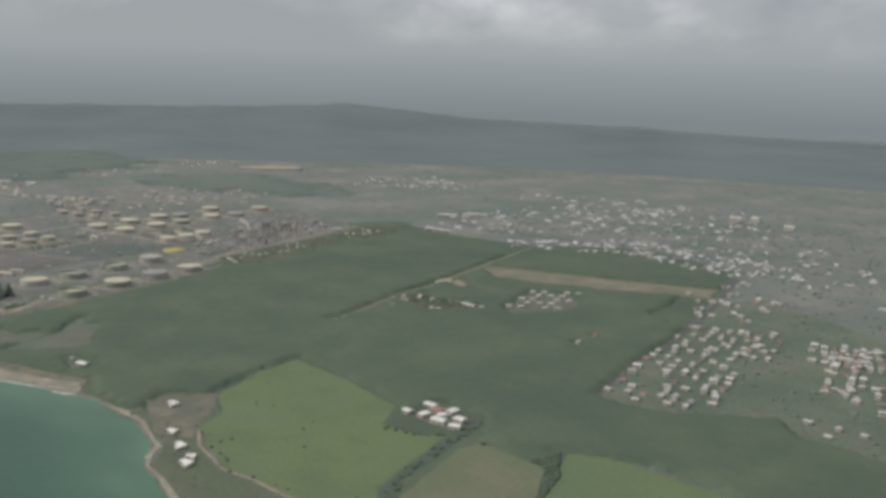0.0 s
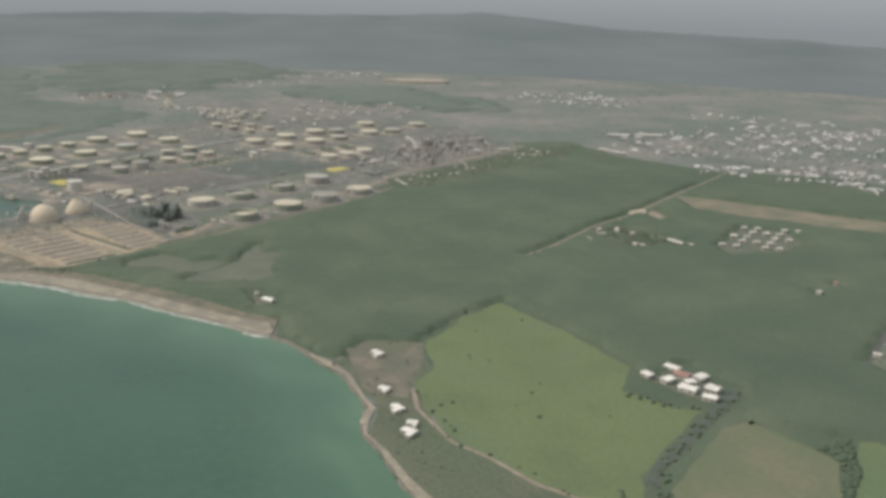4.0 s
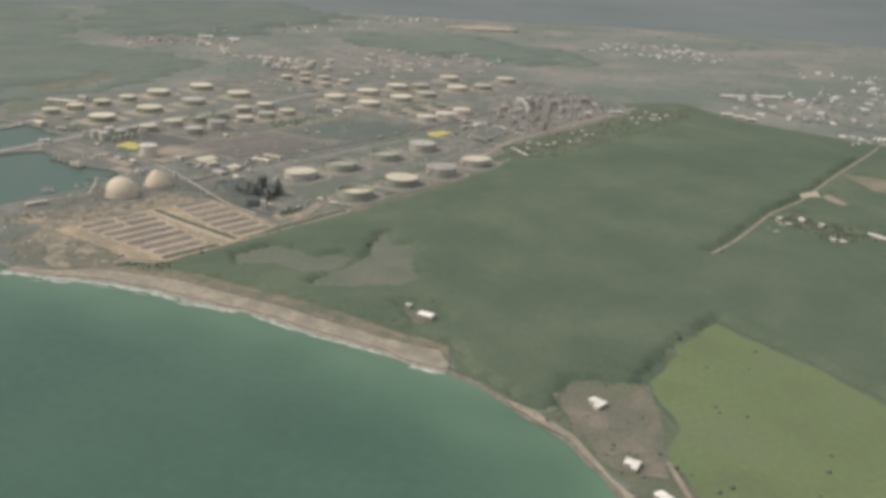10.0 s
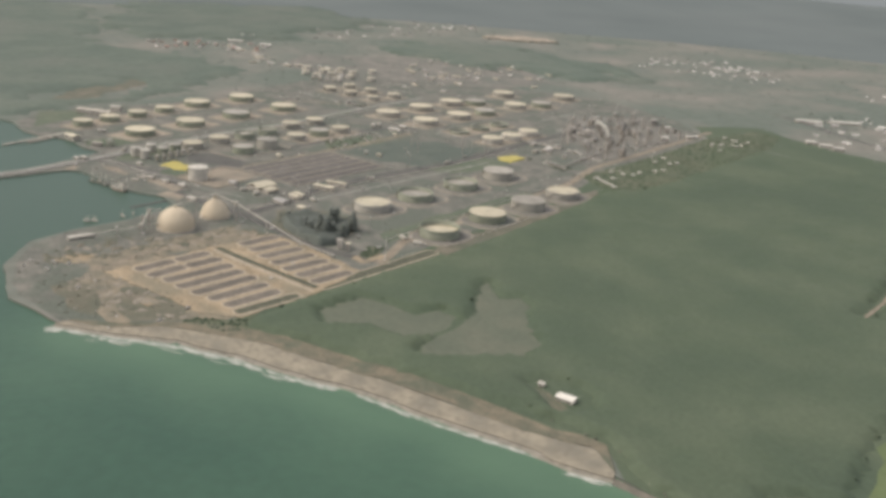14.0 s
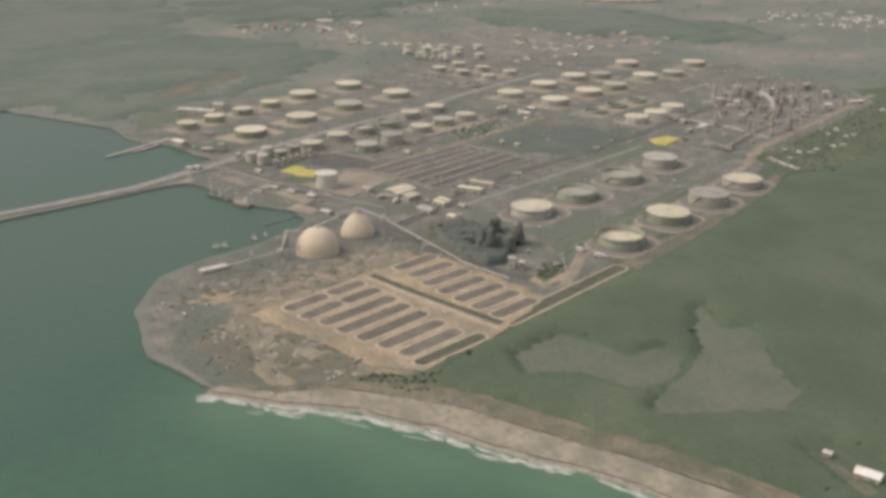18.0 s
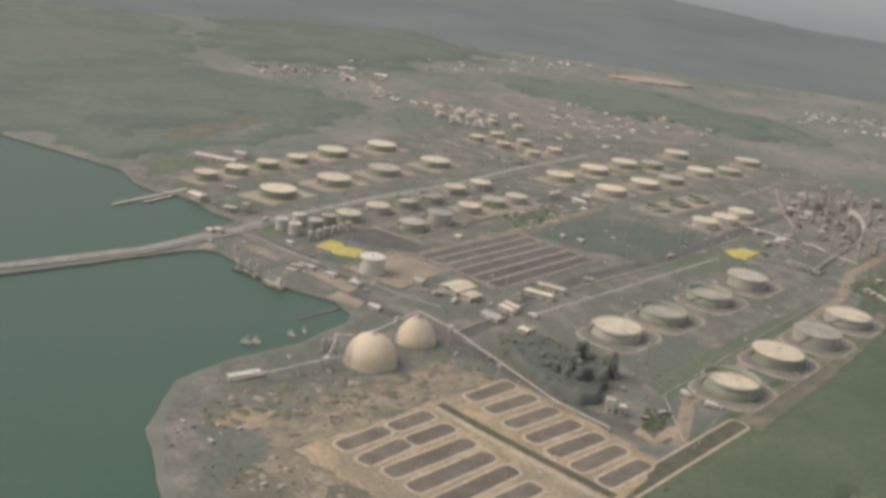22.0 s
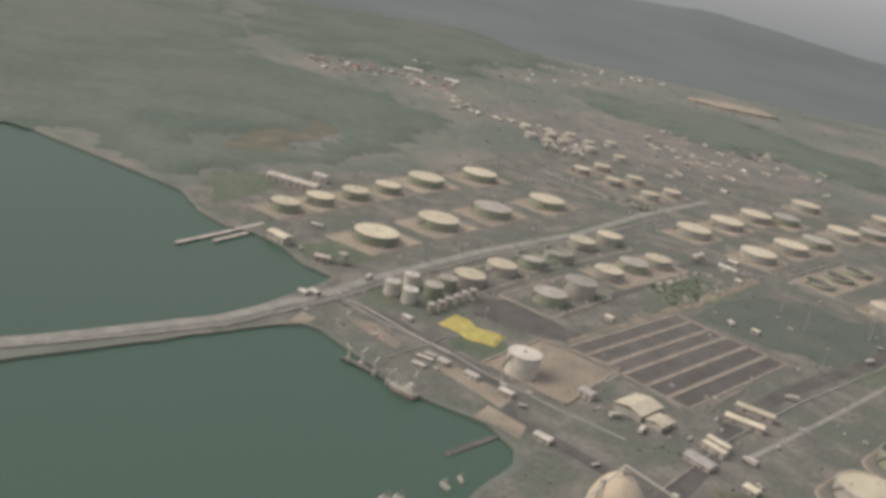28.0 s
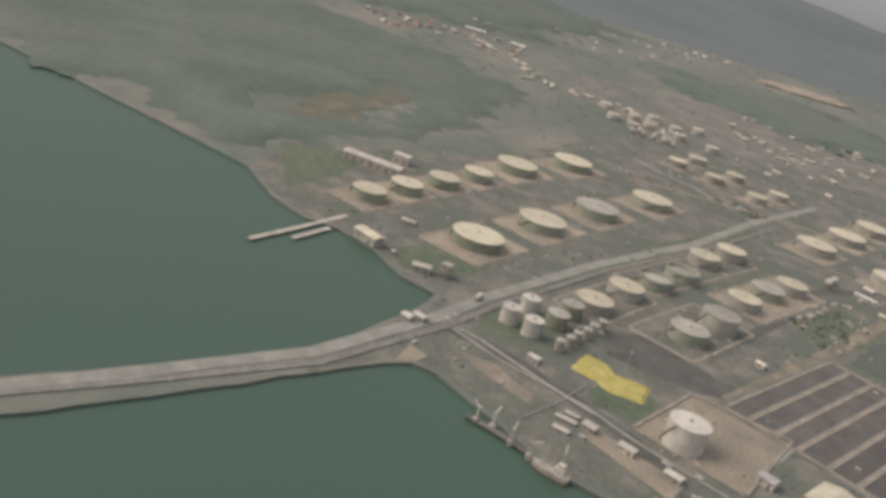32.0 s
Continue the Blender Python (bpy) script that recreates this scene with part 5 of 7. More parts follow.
ribbon("pond_track", [(-1232, 36), (-1198, 52), (-1130, 86)], 3.0, 0.53, POND_RIM, "pale track beside the ditch", "track")
pond((-1136, 93), (-1193, 205), 9.0, "long dark overgrown moat along the refinery edge with a pale rim", REED, 0.2)

# ---- sludge beds ----
BED_A, BED_B, BED_C = Vector((-1480, 108)), Vector((-1541, 223)), Vector((-1406, 149))
ALONG, ACROSS = BED_B - BED_A, BED_C - BED_A
region("sludge_bed_ground", [tuple(BED_A + ALONG * u + ACROSS * v) for u, v in ((-0.03, -0.04), (1.04, -0.04), (1.04, 1.05), (-0.03, 1.05))], 0.3, WORKS, "grey-brown clay floor of the sludge beds", amount=1, seed=44)
BED_ENDS = (0.0, 0.155, 0.32, 0.47, 0.655, 0.83, 1.0)
for k in range(6):
    f0, f1 = BED_ENDS[k] + 0.008, BED_ENDS[k + 1] - 0.008
    corners = [BED_A + ALONG * u + ACROSS * v for u, v in ((0.0, f0), (1.0, f0), (1.0, f1), (0.0, f1))]
    c = sum(corners, Vector((0, 0))) / 4
    t = thing("sludge_bed", "long dark brown sludge drying bed between pale berms", "sludge bed", pose(c.x, c.y, 0.3), "sludge beds")
    part("sludge", solid("bed_sludge", [(p.x - c.x, p.y - c.y, 0.1) for p in corners], [(3, 2, 1, 0)] if ALONG.cross(ACROSS) < 0 else [(0, 1, 2, 3)], MUD), t)
    bm = bmesh.new()
    for p, q in zip(corners, corners[1:] + corners[:1]):
        beam_into(bm, (p.x - c.x, p.y - c.y, 0.2), (q.x - c.x, q.y - c.y, 0.15), 1.9, 0.5)
    part("berm", mesh_of("bed_berm", bm, BERM), t)


# ---- sulphur heaps ----
def heap(name, points, high, label, seed):
    from mathutils.geometry import tessellate_polygon
    line = wavy([tuple(p) for p in points], 4, 1.2, seed)
    c = sum(line, Vector((0, 0))) / len(line)
    rings = [(1.0, 0.0), (0.9, 0.75), (0.72, 0.95), (0.4, 1.0)]
    verts, n = [], len(line)
    for f, h in rings:
        verts += [(c.x + (p.x - c.x) * f, c.y + (p.y - c.y) * f, 0.1 + high * h * (1 + 0.2 * noise.noise((p.x / 4 * f, p.y / 4, seed)))) for p in line]
    verts.append((c.x, c.y, 0.1 + high))
    faces = [(i * n + k, i * n + (k + 1) % n, (i + 1) * n + (k + 1) % n, (i + 1) * n + k) for i in range(3) for k in range(n)]
    faces += [(3 * n + k, 3 * n + (k + 1) % n, 4 * n) for k in range(n)]
    me = solid(name, verts, faces, SULPHUR)
    bm = bmesh.new()
    bm.from_mesh(me)
    bmesh.ops.recalc_face_normals(bm, faces=bm.faces)
    bm.to_mesh(me)
    bm.free()
    return tagged(new(name, me), label, "sulphur heap")


heap("sulphur_stockpile", [(-1505, 33), (-1520, 49), (-1511, 56), (-1501, 56), (-1490, 71), (-1476, 59), (-1484, 44), (-1494, 42)], 1.4, "flat-topped bright yellow sulphur heap near the quay", 3)
heap("sulphur_stockpile", [(-1492, 410), (-1500, 436), (-1484, 444), (-1468, 416), (-1476, 408)], 1.6, "small bright yellow sulphur heap among the tanks", 5)


# ---- sheds and buildings ----
def building(x, y, lx, ly, h, turn, label, roof=SHED_ROOF, wall=WALL, pitch=0.12, name="shed", category="shed", group="refinery sheds", openings=2):
    """A small building: wall box, gabled roof with eaves, doors in one side."""
    t = thing(name, label, category, pose(x, y, 0, 0, 0, turn), group)
    bm = bmesh.new()
    box_into(bm, -lx / 2, -ly / 2, -0.2, lx / 2, ly / 2, h)
    part("wall", mesh_of("shed_wall", bm, wall), t)
    a, b, e, top = lx / 2 + 0.5, ly / 2 + 0.5, 0.3, h + ly * pitch
    verts = [(-a, -b, h), (a, -b, h), (a, 0, top), (-a, 0, top), (a, b, h), (-a, b, h)]
    verts += [(vx, vy, vz + e) for vx, vy, vz in verts]
    faces = [(6, 7, 8, 9), (9, 8, 10, 11), (0, 3, 2, 1), (3, 5, 4, 2), (0, 1, 7, 6), (5, 11, 10, 4), (0, 6, 9, 3), (3, 9, 11, 5), (1, 2, 8, 7), (2, 4, 10, 8)]
    part("roof", solid("shed_roof", verts, faces, roof), t)
    for k in range(openings):
        px = (k + 0.5) / openings * lx - lx / 2
        w = min(1.7, lx / openings * 0.32)
        for sy in (-1, 1):
            bm = bmesh.new()
            box_into(bm, px - w / 2, sy * ly / 2 - 0.06, 0.3 if k % 2 else 1.0, px + w / 2, sy * ly / 2 + 0.06, min(h * 0.75, 3.2))
            part("door" if k % 2 else "window", mesh_of("shed_opening", bm, DARK), t)
    return t


building(-1404, 114, 22, 17, 3.6, 118, "large pale-roofed warehouse beside the sludge beds")
building(-1388, 118, 13, 10, 3.2, 118, "smaller pale-roofed shed beside the warehouse")
building(-1388, 172, 21, 5.5, 4, 44, "long narrow shed with a cream roof")
building(-1400, 188, 21, 5.5, 4, 44, "long narrow shed with a cream roof")
building(-1362, 135, 13, 3.6, 3.5, 22, "low cream-roofed shed by the plant road")
building(-1367, 141, 13, 3.6, 3.5, 22, "low cream-roofed shed by the plant road")
building(-1352, 120, 15, 8, 2.4, 24, "low grey-roofed store beside the road", roof=STEEL)
building(-1326, 132, 7, 5, 3, 24, "small white gatehouse at the road corner")
building(-1418, 90, 8, 6, 3.5, 30, "small grey hut near the warehouse", roof=STEEL)
for x, y, lx, ly in ((-1451, 18, 6, 4), (-1436, 29, 7.5, 4), (-1418, 42, 7.5, 4), (-1373, 43, 8.5, 4.4), (-1508, 14, 6, 3), (-1538, -43, 5, 4), (-1539, -36, 6, 4)):
    building(x, y, lx, ly, 2.5, 36, "small white quay shed beside the harbour road", roof=WHITE_PAINT)
for x, y, lx in ((-1457, 9, 9), (-1449, 3, 7), (-1461, 14, 6)):
    building(x, y, lx, 2.4, 1.2, 48, "low flat concrete store on the quay", roof=CONCRETE, pitch=0.02, openings=1)
building(-1648, 342, 16, 3.4, 2.2, 27, "long low white pump house beside the weeds", roof=WHITE_ROOF)
building(-1664, 359, 8, 4, 2.4, 27, "small white pump house beside the weeds", roof=WHITE_ROOF)
for x, y in ((-1617, 331), (-1526, 162), (-1516, 274)):
    building(x, y, 5, 4, 2.4, 30, "tiny pale hut by the sludge-bed track", roof=SHED_ROOF, openings=1)
building(-1631, -42, 17, 8, 5, 30, "cream-roofed dock building beside the basin")
building(-1598, -19, 10, 5.5, 3.5, 70, "small pale shed by the basin", roof=CONCRETE)
building(-1771, -7, 44, 11, 5, 54, "long pale workshop behind the tank row", roof=CONCRETE, openings=7)
building(-1790, 20, 12, 8, 6, 52, "white annex behind the long workshop", roof=WHITE_PAINT)
region("bare_corner", [(-1192, 134), (-1197, 141), (-1185, 143), (-1196, 160), (-1194, 166), (-1187, 160), (-1178, 139)], 0.24, DIRT, "bright tan earth bank bent round a hollow", step=5, amount=1.0, seed=47)
region("overgrown_hollow", [(-1215, 159), (-1210, 169), (-1196, 158), (-1188, 146), (-1196, 143)], 0.2, OLIVE, "dark overgrown hollow behind the earth bank", step=5, amount=1.5, seed=53)
scatter("hollow_bushes", spread([(-1217, 157), (-1211, 171), (-1198, 160), (-1190, 146), (-1197, 143)], 60, 0.6, 1.5, 54, 0.1, -0.9), "dark bushes in the hollow", FOREST)
building(-1216, 133, 4.5, 4, 8, 62, "narrow pale tower hut beside the trees", roof=WALL, openings=1)
building(-1211, 138, 3, 3, 6, 62, "slim cream hut beside the tower hut", roof=SHED_ROOF, openings=1)
building(-1280, -58, 18, 3.6, 2.4, 106, "long low pale shed at the conveyor foot", roof=WHITE_PAINT, openings=1)


def frame_block(x, y, w, d, floors, turn, label):
    """An open steel frame with decks."""
    t = thing("steel_structure", label, "steel structure", pose(x, y, 0, 0, 0, turn), "open steel frames")
    for sx in (-1, 0, 1):
        for sy in (-1, 1):
            bm = bmesh.new()
            beam_into(bm, (sx * w / 2, sy * d / 2, 0), (sx * w / 2, sy * d / 2, floors * 4), 0.4)
            part("column", mesh_of("frame_column", bm, STEEL), t)
    for k in range(1, floors + 1):
        bm = bmesh.new()
        box_into(bm, -w / 2 - 0.4, -d / 2 - 0.4, k * 4 - 0.2, w / 2 + 0.4, d / 2 + 0.4, k * 4)
        part("deck", mesh_of("frame_deck", bm, RUST if k % 2 else PLANT_GREY), t)
    return t


building(-1667, -8, 8, 3, 2.5, 60, "small white hut between tank pads", roof=WHITE_PAINT, openings=2)
frame_block(-1594, -6, 5, 5, 2, 30, "white open steel tower near the basin")


# ---- process plant ----
def column(x, y, r, h, label, material=STEEL, name="process_tower"):
    """An upright vessel with a skirt, platforms and a domed head."""
    t = thing(name, label, "process tower", pose(x, y, 0), "process towers")
    bm = bmesh.new()
    ring_into(bm, [(r * 1.15, 0), (r, 2.2), (r, h * 0.6), (r * 0.85, h * 0.63), (r * 0.85, h), (r * 0.55, h + r * 0.5), (0, h + r * 0.7)], 14)
    part("vessel", mesh_of("tower_vessel", bm, material, True), t)
    wide = 0.4 + 0.6 * min(r, 1.2)
    for f in (0.35, 0.62, 0.93):
        bm = bmesh.new()
        ring_into(bm, [(r * 0.8, h * f), (r + wide, h * f), (r + wide, h * f + 0.9), (r + wide - 0.1, h * f + 0.9), (r + wide - 0.1, h * f + 0.12), (r * 0.8, h * f + 0.12)], 12)
        part("platform", mesh_of("tower_platform", bm, RUST), t)
    return t


def heater(x, y, w, d, h, turn, label):
    t = thing("process_heater", label, "furnace", pose(x, y, 0, 0, 0, turn), "process heaters")
    bm = bmesh.new()
    box_into(bm, -w / 2, -d / 2, 1.5, w / 2, d / 2, h, 0.3)
    part("casing", mesh_of("heater_casing", bm, RUST), t)
    bm = bmesh.new()
    ring_into(bm, [(1.6, h), (1.2, h + 2), (1.0, h * 2.3), (1.0, h * 2.3 + 0.1)], 12)
    part("chimney", mesh_of("heater_chimney", bm, STEEL, True), t)
    for sx in (-1, 1):
        for sy in (-1, 1):
            bm = bmesh.new()
            box_into(bm, sx * w * 0.42 - 0.3, sy * d * 0.42 - 0.3, 0, sx * w * 0.42 + 0.3, sy * d * 0.42 + 0.3, 1.6)
            part("leg", mesh_of("heater_leg", bm, RUST), t)
    return t


def drum(x, y, long, r, turn, label):
    t = thing("horizontal_drum", label, "pressure vessel", pose(x, y, 0, 0, 0, turn), "horizontal drums")
    bm = bmesh.new()
    ring_into(bm, [(0, -long / 2 - r * 0.5), (r * 0.8, -long / 2 - r * 0.3), (r, -long / 2), (r, long / 2), (r * 0.8, long / 2 + r * 0.3), (0, long / 2 + r * 0.5)], 14)
    bmesh.ops.transform(bm, matrix=Matrix.Translation((0, 0, r + 1.2)) @ Matrix.Rotation(radians(90), 4, "Y"), verts=bm.verts)
    part("vessel", mesh_of("drum_vessel", bm, PLANT_GREY, True), t)
    for s in (-1, 1):
        bm = bmesh.new()
        box_into(bm, s * long * 0.3 - 0.4, -r * 0.7, 0, s * long * 0.3 + 0.4, r * 0.7, r * 0.7 + 1.2)
        part("saddle", mesh_of("drum_saddle", bm, CONCRETE), t)
    return t


PLANT = [(-1462, 542), (-1545, 536), (-1630, 590), (-1716, 650), (-1704, 752), (-1600, 745), (-1541, 699)]
rnd = random.Random(5)
big = [(-1468, 541, 1.1, 27), (-1498, 605, 0.9, 26), (-1494, 535, 0.4, 11), (-1491, 540, 0.4, 11), (-1527, 516, 0.4, 19), (-1559, 716, 1.3, 12), (-1535, 521, 0.6, 24), (-1488, 528, 0.8, 18), (-1500, 590, 1.2, 17), (-1545, 655, 1.5, 20), (-1560, 600, 1.0, 15), (-1600, 650, 1.3, 19), (-1640, 640, 1.1, 14), (-1580, 560, 1.0, 15),
       (-1620, 700, 1.4, 18), (-1660, 690, 1.0, 13), (-1515, 376, 0.45, 20), (-1525, 324, 0.35, 17), (-1560, 330, 0.35, 15), (-1498, 398, 0.45, 19)]
for x, y, r, h in big:
    column(x, y, r, h, "slender pale process column with platforms", WHITE_PAINT if h > 23 else PLANT_GREY if r > 0.9 else STEEL)
for x, y, z_, r in spread(PLANT, 26, 0.8, 1.8, 61, 0, -0.6):
    column(x, y, r, rnd.uniform(5, 12), "short process column among the pipework", rnd.choice([PLANT_GREY, RUST, PLANT_GREY]))
for x, y, z_, r in spread(PLANT, 9, 2.5, 4.5, 62, 0, -0.6):
    heater(x, y, r * 1.8, r * 1.3, r * 1.5 + 2, rnd.choice([28, 118]), "brown furnace block with a thin stack")
for x, y, z_, r in spread(PLANT, 22, 1.2, 2.2, 63, 0, -0.6):
    drum(x, y, r * 5, r, rnd.choice([28, 118]), "dull grey horizontal drum on concrete saddles")
for x, y, z_, r in spread(PLANT, 14, 4, 8, 64, 0, -0.6):
    frame_block(x, y, r * 1.5, r, rnd.choice([1, 2, 2, 3]), rnd.choice([28, 118]), "rust-brown open steel frame with decks")
for x, y, z_, r in spread([(-1480, 520), (-1440, 500), (-1480, 452), (-1530, 450), (-1560, 500), (-1530, 520)], 10, 1.8, 4.2, 65, 0, -0.6):
    building(x, y, r * 2, r * 1.2, 3.2, rnd.choice([28, 118]), "small pale-roofed plant building", roof=rnd.choice([HOUSE_ROOF, CONCRETE, STEEL]), openings=2, name="plant_building", category="building", group="plant buildings")

# the great white flue elbow over the plant
t = thing("flue_duct", "large white bent flue duct over the process plant", "flue duct", pose(-1469, 542, 0, 0, 0, 225))
bm = bmesh.new()
pts = [(0, 0, 22), (0.2, 0, 30), (1.2, 0, 34), (3.5, 0, 37.5), (7, 0, 40.5), (11, 0, 42.5), (16, 0, 43.5)]
for a, b in zip(pts, pts[1:]):
    beam_into(bm, a, b, 2.0 if a[2] < 29 else 3.4)
part("duct", mesh_of("flue_duct", bm, WHITE_ROOF), t)
bm = bmesh.new()
for s in (-3, 3):
    beam_into(bm, (s, 3, 0), (s * 0.3, 0.5, 22), 0.4)
    beam_into(bm, (s, -3, 0), (s * 0.3, -0.5, 22), 0.4)
part("brace_frame", mesh_of("flue_frame", bm, RUST), t)


def pipe_rack(points, width, label, pipes=5, high=1.6, material=STEEL):
    """A bundle of parallel pipes on low sleepers."""
    t = thing("pipe_rack", label, "pipe rack", pose(*points[0], 0), "pipe racks")
    o = Vector(points[0])
    for k in range(pipes):
        bm = bmesh.new()
        off = (k - (pipes - 1) / 2) * width / pipes
        line = []
        for i, p in enumerate(points):
            way = (Vector(points[min(i + 1, len(points) - 1)]) - Vector(points[max(i - 1, 0)])).normalized()
            line.append((*(Vector(p) - o + Vector((-way.y, way.x)) * off), high))
        pipe_into(bm, line, width / pipes * 0.62)
        part("pipe", mesh_of("rack_pipe", bm, material if k % 3 else CONCRETE), t)
    bm = bmesh.new()
    for a, b in zip(points, points[1:]):
        a, b = Vector(a) - o, Vector(b) - o
        for k in range(int((b - a).length / 14)):
            p = a.lerp(b, k * 14 / (b - a).length)
            side = (b - a).orthogonal().normalized() * width * 0.55
            beam_into(bm, (*(p - side), high * 0.45), (*(p + side), high * 0.45), 0.6, high * 0.9)
    tagged(part("pipe_bed", mesh_of("pipe_bed", bm, CONCRETE), t), "", "", "", "stuff")
    return t


pipe_rack([(-1438, -250), (-1462, -172), (-1488, -96), (-1534, -24), (-1568, 20), (-1634, 116), (-1704, 238), (-1776, 348)], 4, "bundle of pale pipes beside the main road", 5, 0.7)
pipe_rack([(-1540, -22), (-1523, -8), (-1476, 18), (-1464, 26)], 1.5, "pipe bundle along the quay", 2, 0.5)
pipe_rack([(-1490, 36), (-1470, 10), (-1457, -12)], 1.0, "pipe bundle out to the jetty", 2, 0.5)
pipe_rack([(-1562, 486), (-1545, 500), (-1528, 504), (-1519, 509)], 2.6, "white pipe bundle at the plant edge", 3, 2.0, WHITE_ROOF)
pipe_rack([(-1511, 513), (-1502, 520), (-1486, 520)], 3.0, "white bent pipe bundle before the plant", 3, 2.4, WHITE_ROOF)
pipe_rack([(-1473, 521), (-1452, 527)], 2.4, "white pipe bundle at the plant corner", 3, 2.0, WHITE_ROOF)
pipe_rack([(-1521, 624), (-1529, 635), (-1517, 651)], 2.0, "white pipe bundle beside the dirt road", 3, 2.0, WHITE_ROOF)
building(-1548, 684, 8, 6, 7, 60, "white plant block beside the dirt road", roof=WHITE_ROOF)
building(-1601, 726, 7, 5, 9, 60, "tall white plant block behind the towers", roof=WHITE_ROOF)
building(-1566, 741, 18, 5, 3, 83, "long white shed at the end of the dirt road", roof=WHITE_ROOF)
region("plant_yard", [(-1462, 530), (-1500, 516), (-1545, 524), (-1630, 574), (-1722, 640), (-1712, 756), (-1600, 752), (-1541, 705), (-1500, 622)], 0.162, WORKS, "brown worn ground of the process plant", step=12, amount=6, seed=88)
ribbon("plant_lane", [(-1623, 565), (-1668, 632), (-1700, 690)], 4, 0.168, PALE_ROAD, "pale lane behind the process plant")
ribbon("plant_lane", [(-1695, 579), (-1740, 661)], 3.4, 0.168, PALE_ROAD, "pale lane beyond the process plant")
pipe_rack([(-1440, 470), (-1500, 560), (-1545, 690)], 3.2, "pipe bundle along the plant edge", 4, 2.5)
pipe_rack([(-1545, 535), (-1640, 590), (-1716, 646)], 2.6, "raised brown pipe bundle through the plant", 4, 2.6, RUST)
pipe_rack([(-1330, 85), (-1372, 150), (-1412, 225), (-1460, 330), (-1530, 455)], 1.5, "thin pipe line beside the plant road", 2, 0.6)
pipe_rack([(-1180, 158), (-1230, 178), (-1320, 330), (-1370, 420)], 1.2, "thin pipe line between the coastal tank rows", 2, 0.5)

# ---- harbour: jetty, cranes and boats ----
def crane(x, y, turn, high, label):
    t = thing("jetty_crane", label, "crane", pose(x, y, 0, 0, 0, turn), "jetty cranes")
    bm = bmesh.new()
    beam_into(bm, (0, 0, -2), (0, 0, high), 0.8)
    part("mast", mesh_of("crane_mast", bm, WHITE_PAINT), t)
    bm = bmesh.new()
    beam_into(bm, (0, 0, high * 0.9), (high * 0.55, 0, high * 1.15), 0.55)
    beam_into(bm, (0, 0, high * 0.9), (-high * 0.25, 0, high * 1.05), 0.55)
    part("arm", mesh_of("crane_arm", bm, WHITE_PAINT), t)
    bm = bmesh.new()
    box_into(bm, -1.2, -1.2, -2, 1.2, 1.2, 1.2, 0.1)
    part("base", mesh_of("crane_base", bm, CONCRETE), t)
    return t


for x, y, a in ((-1453, -35, 200), (-1449, -29, 130), (-1438, -25, 140), (-1429, -20, 60), (-1423, -8, 150)):
    crane(x, y, a, 7.0, "white loading arm on the oil jetty")


def boat(x, y, turn, long, label, masts=2, paint=HULL_RED, side=1.5, boot=None):
    """A work boat: hull with a raked bow, deck, wheelhouse and masts."""
    t = thing("boat", label, "boat", pose(x, y, -1.1, 0, 0, turn), "harbour boats")
    w = long * 0.26
    line = [(-0.5, 0.8), (-0.42, 1.0), (0.15, 1.0), (0.36, 0.7), (0.5, 0.05)]
    low = [(u * long * 0.94, v * w / 2 * 0.8, -0.6) for u, v in line] + [(u * long * 0.94, -v * w / 2 * 0.8, -0.6) for u, v in reversed(line)]
    top = [(u * long, v * w / 2, side + 0.9 * max(0, u)) for u, v in line] + [(u * long, -v * w / 2, side + 0.9 * max(0, u)) for u, v in reversed(line)]
    n = len(low)
    faces = [(k, (k + 1) % n, n + (k + 1) % n, n + k) for k in range(n)] + [tuple(range(n, 2 * n))]
    part("hull", solid("boat_hull", low + top, [tuple(reversed(f)) for f in faces[:-1]] + [tuple(reversed(faces[-1]))], paint), t)
    bm = bmesh.new()
    box_into(bm, -long * 0.38, -w * 0.34, side, -long * 0.1, w * 0.34, side + 0.1 + long * 0.15, 0.15)
    box_into(bm, -long * 0.33, -w * 0.26, side + 0.1 + long * 0.15, -long * 0.16, w * 0.26, side + 0.1 + long * 0.26, 0.15)
    part("wheelhouse", mesh_of("boat_wheelhouse", bm, WHITE_PAINT), t)
    for k in range(masts):
        bm = bmesh.new()
        px = long * (-0.02 + 0.22 * k)
        beam_into(bm, (px, 0, side), (px, 0, side + 1 + long * 0.5), 0.3)
        beam_into(bm, (px, 0, side + 1.1), (px + long * 0.12, 0, long * 0.36), 0.3)
        part("mast", mesh_of("boat_mast", bm, WHITE_PAINT), t)
    if boot:
        belt = [(u * long * 0.985, v * w / 2 * 0.98, 0.9) for u, v in line] + [(u * long * 0.985, -v * w / 2 * 0.98, 0.9) for u, v in reversed(line)]
        foot = [(1.012 * p[0], 1.05 * p[1], p[2]) for p in low]
        part("boot", solid("boat_boot", foot + [(1.012 * p[0], 1.05 * p[1], p[2]) for p in belt], [tuple(reversed(f)) for f in faces[:-1]], boot), t, "rusty red band along the waterline")
        for k in (0.08, 0.2):
            bm = bmesh.new()
            box_into(bm, long * k, -w * 0.28, side, long * (k + 0.09), w * 0.28, side + 0.7, 0.1)
            part("hatch", mesh_of("boat_hatch", bm, STEEL), t)
    return t


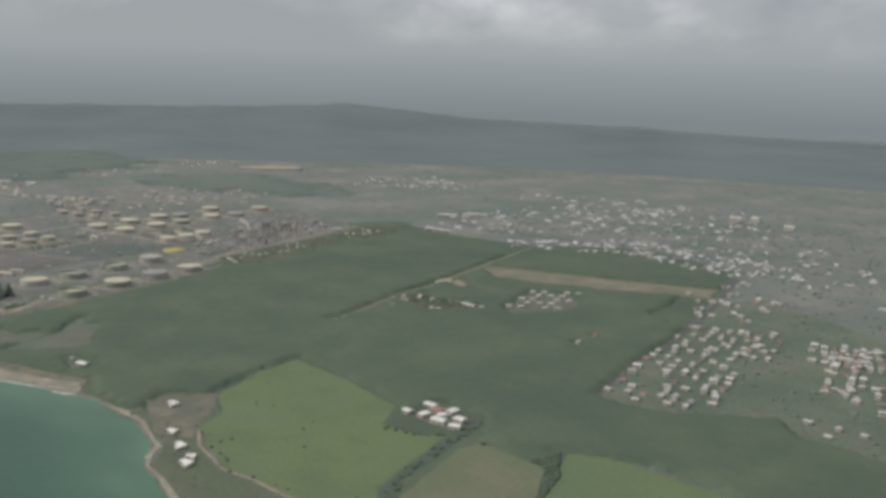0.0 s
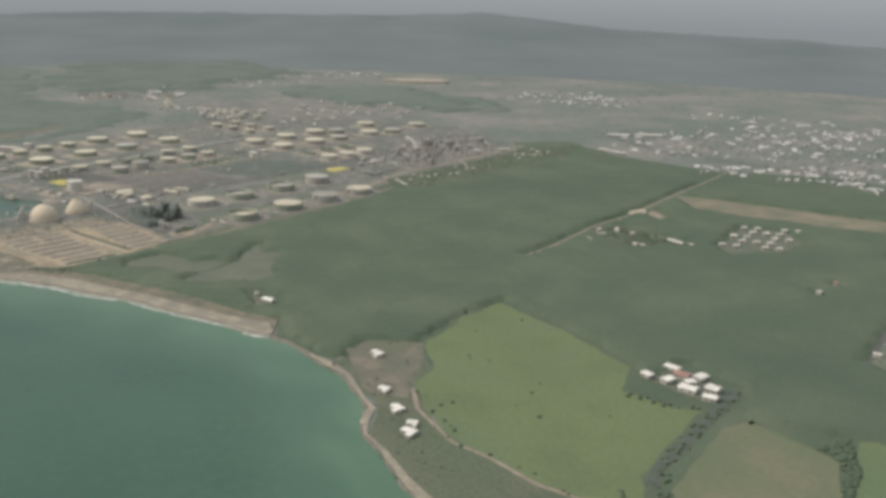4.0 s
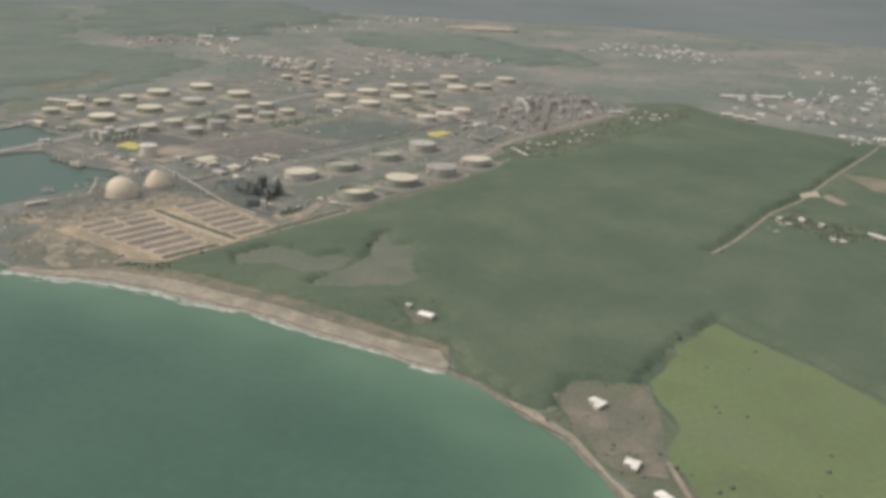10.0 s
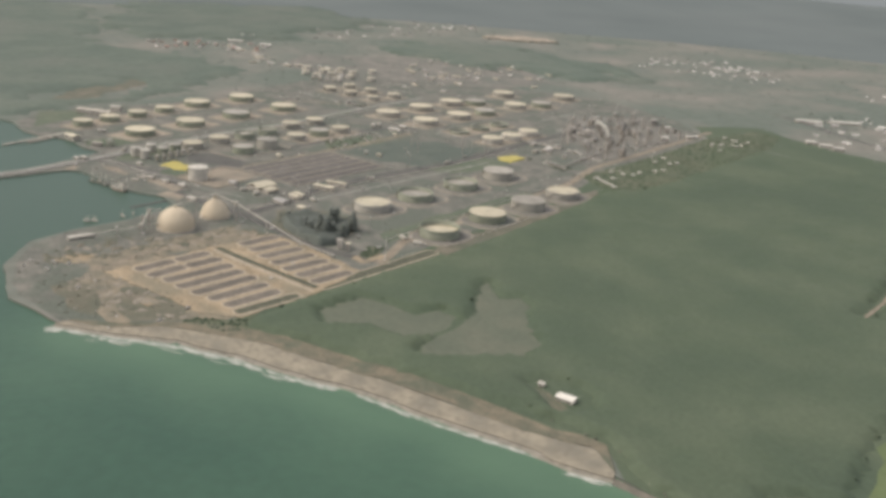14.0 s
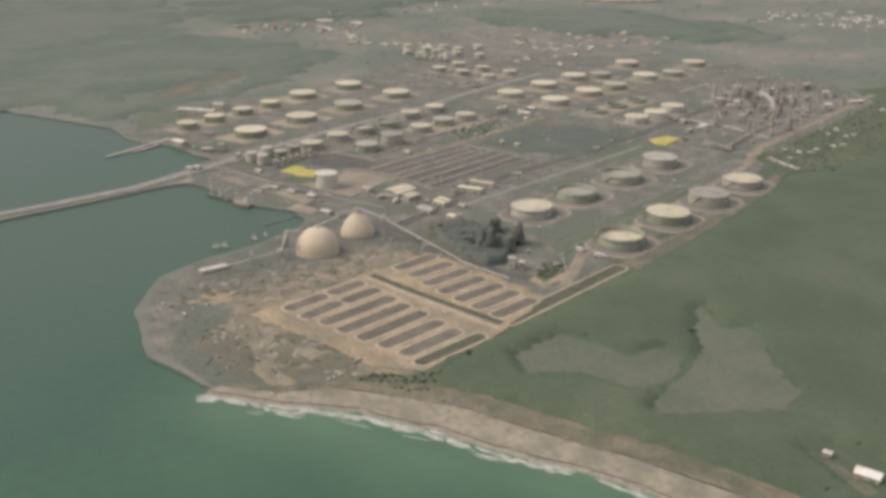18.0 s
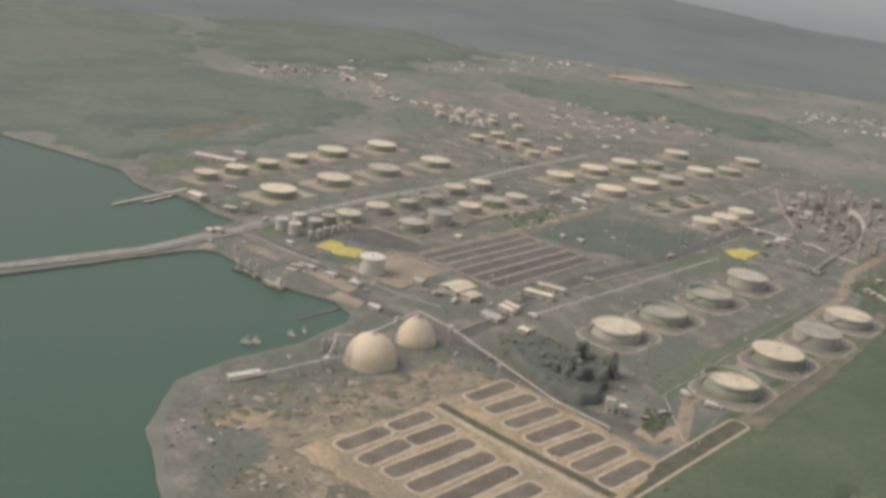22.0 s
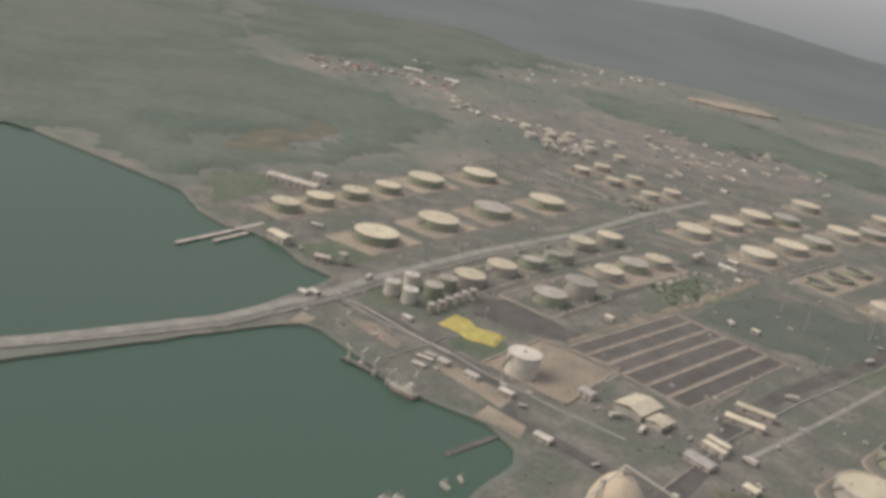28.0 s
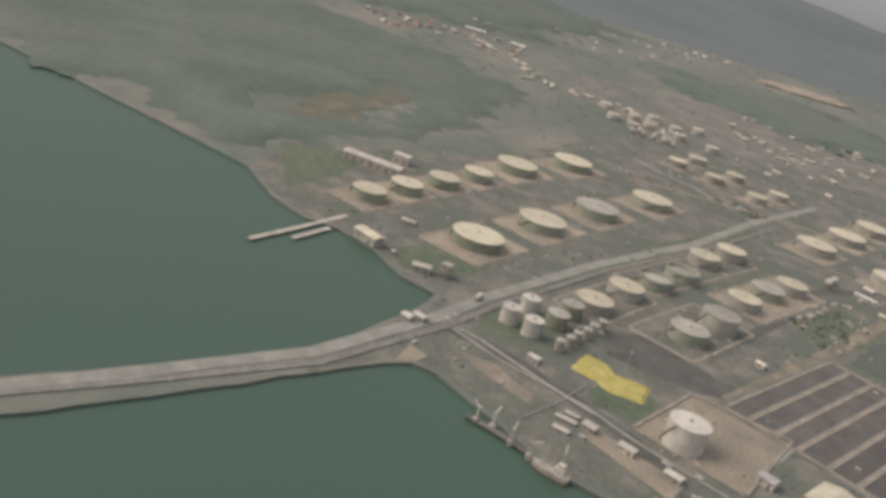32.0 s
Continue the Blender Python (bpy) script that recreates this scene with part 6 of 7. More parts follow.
boat(-1419, -15, 218, 17, "grey supply vessel with white wheelhouse and red waterline", 2, CONCRETE, 3.0, HULL_RED)
boat(-1327, -49, 60, 6, "white fishing boat with two masts in the harbour", 2, WHITE_PAINT)
boat(-1327, -43, 50, 6, "white fishing boat with two masts in the harbour", 2, WHITE_PAINT)
boat(-1336, -20, 30, 5.5, "small white launch near the shore", 1, WHITE_PAINT)
boat(-1341, -11, 10, 4, "small white launch near the shore", 1, WHITE_PAINT)
bm = bmesh.new()
for a, b in (((-1456, -38), (-1446, -29)), ((-1446, -29), (-1424, -14)), ((-1457, -12), (-1440, -24))):
    beam_into(bm, (*a, -0.1), (*b, -0.1), 3.0, 0.8)
    for k in range(4):
        p = Vector(a).lerp(Vector(b), (k + 0.5) / 4)
        beam_into(bm, (p.x, p.y, -4), (p.x, p.y, -0.3), 0.8)
tagged(new("oil_jetty", mesh_of("oil_jetty", bm, YARD)), "dark worn oil jetty on piles along the harbour", "jetty", "", "structure")
bm = bmesh.new()
beam_into(bm, (-1362, -11, -1.4), (-1379, 23, -1.2), 3.2, 1.2)
tagged(new("breakwater", mesh_of("breakwater", bm, MUD)), "low dark earth breakwater in the harbour", "breakwater", "", "structure")
bm = bmesh.new()
for a, b in (((-1667, -47), (-1640, -78)), ((-1640, -78), (-1612, -112)), ((-1643, -62), (-1621, -87))):
    beam_into(bm, (*a, -0.2), (*b, -0.2), 3.2, 0.8)
tagged(new("basin_pier", mesh_of("basin_pier", bm, CONCRETE)), "pale finger pier in the northern basin", "pier", "", "structure")
region("shed_strip", [(-1446, 12), (-1455, 20), (-1415, 46), (-1404, 33)], 0.19, PAD, "tan dirt strip along the quay sheds", amount=1, seed=62)
region("quay_apron", [(-1395, 15), (-1407, 28), (-1386, 40), (-1373, 31), (-1384, 25)], 0.2, PAD, "pale trampled quay apron", amount=1.5, seed=50)
region("quay_tip", [(-1497, -60), (-1513, -48), (-1503, -42), (-1496, -50)], 0.16, PAD, "bare tan tip of the quay", amount=1, seed=59)
region("quay_bank", [(-1470, -28), (-1452, -18), (-1420, 2), (-1428, 14), (-1466, 6), (-1500, -14)], 0.15, YARD, "worn bank behind the jetty", amount=3, seed=51)
region("quay_terrace", [(-1511, -24), (-1501, -9), (-1476, 2), (-1468, -5), (-1482, -14), (-1497, -21)], 0.17, PAD, "bare brown terrace beside the quay road", amount=2, seed=52)


# ---- houses ----
def house_kind(lx, ly, h, roof, label, name="house", group="houses of the town"):
    return building(0, 0, lx, ly, h, 0, label, roof=roof, wall=WALL, pitch=0.2, name=name, category="house", group=group, openings=0 if name.startswith("far") else 1)


def settle(kinds, places, turns, seed):
    rnd = random.Random(seed)
    fresh = set(range(len(kinds)))
    for k, (x, y, z, r) in enumerate(places):
        i = rnd.randrange(len(kinds))
        m = pose(x, y, z, 0, 0, rnd.choice(turns) + rnd.uniform(-6, 6))
        if i in fresh:
            kinds[i].matrix_basis = m
            fresh.discard(i)
        else:
            copy_thing(kinds[i], m)


# streets of houses beside the creek
town_rnd = random.Random(70)
TOWN_ROWS = [(-638 - 0.49 * s + 12 * k + town_rnd.uniform(-2, 2), 569 + 0.87 * s + 8.6 * k + town_rnd.uniform(-3, 3)) for k in range(7) for s in range(0, 290, 17) if town_rnd.random() < 0.55]
TOWN_ROWS += [(-549 - 0.51 * s + 17 * k, 759 + 0.86 * s + 10 * k + town_rnd.uniform(-2, 2)) for k in range(2) for s in range(0, 190, 13) if town_rnd.random() < 0.85]
TOWN_ROWS += [(-502, 677), (-471, 662), (-478, 685), (-458, 691), (-799, 695), (-784, 659)]
TOWN_ROWS += [(-660 + 0.86 * s + 13 * k + town_rnd.uniform(-1.5, 1.5), 886 + 0.51 * s - 17 * k + town_rnd.uniform(-1.5, 1.5)) for k in range(4) for s in range(0, 130, 11) if town_rnd.random() < 0.8]
region("estate_yard", [(-470, 676), (-462, 706), (-440, 700), (-444, 676)], 0.14, SALT, "bare tan yard among the town houses", amount=3, seed=57)
settle([house_kind(5.2, 4, 2.5, HOUSE_ROOF, "small town house with a pale sheet-metal roof"), house_kind(6.6, 4.3, 2.6, WHITE_PAINT, "town house with a wide pale roof"), house_kind(5, 4, 2.5, RED_ROOF, "small town house with a red roof"),
        house_kind(7.2, 4.8, 3.8, HOUSE_ROOF, "two-storey pale house standing in the town"), house_kind(5.6, 4, 2.5, WHITE_PAINT, "white-roofed house in the town among trees")],
       [(x, y, 0, 1) for x, y in TOWN_ROWS] + spread([(-480, 740), (-560, 770), (-640, 890), (-620, 960), (-500, 860)], 40, 1, 1, 72, 0, -0.5)
       + spread([(-768, 815), (-839, 824), (-921, 951), (-940, 1080), (-860, 1100), (-740, 900)], 34, 1, 1, 71, 0, -0.3) + spread([(-690, 760), (-740, 860), (-700, 900), (-640, 800)], 20, 1, 1, 70, 0, -0.5),
       [28, 118, 33, 122], 74)


def far_houses(name, places, label, seed):
    """Far houses too many to pick apart, as one mesh of gabled blocks, no two quite alike."""
    rnd, verts, faces = random.Random(seed), [], []
    for x, y, z, r in places:
        lx, ly, h, a = rnd.uniform(4.5, 13) / 2, rnd.uniform(3, 4.8) / 2, rnd.uniform(1.6, 2.6), rnd.choice([20, 110, 40, 130])
        m, base = pose(x, y, z, 0, 0, a), len(verts)
        pts = [(-lx, -ly, 0), (lx, -ly, 0), (lx, ly, 0), (-lx, ly, 0), (-lx, -ly, h), (lx, -ly, h), (lx, ly, h), (-lx, ly, h), (-lx, 0, h + ly * 0.4), (lx, 0, h + ly * 0.4)]
        verts += [tuple(m @ Vector(p)) for p in pts]
        faces += [tuple(base + i for i in f) for f in ((0, 1, 5, 4), (2, 3, 7, 6), (1, 2, 6, 9, 5), (3, 0, 4, 8, 7), (4, 5, 9, 8), (6, 7, 8, 9))]
    return tagged(new(name, solid(name, verts, faces, FAR_ROOF)), label, "houses", "", "stuff")


for x, y, lx, ly in ((-1650, 1027, 40, 7), (-1634, 1086, 46, 7), (-1516, 906, 14, 7), (-1494, 910, 16, 6), (-1474, 914, 14, 6), (-2494, 318, 30, 9), (-2440, 366, 22, 9)):
    building(x, y, lx, ly, 3.5, 62, "long white-roofed shed on the edge of the far town", roof=WHITE_ROOF, name="town_shed", category="shed", group="town sheds", openings=3)
for x, y, lx in ((-1365, 1545, 22), (-1348, 1585, 16), (-1237, 1553, 18)):
    building(x, y, lx, 10, 10, 30, "pale three-storey block in the far town", roof=WHITE_ROOF, name="town_block", category="apartment block", group="town blocks", openings=6)
far_houses("north_town", spread([(-930, 1100), (-1180, 1080), (-1300, 930), (-1360, 960), (-1280, 1180), (-1000, 1250)], 210, 1, 1, 73, 0, -0.1)
           + spread([(-1500, 905), (-1660, 1030), (-1730, 1370), (-1530, 1560), (-1300, 1200)], 160, 1, 1, 84, 0, -0.15)
           + spread([(-970, 1101), (-1060, 1130), (-1400, 1250), (-1700, 1300), (-1940, 1370), (-1800, 1490), (-1690, 1610), (-1420, 1665), (-1200, 1500), (-860, 1316), (-700, 1090), (-800, 1160)], 220, 1, 1, 86, 0, 0.05), "pale houses of the far town", 173)
far_houses("plain_hamlets", spread([(-2240, 1090), (-2020, 1220), (-2030, 1330), (-2290, 1400), (-2350, 1200)], 80, 1, 1, 83, 0, -0.4)
           + spread([(-2486, 150), (-2750, 500), (-3050, 980), (-2900, 1100), (-2600, 700)], 60, 1, 1, 85, 0, 0.0), "scattered pale houses on the far plain", 174)
for x, y, lx, ly, a in ((-785, 222, 9, 5, 20), (-722, 203, 7, 5, 40), (-690, 200, 9, 5, 10), (-666, 200, 6, 5, 60), (-656, 194, 9, 5.4, 30), (-531, 222, 8, 6, 30), (-468, 228, 6, 5, 10), (-499, 261, 7, 5, 70)):
    villa = building(x, y, lx, ly, 2.4, a, "white-roofed coastal villa among bushes", roof=WHITE_ROOF, name="villa", category="house", group="coastal villas", pitch=0.08)
    bm = bmesh.new()
    box_into(bm, lx * 0.1, -ly * 1.1, 0, lx * 0.5, -ly * 0.5, 2.2, 0.05)
    part("wing", mesh_of("villa_wing", bm, WALL), villa)
    bm = bmesh.new()
    box_into(bm, lx * 0.06, -ly * 1.14, 2.2, lx * 0.54, -ly * 0.46, 2.42, 0.05)
    part("wing_roof", mesh_of("villa_wing_roof", bm, WHITE_ROOF), villa)
building(-934, 178, 10.5, 6.2, 2.2, 35, "white-roofed beach house in a clearing behind the sand", roof=WHITE_ROOF, name="beach_house", category="house", group="beach houses")
building(-954, 173, 3.4, 2.6, 2.2, 35, "tiny white hut behind the beach", roof=WHITE_PAINT, name="beach_hut", category="hut", group="beach houses")
region("farm_yard", [(-684, 384), (-690, 412), (-668, 426), (-636, 424), (-622, 404), (-640, 392)], 0.22, SALT, "trampled pale farmyard", amount=3, seed=55)
for x, y, lx, ly, a in ((-677, 388, 8, 6, 10), (-664, 396, 9, 6, 100), (-681, 413, 11, 6, 20), (-646, 400, 12, 8, 30), (-659, 421, 10, 7, 110), (-639, 416, 9, 8, 20), (-628, 404, 9, 6, 40), (-655, 408, 7, 6, 80)):
    building(x, y, lx, ly, 3.2, a, "white-walled farm building round a yard", roof=WHITE_ROOF, name="farm_building", category="farm building", group="farmstead")
building(-667, 411, 11, 8, 3.4, 25, "red-roofed farmhouse among white outbuildings", roof=RED_ROOF, name="farmhouse", category="house", group="farmstead")
VILLAGE = [(-1004 + 13 * i + 9 * j, 762 - 19 * i + 12 * j) for i in range(5) for j in range(5)]
settle([house_kind(6, 5, 2.8, WHITE_PAINT, "small white house in neat rows", "cottage", "cottage rows")], [(x, y, 0, 1) for x, y in VILLAGE if (x * 7 + y * 3) % 4], [62], 75)
region("village_ground", [(-1012, 764), (-978, 800), (-930, 780), (-908, 730), (-922, 672), (-950, 680)], 0.15, SALT, "pale trodden ground between the cottages", amount=4, seed=56)
settle([house_kind(4.6, 3.6, 2.3, WHITE_PAINT, "small pale-roofed hamlet house among bushes", "hamlet_house", "hamlet houses")],
       [(x, y, 0, 1) for x, y in ((-1025, 619), (-1046, 615), (-1042, 611), (-1054, 594), (-972, 580), (-967, 584), (-979, 601), (-986, 596), (-1029, 558), (-1020, 560), (-962, 652), (-1036, 588))], [20, 110, 60], 77)
building(-980, 645, 20, 3.4, 2.3, 12, "long white shed at the end of the hamlet", roof=WHITE_ROOF, name="hamlet_shed", category="shed", group="hamlet sheds")
scatter("hamlet_trees", spread([(-1070, 590), (-985, 588), (-966, 652), (-1000, 648), (-1062, 626)], 260, 0.8, 1.8, 76, 0, -0.5), "green bushes between the hamlet houses", FOREST)
ribbon("hamlet_lane", [(-1052, 592), (-1017, 571), (-990, 577), (-970, 600)], 3, 0.23, TRACK, "tan lane through the hamlet", "track")
region("sand_pit", [(-1117, 677), (-1129, 694), (-1128, 712), (-1112, 702), (-1106, 694)], 0.27, POND_RIM, "bright bare earth pit in the bush", step=6, amount=2, seed=73)
region("pit_spoil", [(-1114, 705), (-1116, 718), (-1080, 709), (-1077, 697), (-1100, 698)], 0.26, TRACK, "pinkish spoil ground beside the pit", step=6, amount=2, seed=75)
region("hamlet_ground", [(-1072, 584), (-984, 586), (-962, 658), (-1000, 652), (-1066, 630)], 0.2, OLIVE, "worn grassy ground of the hamlet", amount=4, seed=57)
settle([house_kind(4.2, 1.8, 1.7, WHITE_ROOF, "white site trailer under trees", "site_trailer", "trailer camp")], [(-1350 - 7.5 * k, 478 + k % 2, 0, 1) for k in range(6)] + spread([(-1346, 490), (-1402, 484), (-1448, 580), (-1480, 640), (-1440, 640), (-1396, 570)], 11, 1, 1, 36, 0, -0.9) + spread([(-1500, 690), (-1560, 780), (-1590, 870), (-1540, 850), (-1480, 740)], 12, 1, 1, 37, 0, -0.9), [75, 95, 20], 78)
place_tanks(tank_kind(1.5, 3.0, WHITE_PAINT, WHITE_PAINT, label="tiny white tank in a row under trees"), [(-1459 + 5 * k, 456 + 1.2 * k) for k in range(7)])
scatter("plant_trees", spread([(-1490, 446), (-1476, 466), (-1430, 476), (-1424, 458), (-1462, 442)], 70, 0.6, 1.5, 35, 0, -0.3), "dark trees round the row of tiny tanks", CROWN)
region("camp_ground", [(-1338, 464), (-1402, 466), (-1418, 505), (-1456, 580), (-1500, 660), (-1560, 760), (-1600, 880), (-1560, 890), (-1498, 821), (-1413, 663), (-1345, 535), (-1330, 490)], 0.16, OLIVE, "grassy ground of the trailer camp", amount=3, seed=61)
scatter("camp_trees", spread([(-1338, 464), (-1402, 466), (-1418, 505), (-1456, 580), (-1500, 660), (-1560, 760), (-1600, 880), (-1560, 890), (-1498, 821), (-1413, 663), (-1345, 535), (-1330, 490)], 2600, 0.8, 1.7, 33, -0.5, -0.6), "round green trees between the trailers", FOREST)
settle([house_kind(6.5, 4, 1.9, WHITE_ROOF, "far white-roofed industrial shed", "far_shed", "far sheds"), house_kind(13, 3.6, 1.9, SHED_ROOF, "long far cream-roofed shed", "far_shed", "far sheds"), house_kind(5.2, 4, 2.6, HOUSE_ROOF, "far pale concrete block on the plain", "far_block", "far sheds")],
       along([(-2020, 400), (-2134, 412), (-2180, 350), (-2210, 300), (-2320, 320), (-2430, 290)], 11, 1, 1, 79, 14)
       + spread([(-1900, 420), (-2050, 480), (-2250, 620), (-2300, 800), (-2100, 900), (-1950, 700)], 64, 1, 1, 80, 0, -0.2), [20, 110, 60], 81)
settle([house_kind(7.5, 6, 2.6, RED_ROOF, "far red-roofed house on the plain", "far_house", "far housing"), house_kind(7.5, 6, 2.6, HOUSE_ROOF, "far pale house on the plain", "far_house", "far housing")],
       spread([(-2390, 110), (-2350, 330), (-2440, 380), (-2500, 300), (-2480, 130)], 34, 1, 1, 82, 0, -0.6), [20, 110, 65, 155], 86)


# ---- trees beside the domes: tall feathery casuarinas over dark scrub ----
def pine(high, wide, seed, label, tufts=90):
    """A tree with a tapered trunk, limbs, and a ragged crown of many small tufts."""
    rnd = random.Random(seed)
    t = thing("casuarina_tree", label, "tree", pose(0, 0, 0), "dark trees by the domes")
    bm = bmesh.new()
    ring_into(bm, [(0.4, 0), (0.3, high * 0.3), (0.18, high * 0.65), (0.05, high * 0.97)], 7)
    part("trunk", mesh_of("tree_trunk", bm, BARK), t)
    bm = bmesh.new()
    for k in range(11):
        z, a, reach = high * (0.2 + 0.068 * k), rnd.uniform(0, 6.3), wide * (1.0 - 0.05 * k)
        beam_into(bm, (0, 0, z), (math.cos(a) * reach * 0.8, math.sin(a) * reach * 0.8, z + reach * 0.55), 0.14)
    part("limbs", mesh_of("tree_limbs", bm, BARK), t)
    verts, faces = [], []
    for k in range(tufts):
        f = rnd.random()
        reach = wide * (1.05 - 0.75 * f ** 1.6) * rnd.uniform(0.1, 1.0)
        a, z, r = rnd.uniform(0, 6.3), high * (0.1 + 0.9 * f), rnd.uniform(0.3, 0.8) * wide * 0.22
        vs, fs = CLUMPS[k % 6]
        base, lean = len(verts), rnd.uniform(1.1, 2.3)
        verts += [(reach * math.cos(a) + v.x * r, reach * math.sin(a) + v.y * r, z + v.z * r * lean) for v in vs]
        faces += [tuple(base + i for i in q) for q in fs]
    part("crown", solid("tree_crown", verts, faces, LIGHTENED_LEAF, True), t)
    return t


region("grove_ground", [(-1328, 110), (-1322, 150), (-1296, 170), (-1262, 166), (-1226, 134), (-1244, 108), (-1288, 96)], 0.21, SCRUB, "dry leaf-strewn ground of the grove", amount=4, seed=58)
scatter("grove_scrub", spread([(-1326, 112), (-1318, 146), (-1294, 164), (-1262, 160), (-1226, 130), (-1246, 112), (-1288, 100)], 500, 0.5, 1.2, 93, 0, -0.8), "low dark scrub round the casuarinas", GROVE)
canopy("grove_canopy", [(-1304, 110), (-1312, 132), (-1296, 150), (-1272, 168), (-1250, 156), (-1230, 136), (-1225, 121), (-1250, 108), (-1280, 104)], (), 1.9, 0.6, 8.5, "dense smoky-dark crowns of the casuarina grove", 97, GROVE, 7)
scatter("grove_tufts", [(x, y, 0.4 + 7.9 * (0.5 + 0.5 * noise.noise((x / 26, y / 26, 97))), r) for x, y, z, r in spread([(-1302, 112), (-1308, 132), (-1294, 148), (-1272, 164), (-1252, 154), (-1233, 136), (-1229, 123), (-1250, 111), (-1280, 107)], 900, 0.4, 0.8, 98, 0, -0.9)], "feathery tufts over the grove", GROVE)
settle([pine(8, 3.4, 1, "slim dark feathery tree in the grove by the domes", 260), pine(6.5, 3.4, 2, "low dark bushy tree in the grove by the domes", 240), pine(10, 3.4, 3, "mid-height dark tree in the grove", 280)],
       spread([(-1304, 112), (-1310, 134), (-1292, 150), (-1264, 150), (-1240, 134), (-1230, 122), (-1256, 110), (-1288, 106)], 8, 1, 1, 91, 0, -0.9), [0, 90, 200], 92)
settle([pine(15, 4.2, 4, "very tall ragged casuarina at the end of the grove", 300), pine(12, 4.2, 5, "tall ragged casuarina at the end of the grove", 260), pine(18, 4.2, 6, "tallest casuarina of the grove with a thin crown", 330)],
       spread([(-1280, 142), (-1278, 166), (-1262, 164), (-1244, 150), (-1236, 136), (-1250, 126), (-1266, 132)], 13, 1, 1, 94, 0, -0.9), [0, 90, 200], 96)


# ---- small things across the yards ----
def lamp_mast(x, y, h):
    t = thing("lamp_mast", "thin pale lamp mast in the refinery", "lamp mast", pose(x, y, 0), "lamp masts")
    bm = bmesh.new()
    ring_into(bm, [(0.3, 0), (0.18, h)], 6)
    part("pole", mesh_of("mast_pole", bm, STEEL), t)
    bm = bmesh.new()
    box_into(bm, -0.9, -0.3, h, 0.9, 0.3, h + 0.5)
    part("lamp_head", mesh_of("mast_head", bm, WHITE_PAINT), t)
    return t


place_tanks(lamp_mast(0, 0, 14), [(-1395, 148), (-1420, 196), (-1465, 290), (-1540, 400), (-1500, 60), (-1610, 60), (-1690, 180), (-1250, 170), (-1330, 280), (-1440, 420), (-1590, 520), (-1750, 300)], z=0)
rnd = random.Random(8)
verts_boxes = bmesh.new()
for x, y, z_, r in spread(REFINERY, 420, 0.5, 1.8, 95, 0, 0.05):
    box_into(verts_boxes, -r, -r * 0.5, 0, r, r * 0.5, r * 0.8, m=pose(x, y, 0, 0, 0, rnd.choice([28, 118, 40, 130])))
tagged(new("yard_clutter", mesh_of("yard_clutter", verts_boxes, STEEL)), "crates, skids and scrap scattered over the yards", "clutter", "", "stuff")


# ---- vehicles ----
def vehicle(long, wide, high, cab, paint, label):
    """A truck or car: chassis, body, cab with a windscreen, four wheels."""
    t = thing("vehicle", label, "vehicle", pose(0, 0, 0), "vehicles of the refinery")
    bm = bmesh.new()
    box_into(bm, -long / 2, -wide / 2, 0.5, long / 2 - cab, wide / 2, high, 0.12)
    part("body", mesh_of("vehicle_body", bm, paint), t)
    bm = bmesh.new()
    box_into(bm, long / 2 - cab + 0.1, -wide / 2 + 0.05, 0.5, long / 2, wide / 2 - 0.05, min(high, 2.3), 0.2)
    part("cab", mesh_of("vehicle_cab", bm, WHITE_PAINT), t)
    bm = bmesh.new()
    box_into(bm, long / 2 - 0.02, -wide / 2 + 0.25, min(high, 2.3) * 0.55, long / 2 + 0.03, wide / 2 - 0.25, min(high, 2.3) * 0.85)
    part("windscreen", mesh_of("windscreen", bm, DARK), t)
    bm = bmesh.new()
    ring_into(bm, [(0, -0.14), (0.45, -0.14), (0.45, 0.14), (0, 0.14)], 10)
    bmesh.ops.rotate(bm, verts=bm.verts, cent=(0, 0, 0), matrix=Matrix.Rotation(radians(90), 3, "X"))
    wheel = mesh_of("wheel", bm, ASPHALT)
    for sx in (-0.32, 0.34):
        for sy in (-0.47, 0.47):
            part("wheel", wheel, t, "", pose(long * sx, wide * sy, 0.45))
    return t


place_tanks(vehicle(7.5, 2.5, 3.0, 1.8, WHITE_PAINT, "white box truck parked in the refinery"), [(-1228, 192), (-1213, 199), (-1396, 96), (-1382, 104), (-1530, 263), (-1352, 150), (-1420, 230), (-1475, 340), (-1570, 6)], 20, 0.22)
place_tanks(vehicle(4.6, 1.8, 1.6, 1.4, STEEL, "pale car parked on the refinery ground"), [(-1206, 150), (-1210, 164), (-1374, 128), (-1330, 140), (-1427, 44), (-1405, 46), (-1350, 60), (-1290, 92), (-1618, -30), (-1500, 372), (-1448, 505)], 60, 0.22)


# ---- fences ----
def fence(points, label):
    """A wire fence: posts and two rails."""
    t = thing("fence", label, "fence", pose(*points[0], 0), "refinery fences")
    o = Vector(points[0])
    bm = bmesh.new()
    box_into(bm, -0.12, -0.12, 0, 0.12, 0.12, 2.2)
    post = mesh_of("fence_post", bm, CONCRETE)
    for a, b in zip(points, points[1:]):
        a, b = Vector(a) - o, Vector(b) - o
        for k in range(int((b - a).length / 9)):
            p = a.lerp(b, k * 9 / (b - a).length)
            part("post", post, t, "", pose(p.x, p.y, 0))
        for z in (1.2, 2.1):
            bm = bmesh.new()
            beam_into(bm, (*a, z), (*b, z), 0.09)
            part("rail", mesh_of("fence_rail", bm, STEEL), t)
    return t


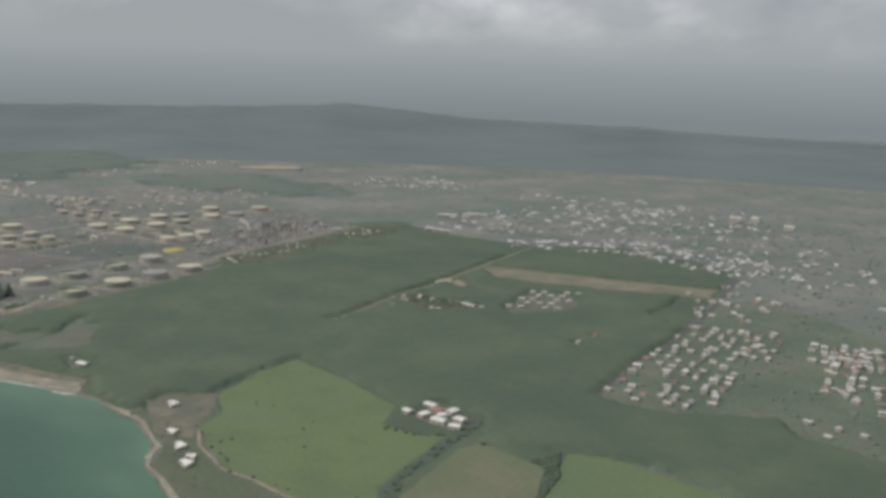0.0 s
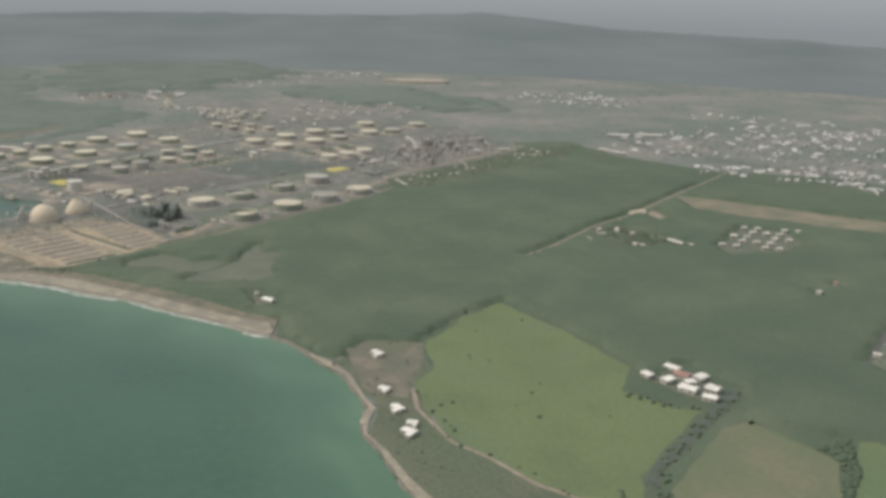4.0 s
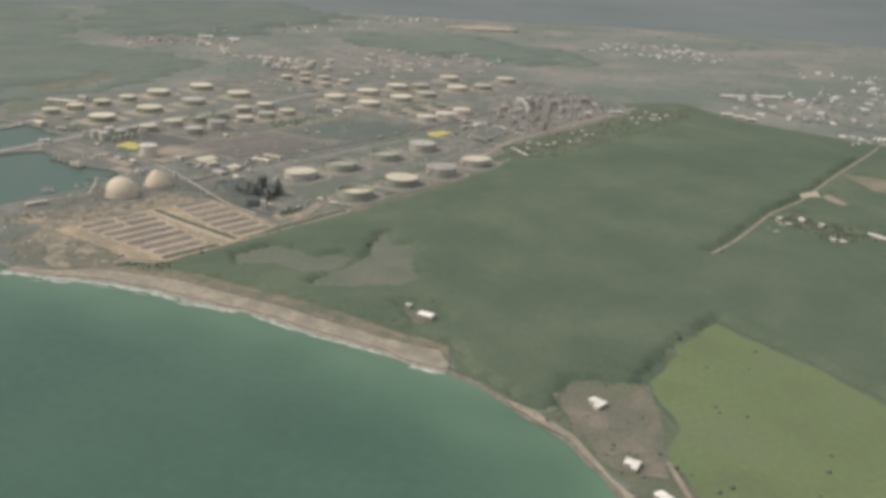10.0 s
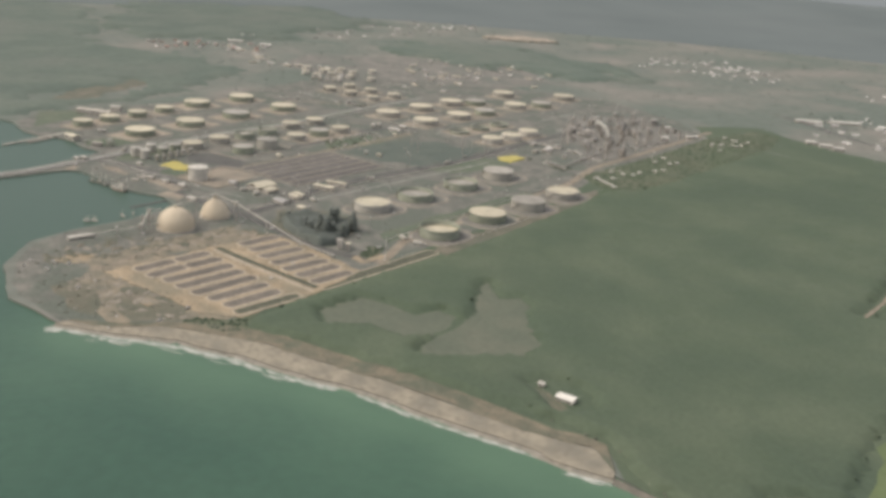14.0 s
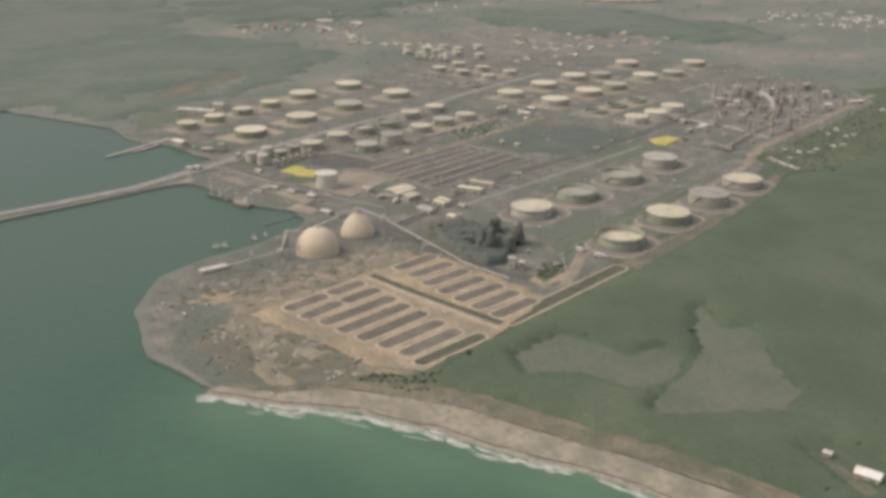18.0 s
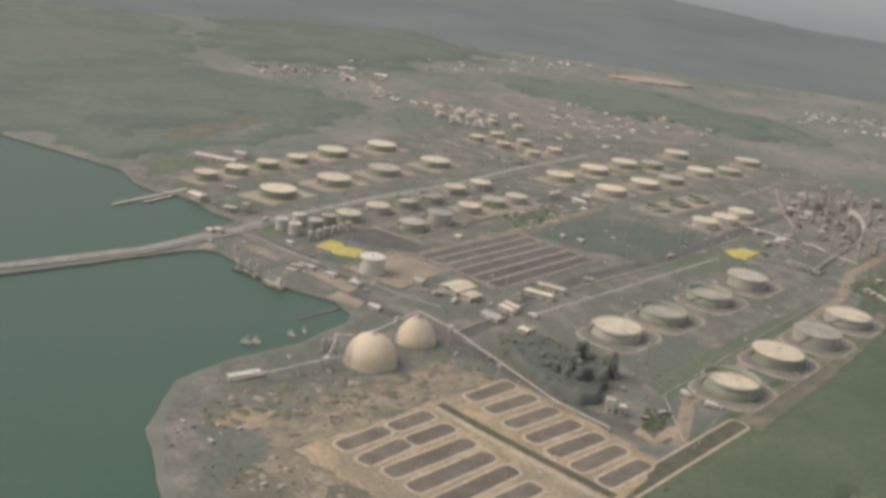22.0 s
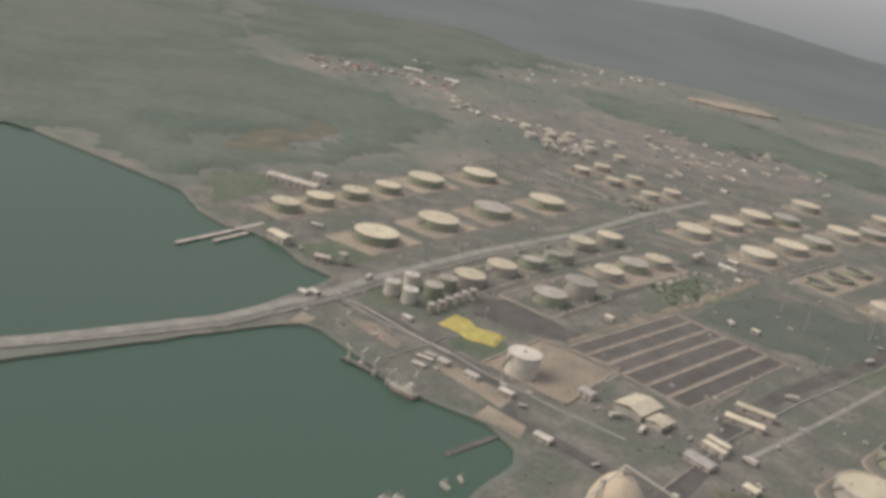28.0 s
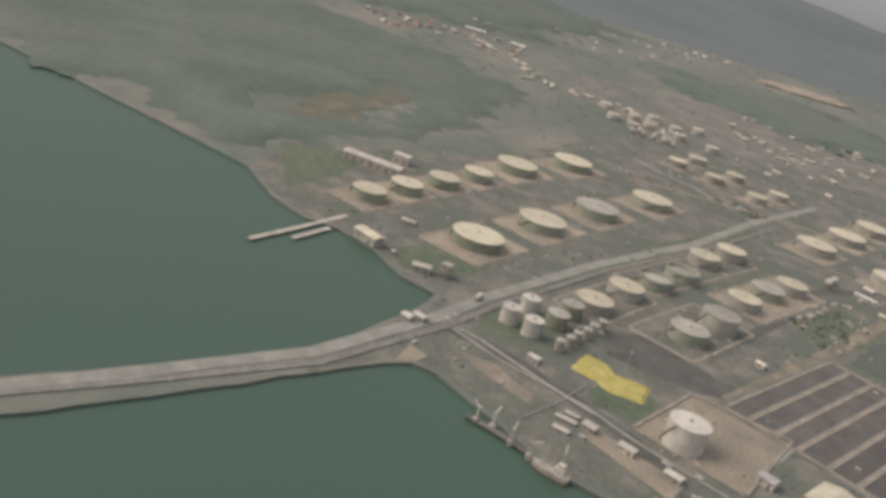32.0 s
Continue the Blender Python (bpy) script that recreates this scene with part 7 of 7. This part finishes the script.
fence([(-1200, 218), (-1254, 316), (-1290, 376), (-1340, 456)], "pale wire fence between refinery and bush")
fence([(-1170, 158), (-1196, 190)], "pale wire fence beside the moat")
fence([(-1404, 160), (-1462, 250)], "wire fence along the sludge beds")
fence([(-1365, 36), (-1330, 66), (-1272, 92)], "wire fence behind the domes")


# ---- pump skids and valve clutter between the tank groups ----
def skid(label, high, paint):
    """A small plant skid: base frame, drum, pump block and a riser pipe."""
    t = thing("pump_skid", label, "pump skid", pose(0, 0, 0), "pump skids")
    bm = bmesh.new()
    box_into(bm, -2.2, -1.2, 0, 2.2, 1.2, 0.3)
    part("base_frame", mesh_of("skid_frame", bm, CONCRETE), t)
    bm = bmesh.new()
    ring_into(bm, [(0, -1.5), (0.7, -1.3), (0.8, -1.0), (0.8, 1.0), (0.7, 1.3), (0, 1.5)], 10)
    bmesh.ops.transform(bm, matrix=Matrix.Translation((-0.3, 0, 1.2)) @ Matrix.Rotation(radians(90), 4, "Y"), verts=bm.verts)
    part("drum", mesh_of("skid_drum", bm, paint, True), t)
    bm = bmesh.new()
    box_into(bm, 1.2, -0.7, 0.3, 2.0, 0.7, 1.3, 0.1)
    part("pump", mesh_of("skid_pump", bm, STEEL), t)
    bm = bmesh.new()
    beam_into(bm, (-1.9, 0.6, 0.3), (-1.9, 0.6, high), 0.25)
    part("riser", mesh_of("skid_riser", bm, STEEL), t)
    return t


settle([skid("white pump skid among weeds between the tanks", 3.0, WHITE_PAINT), skid("grey pump skid among weeds between the tanks", 2.2, STEEL)],
       spread([(-1552, 226), (-1592, 232), (-1640, 300), (-1624, 322), (-1578, 284)], 26, 1, 1, 110, 0.1, -0.9) + spread([(-1834, 330), (-1838, 344), (-1814, 362), (-1808, 350)], 12, 1, 1, 111, 0.1, -0.9)
       + spread([(-1644, 332), (-1652, 350), (-1632, 368), (-1620, 350)], 8, 1, 1, 112, 0.1, -0.9), [28, 118], 113)
scatter("skid_weeds", spread([(-1556, 228), (-1596, 234), (-1622, 294), (-1576, 276)], 60, 0.8, 1.8, 114, 0, -0.9) + spread([(-1838, 326), (-1842, 350), (-1808, 368), (-1802, 350)], 30, 0.8, 1.8, 115, 0, -0.9), "green weeds round the pump skids", CROWN)
pipe_rack([(-1700, 352), (-1668, 371), (-1642, 390)], 1.4, "pale pipe line round the pump houses", 2, 0.6, WHITE_PAINT)
pipe_rack([(-1640, 400), (-1702, 515)], 1.4, "pale pipe line along the low tanks", 2, 0.6, WHITE_PAINT)


# ---- spoil and rubble round the domes and along the pond terrace ----
def mounds(name, places, label, material, seed):
    """Many low, uneven spoil heaps as one mesh."""
    rnd, verts, faces = random.Random(seed), [], []
    for x, y, z, r in places:
        base, n, turn = len(verts), 9, rnd.uniform(0, 6)
        long = rnd.uniform(1.0, 2.4)
        for ring, (f, h) in enumerate(((1.0, 0.0), (0.6, 0.26), (0.25, 0.38))):
            for k in range(n):
                a = 6.283 * k / n
                q = r * f * rnd.uniform(0.8, 1.2)
                px, py = math.cos(a) * q * long, math.sin(a) * q
                verts.append((x + px * math.cos(turn) - py * math.sin(turn), y + px * math.sin(turn) + py * math.cos(turn), z + h * r * rnd.uniform(0.7, 1.2) - 0.02))
        verts.append((x, y, z + 0.4 * r))
        for ring in range(2):
            faces += [(base + ring * n + k, base + ring * n + (k + 1) % n, base + (ring + 1) * n + (k + 1) % n, base + (ring + 1) * n + k) for k in range(n)]
        faces += [(base + 2 * n + k, base + 2 * n + (k + 1) % n, base + 3 * n) for k in range(n)]
    return tagged(new(name, solid(name, verts, faces, material, True)), label, "spoil heaps", "", "stuff")


DOME_YARD = [(-1210, -50), (-1240, 30), (-1264, 84), (-1300, 74), (-1276, 44), (-1268, 4), (-1276, -40), (-1250, -86), (-1222, -84)]
DOME_FEET = [[(-1292 + 19 * math.cos(k * 0.52), 17 + 19 * math.sin(k * 0.52)) for k in range(12)], [(-1319 + 18 * math.cos(k * 0.52), 54 + 18 * math.sin(k * 0.52)) for k in range(12)]]
mounds("dry_spoil", spread(DOME_YARD, 45, 0.8, 2.4, 120, 0.12, -0.6, DOME_FEET), "brown dry spoil heaped between domes and ponds", BERM, 121)
mounds("grey_spoil", spread(DOME_YARD, 110, 0.8, 2.8, 122, 0.12, -0.6, DOME_FEET), "grey-brown spoil overgrown with dry grass", SCRUB, 123)
mounds("shore_spoil", spread([(-1100, -6), (-1130, -50), (-1180, -78), (-1200, -60), (-1160, -26), (-1118, -4)], 60, 0.7, 2.2, 124, 0.12, -0.6), "brown earth heaps between ponds and beach", BERM, 125)
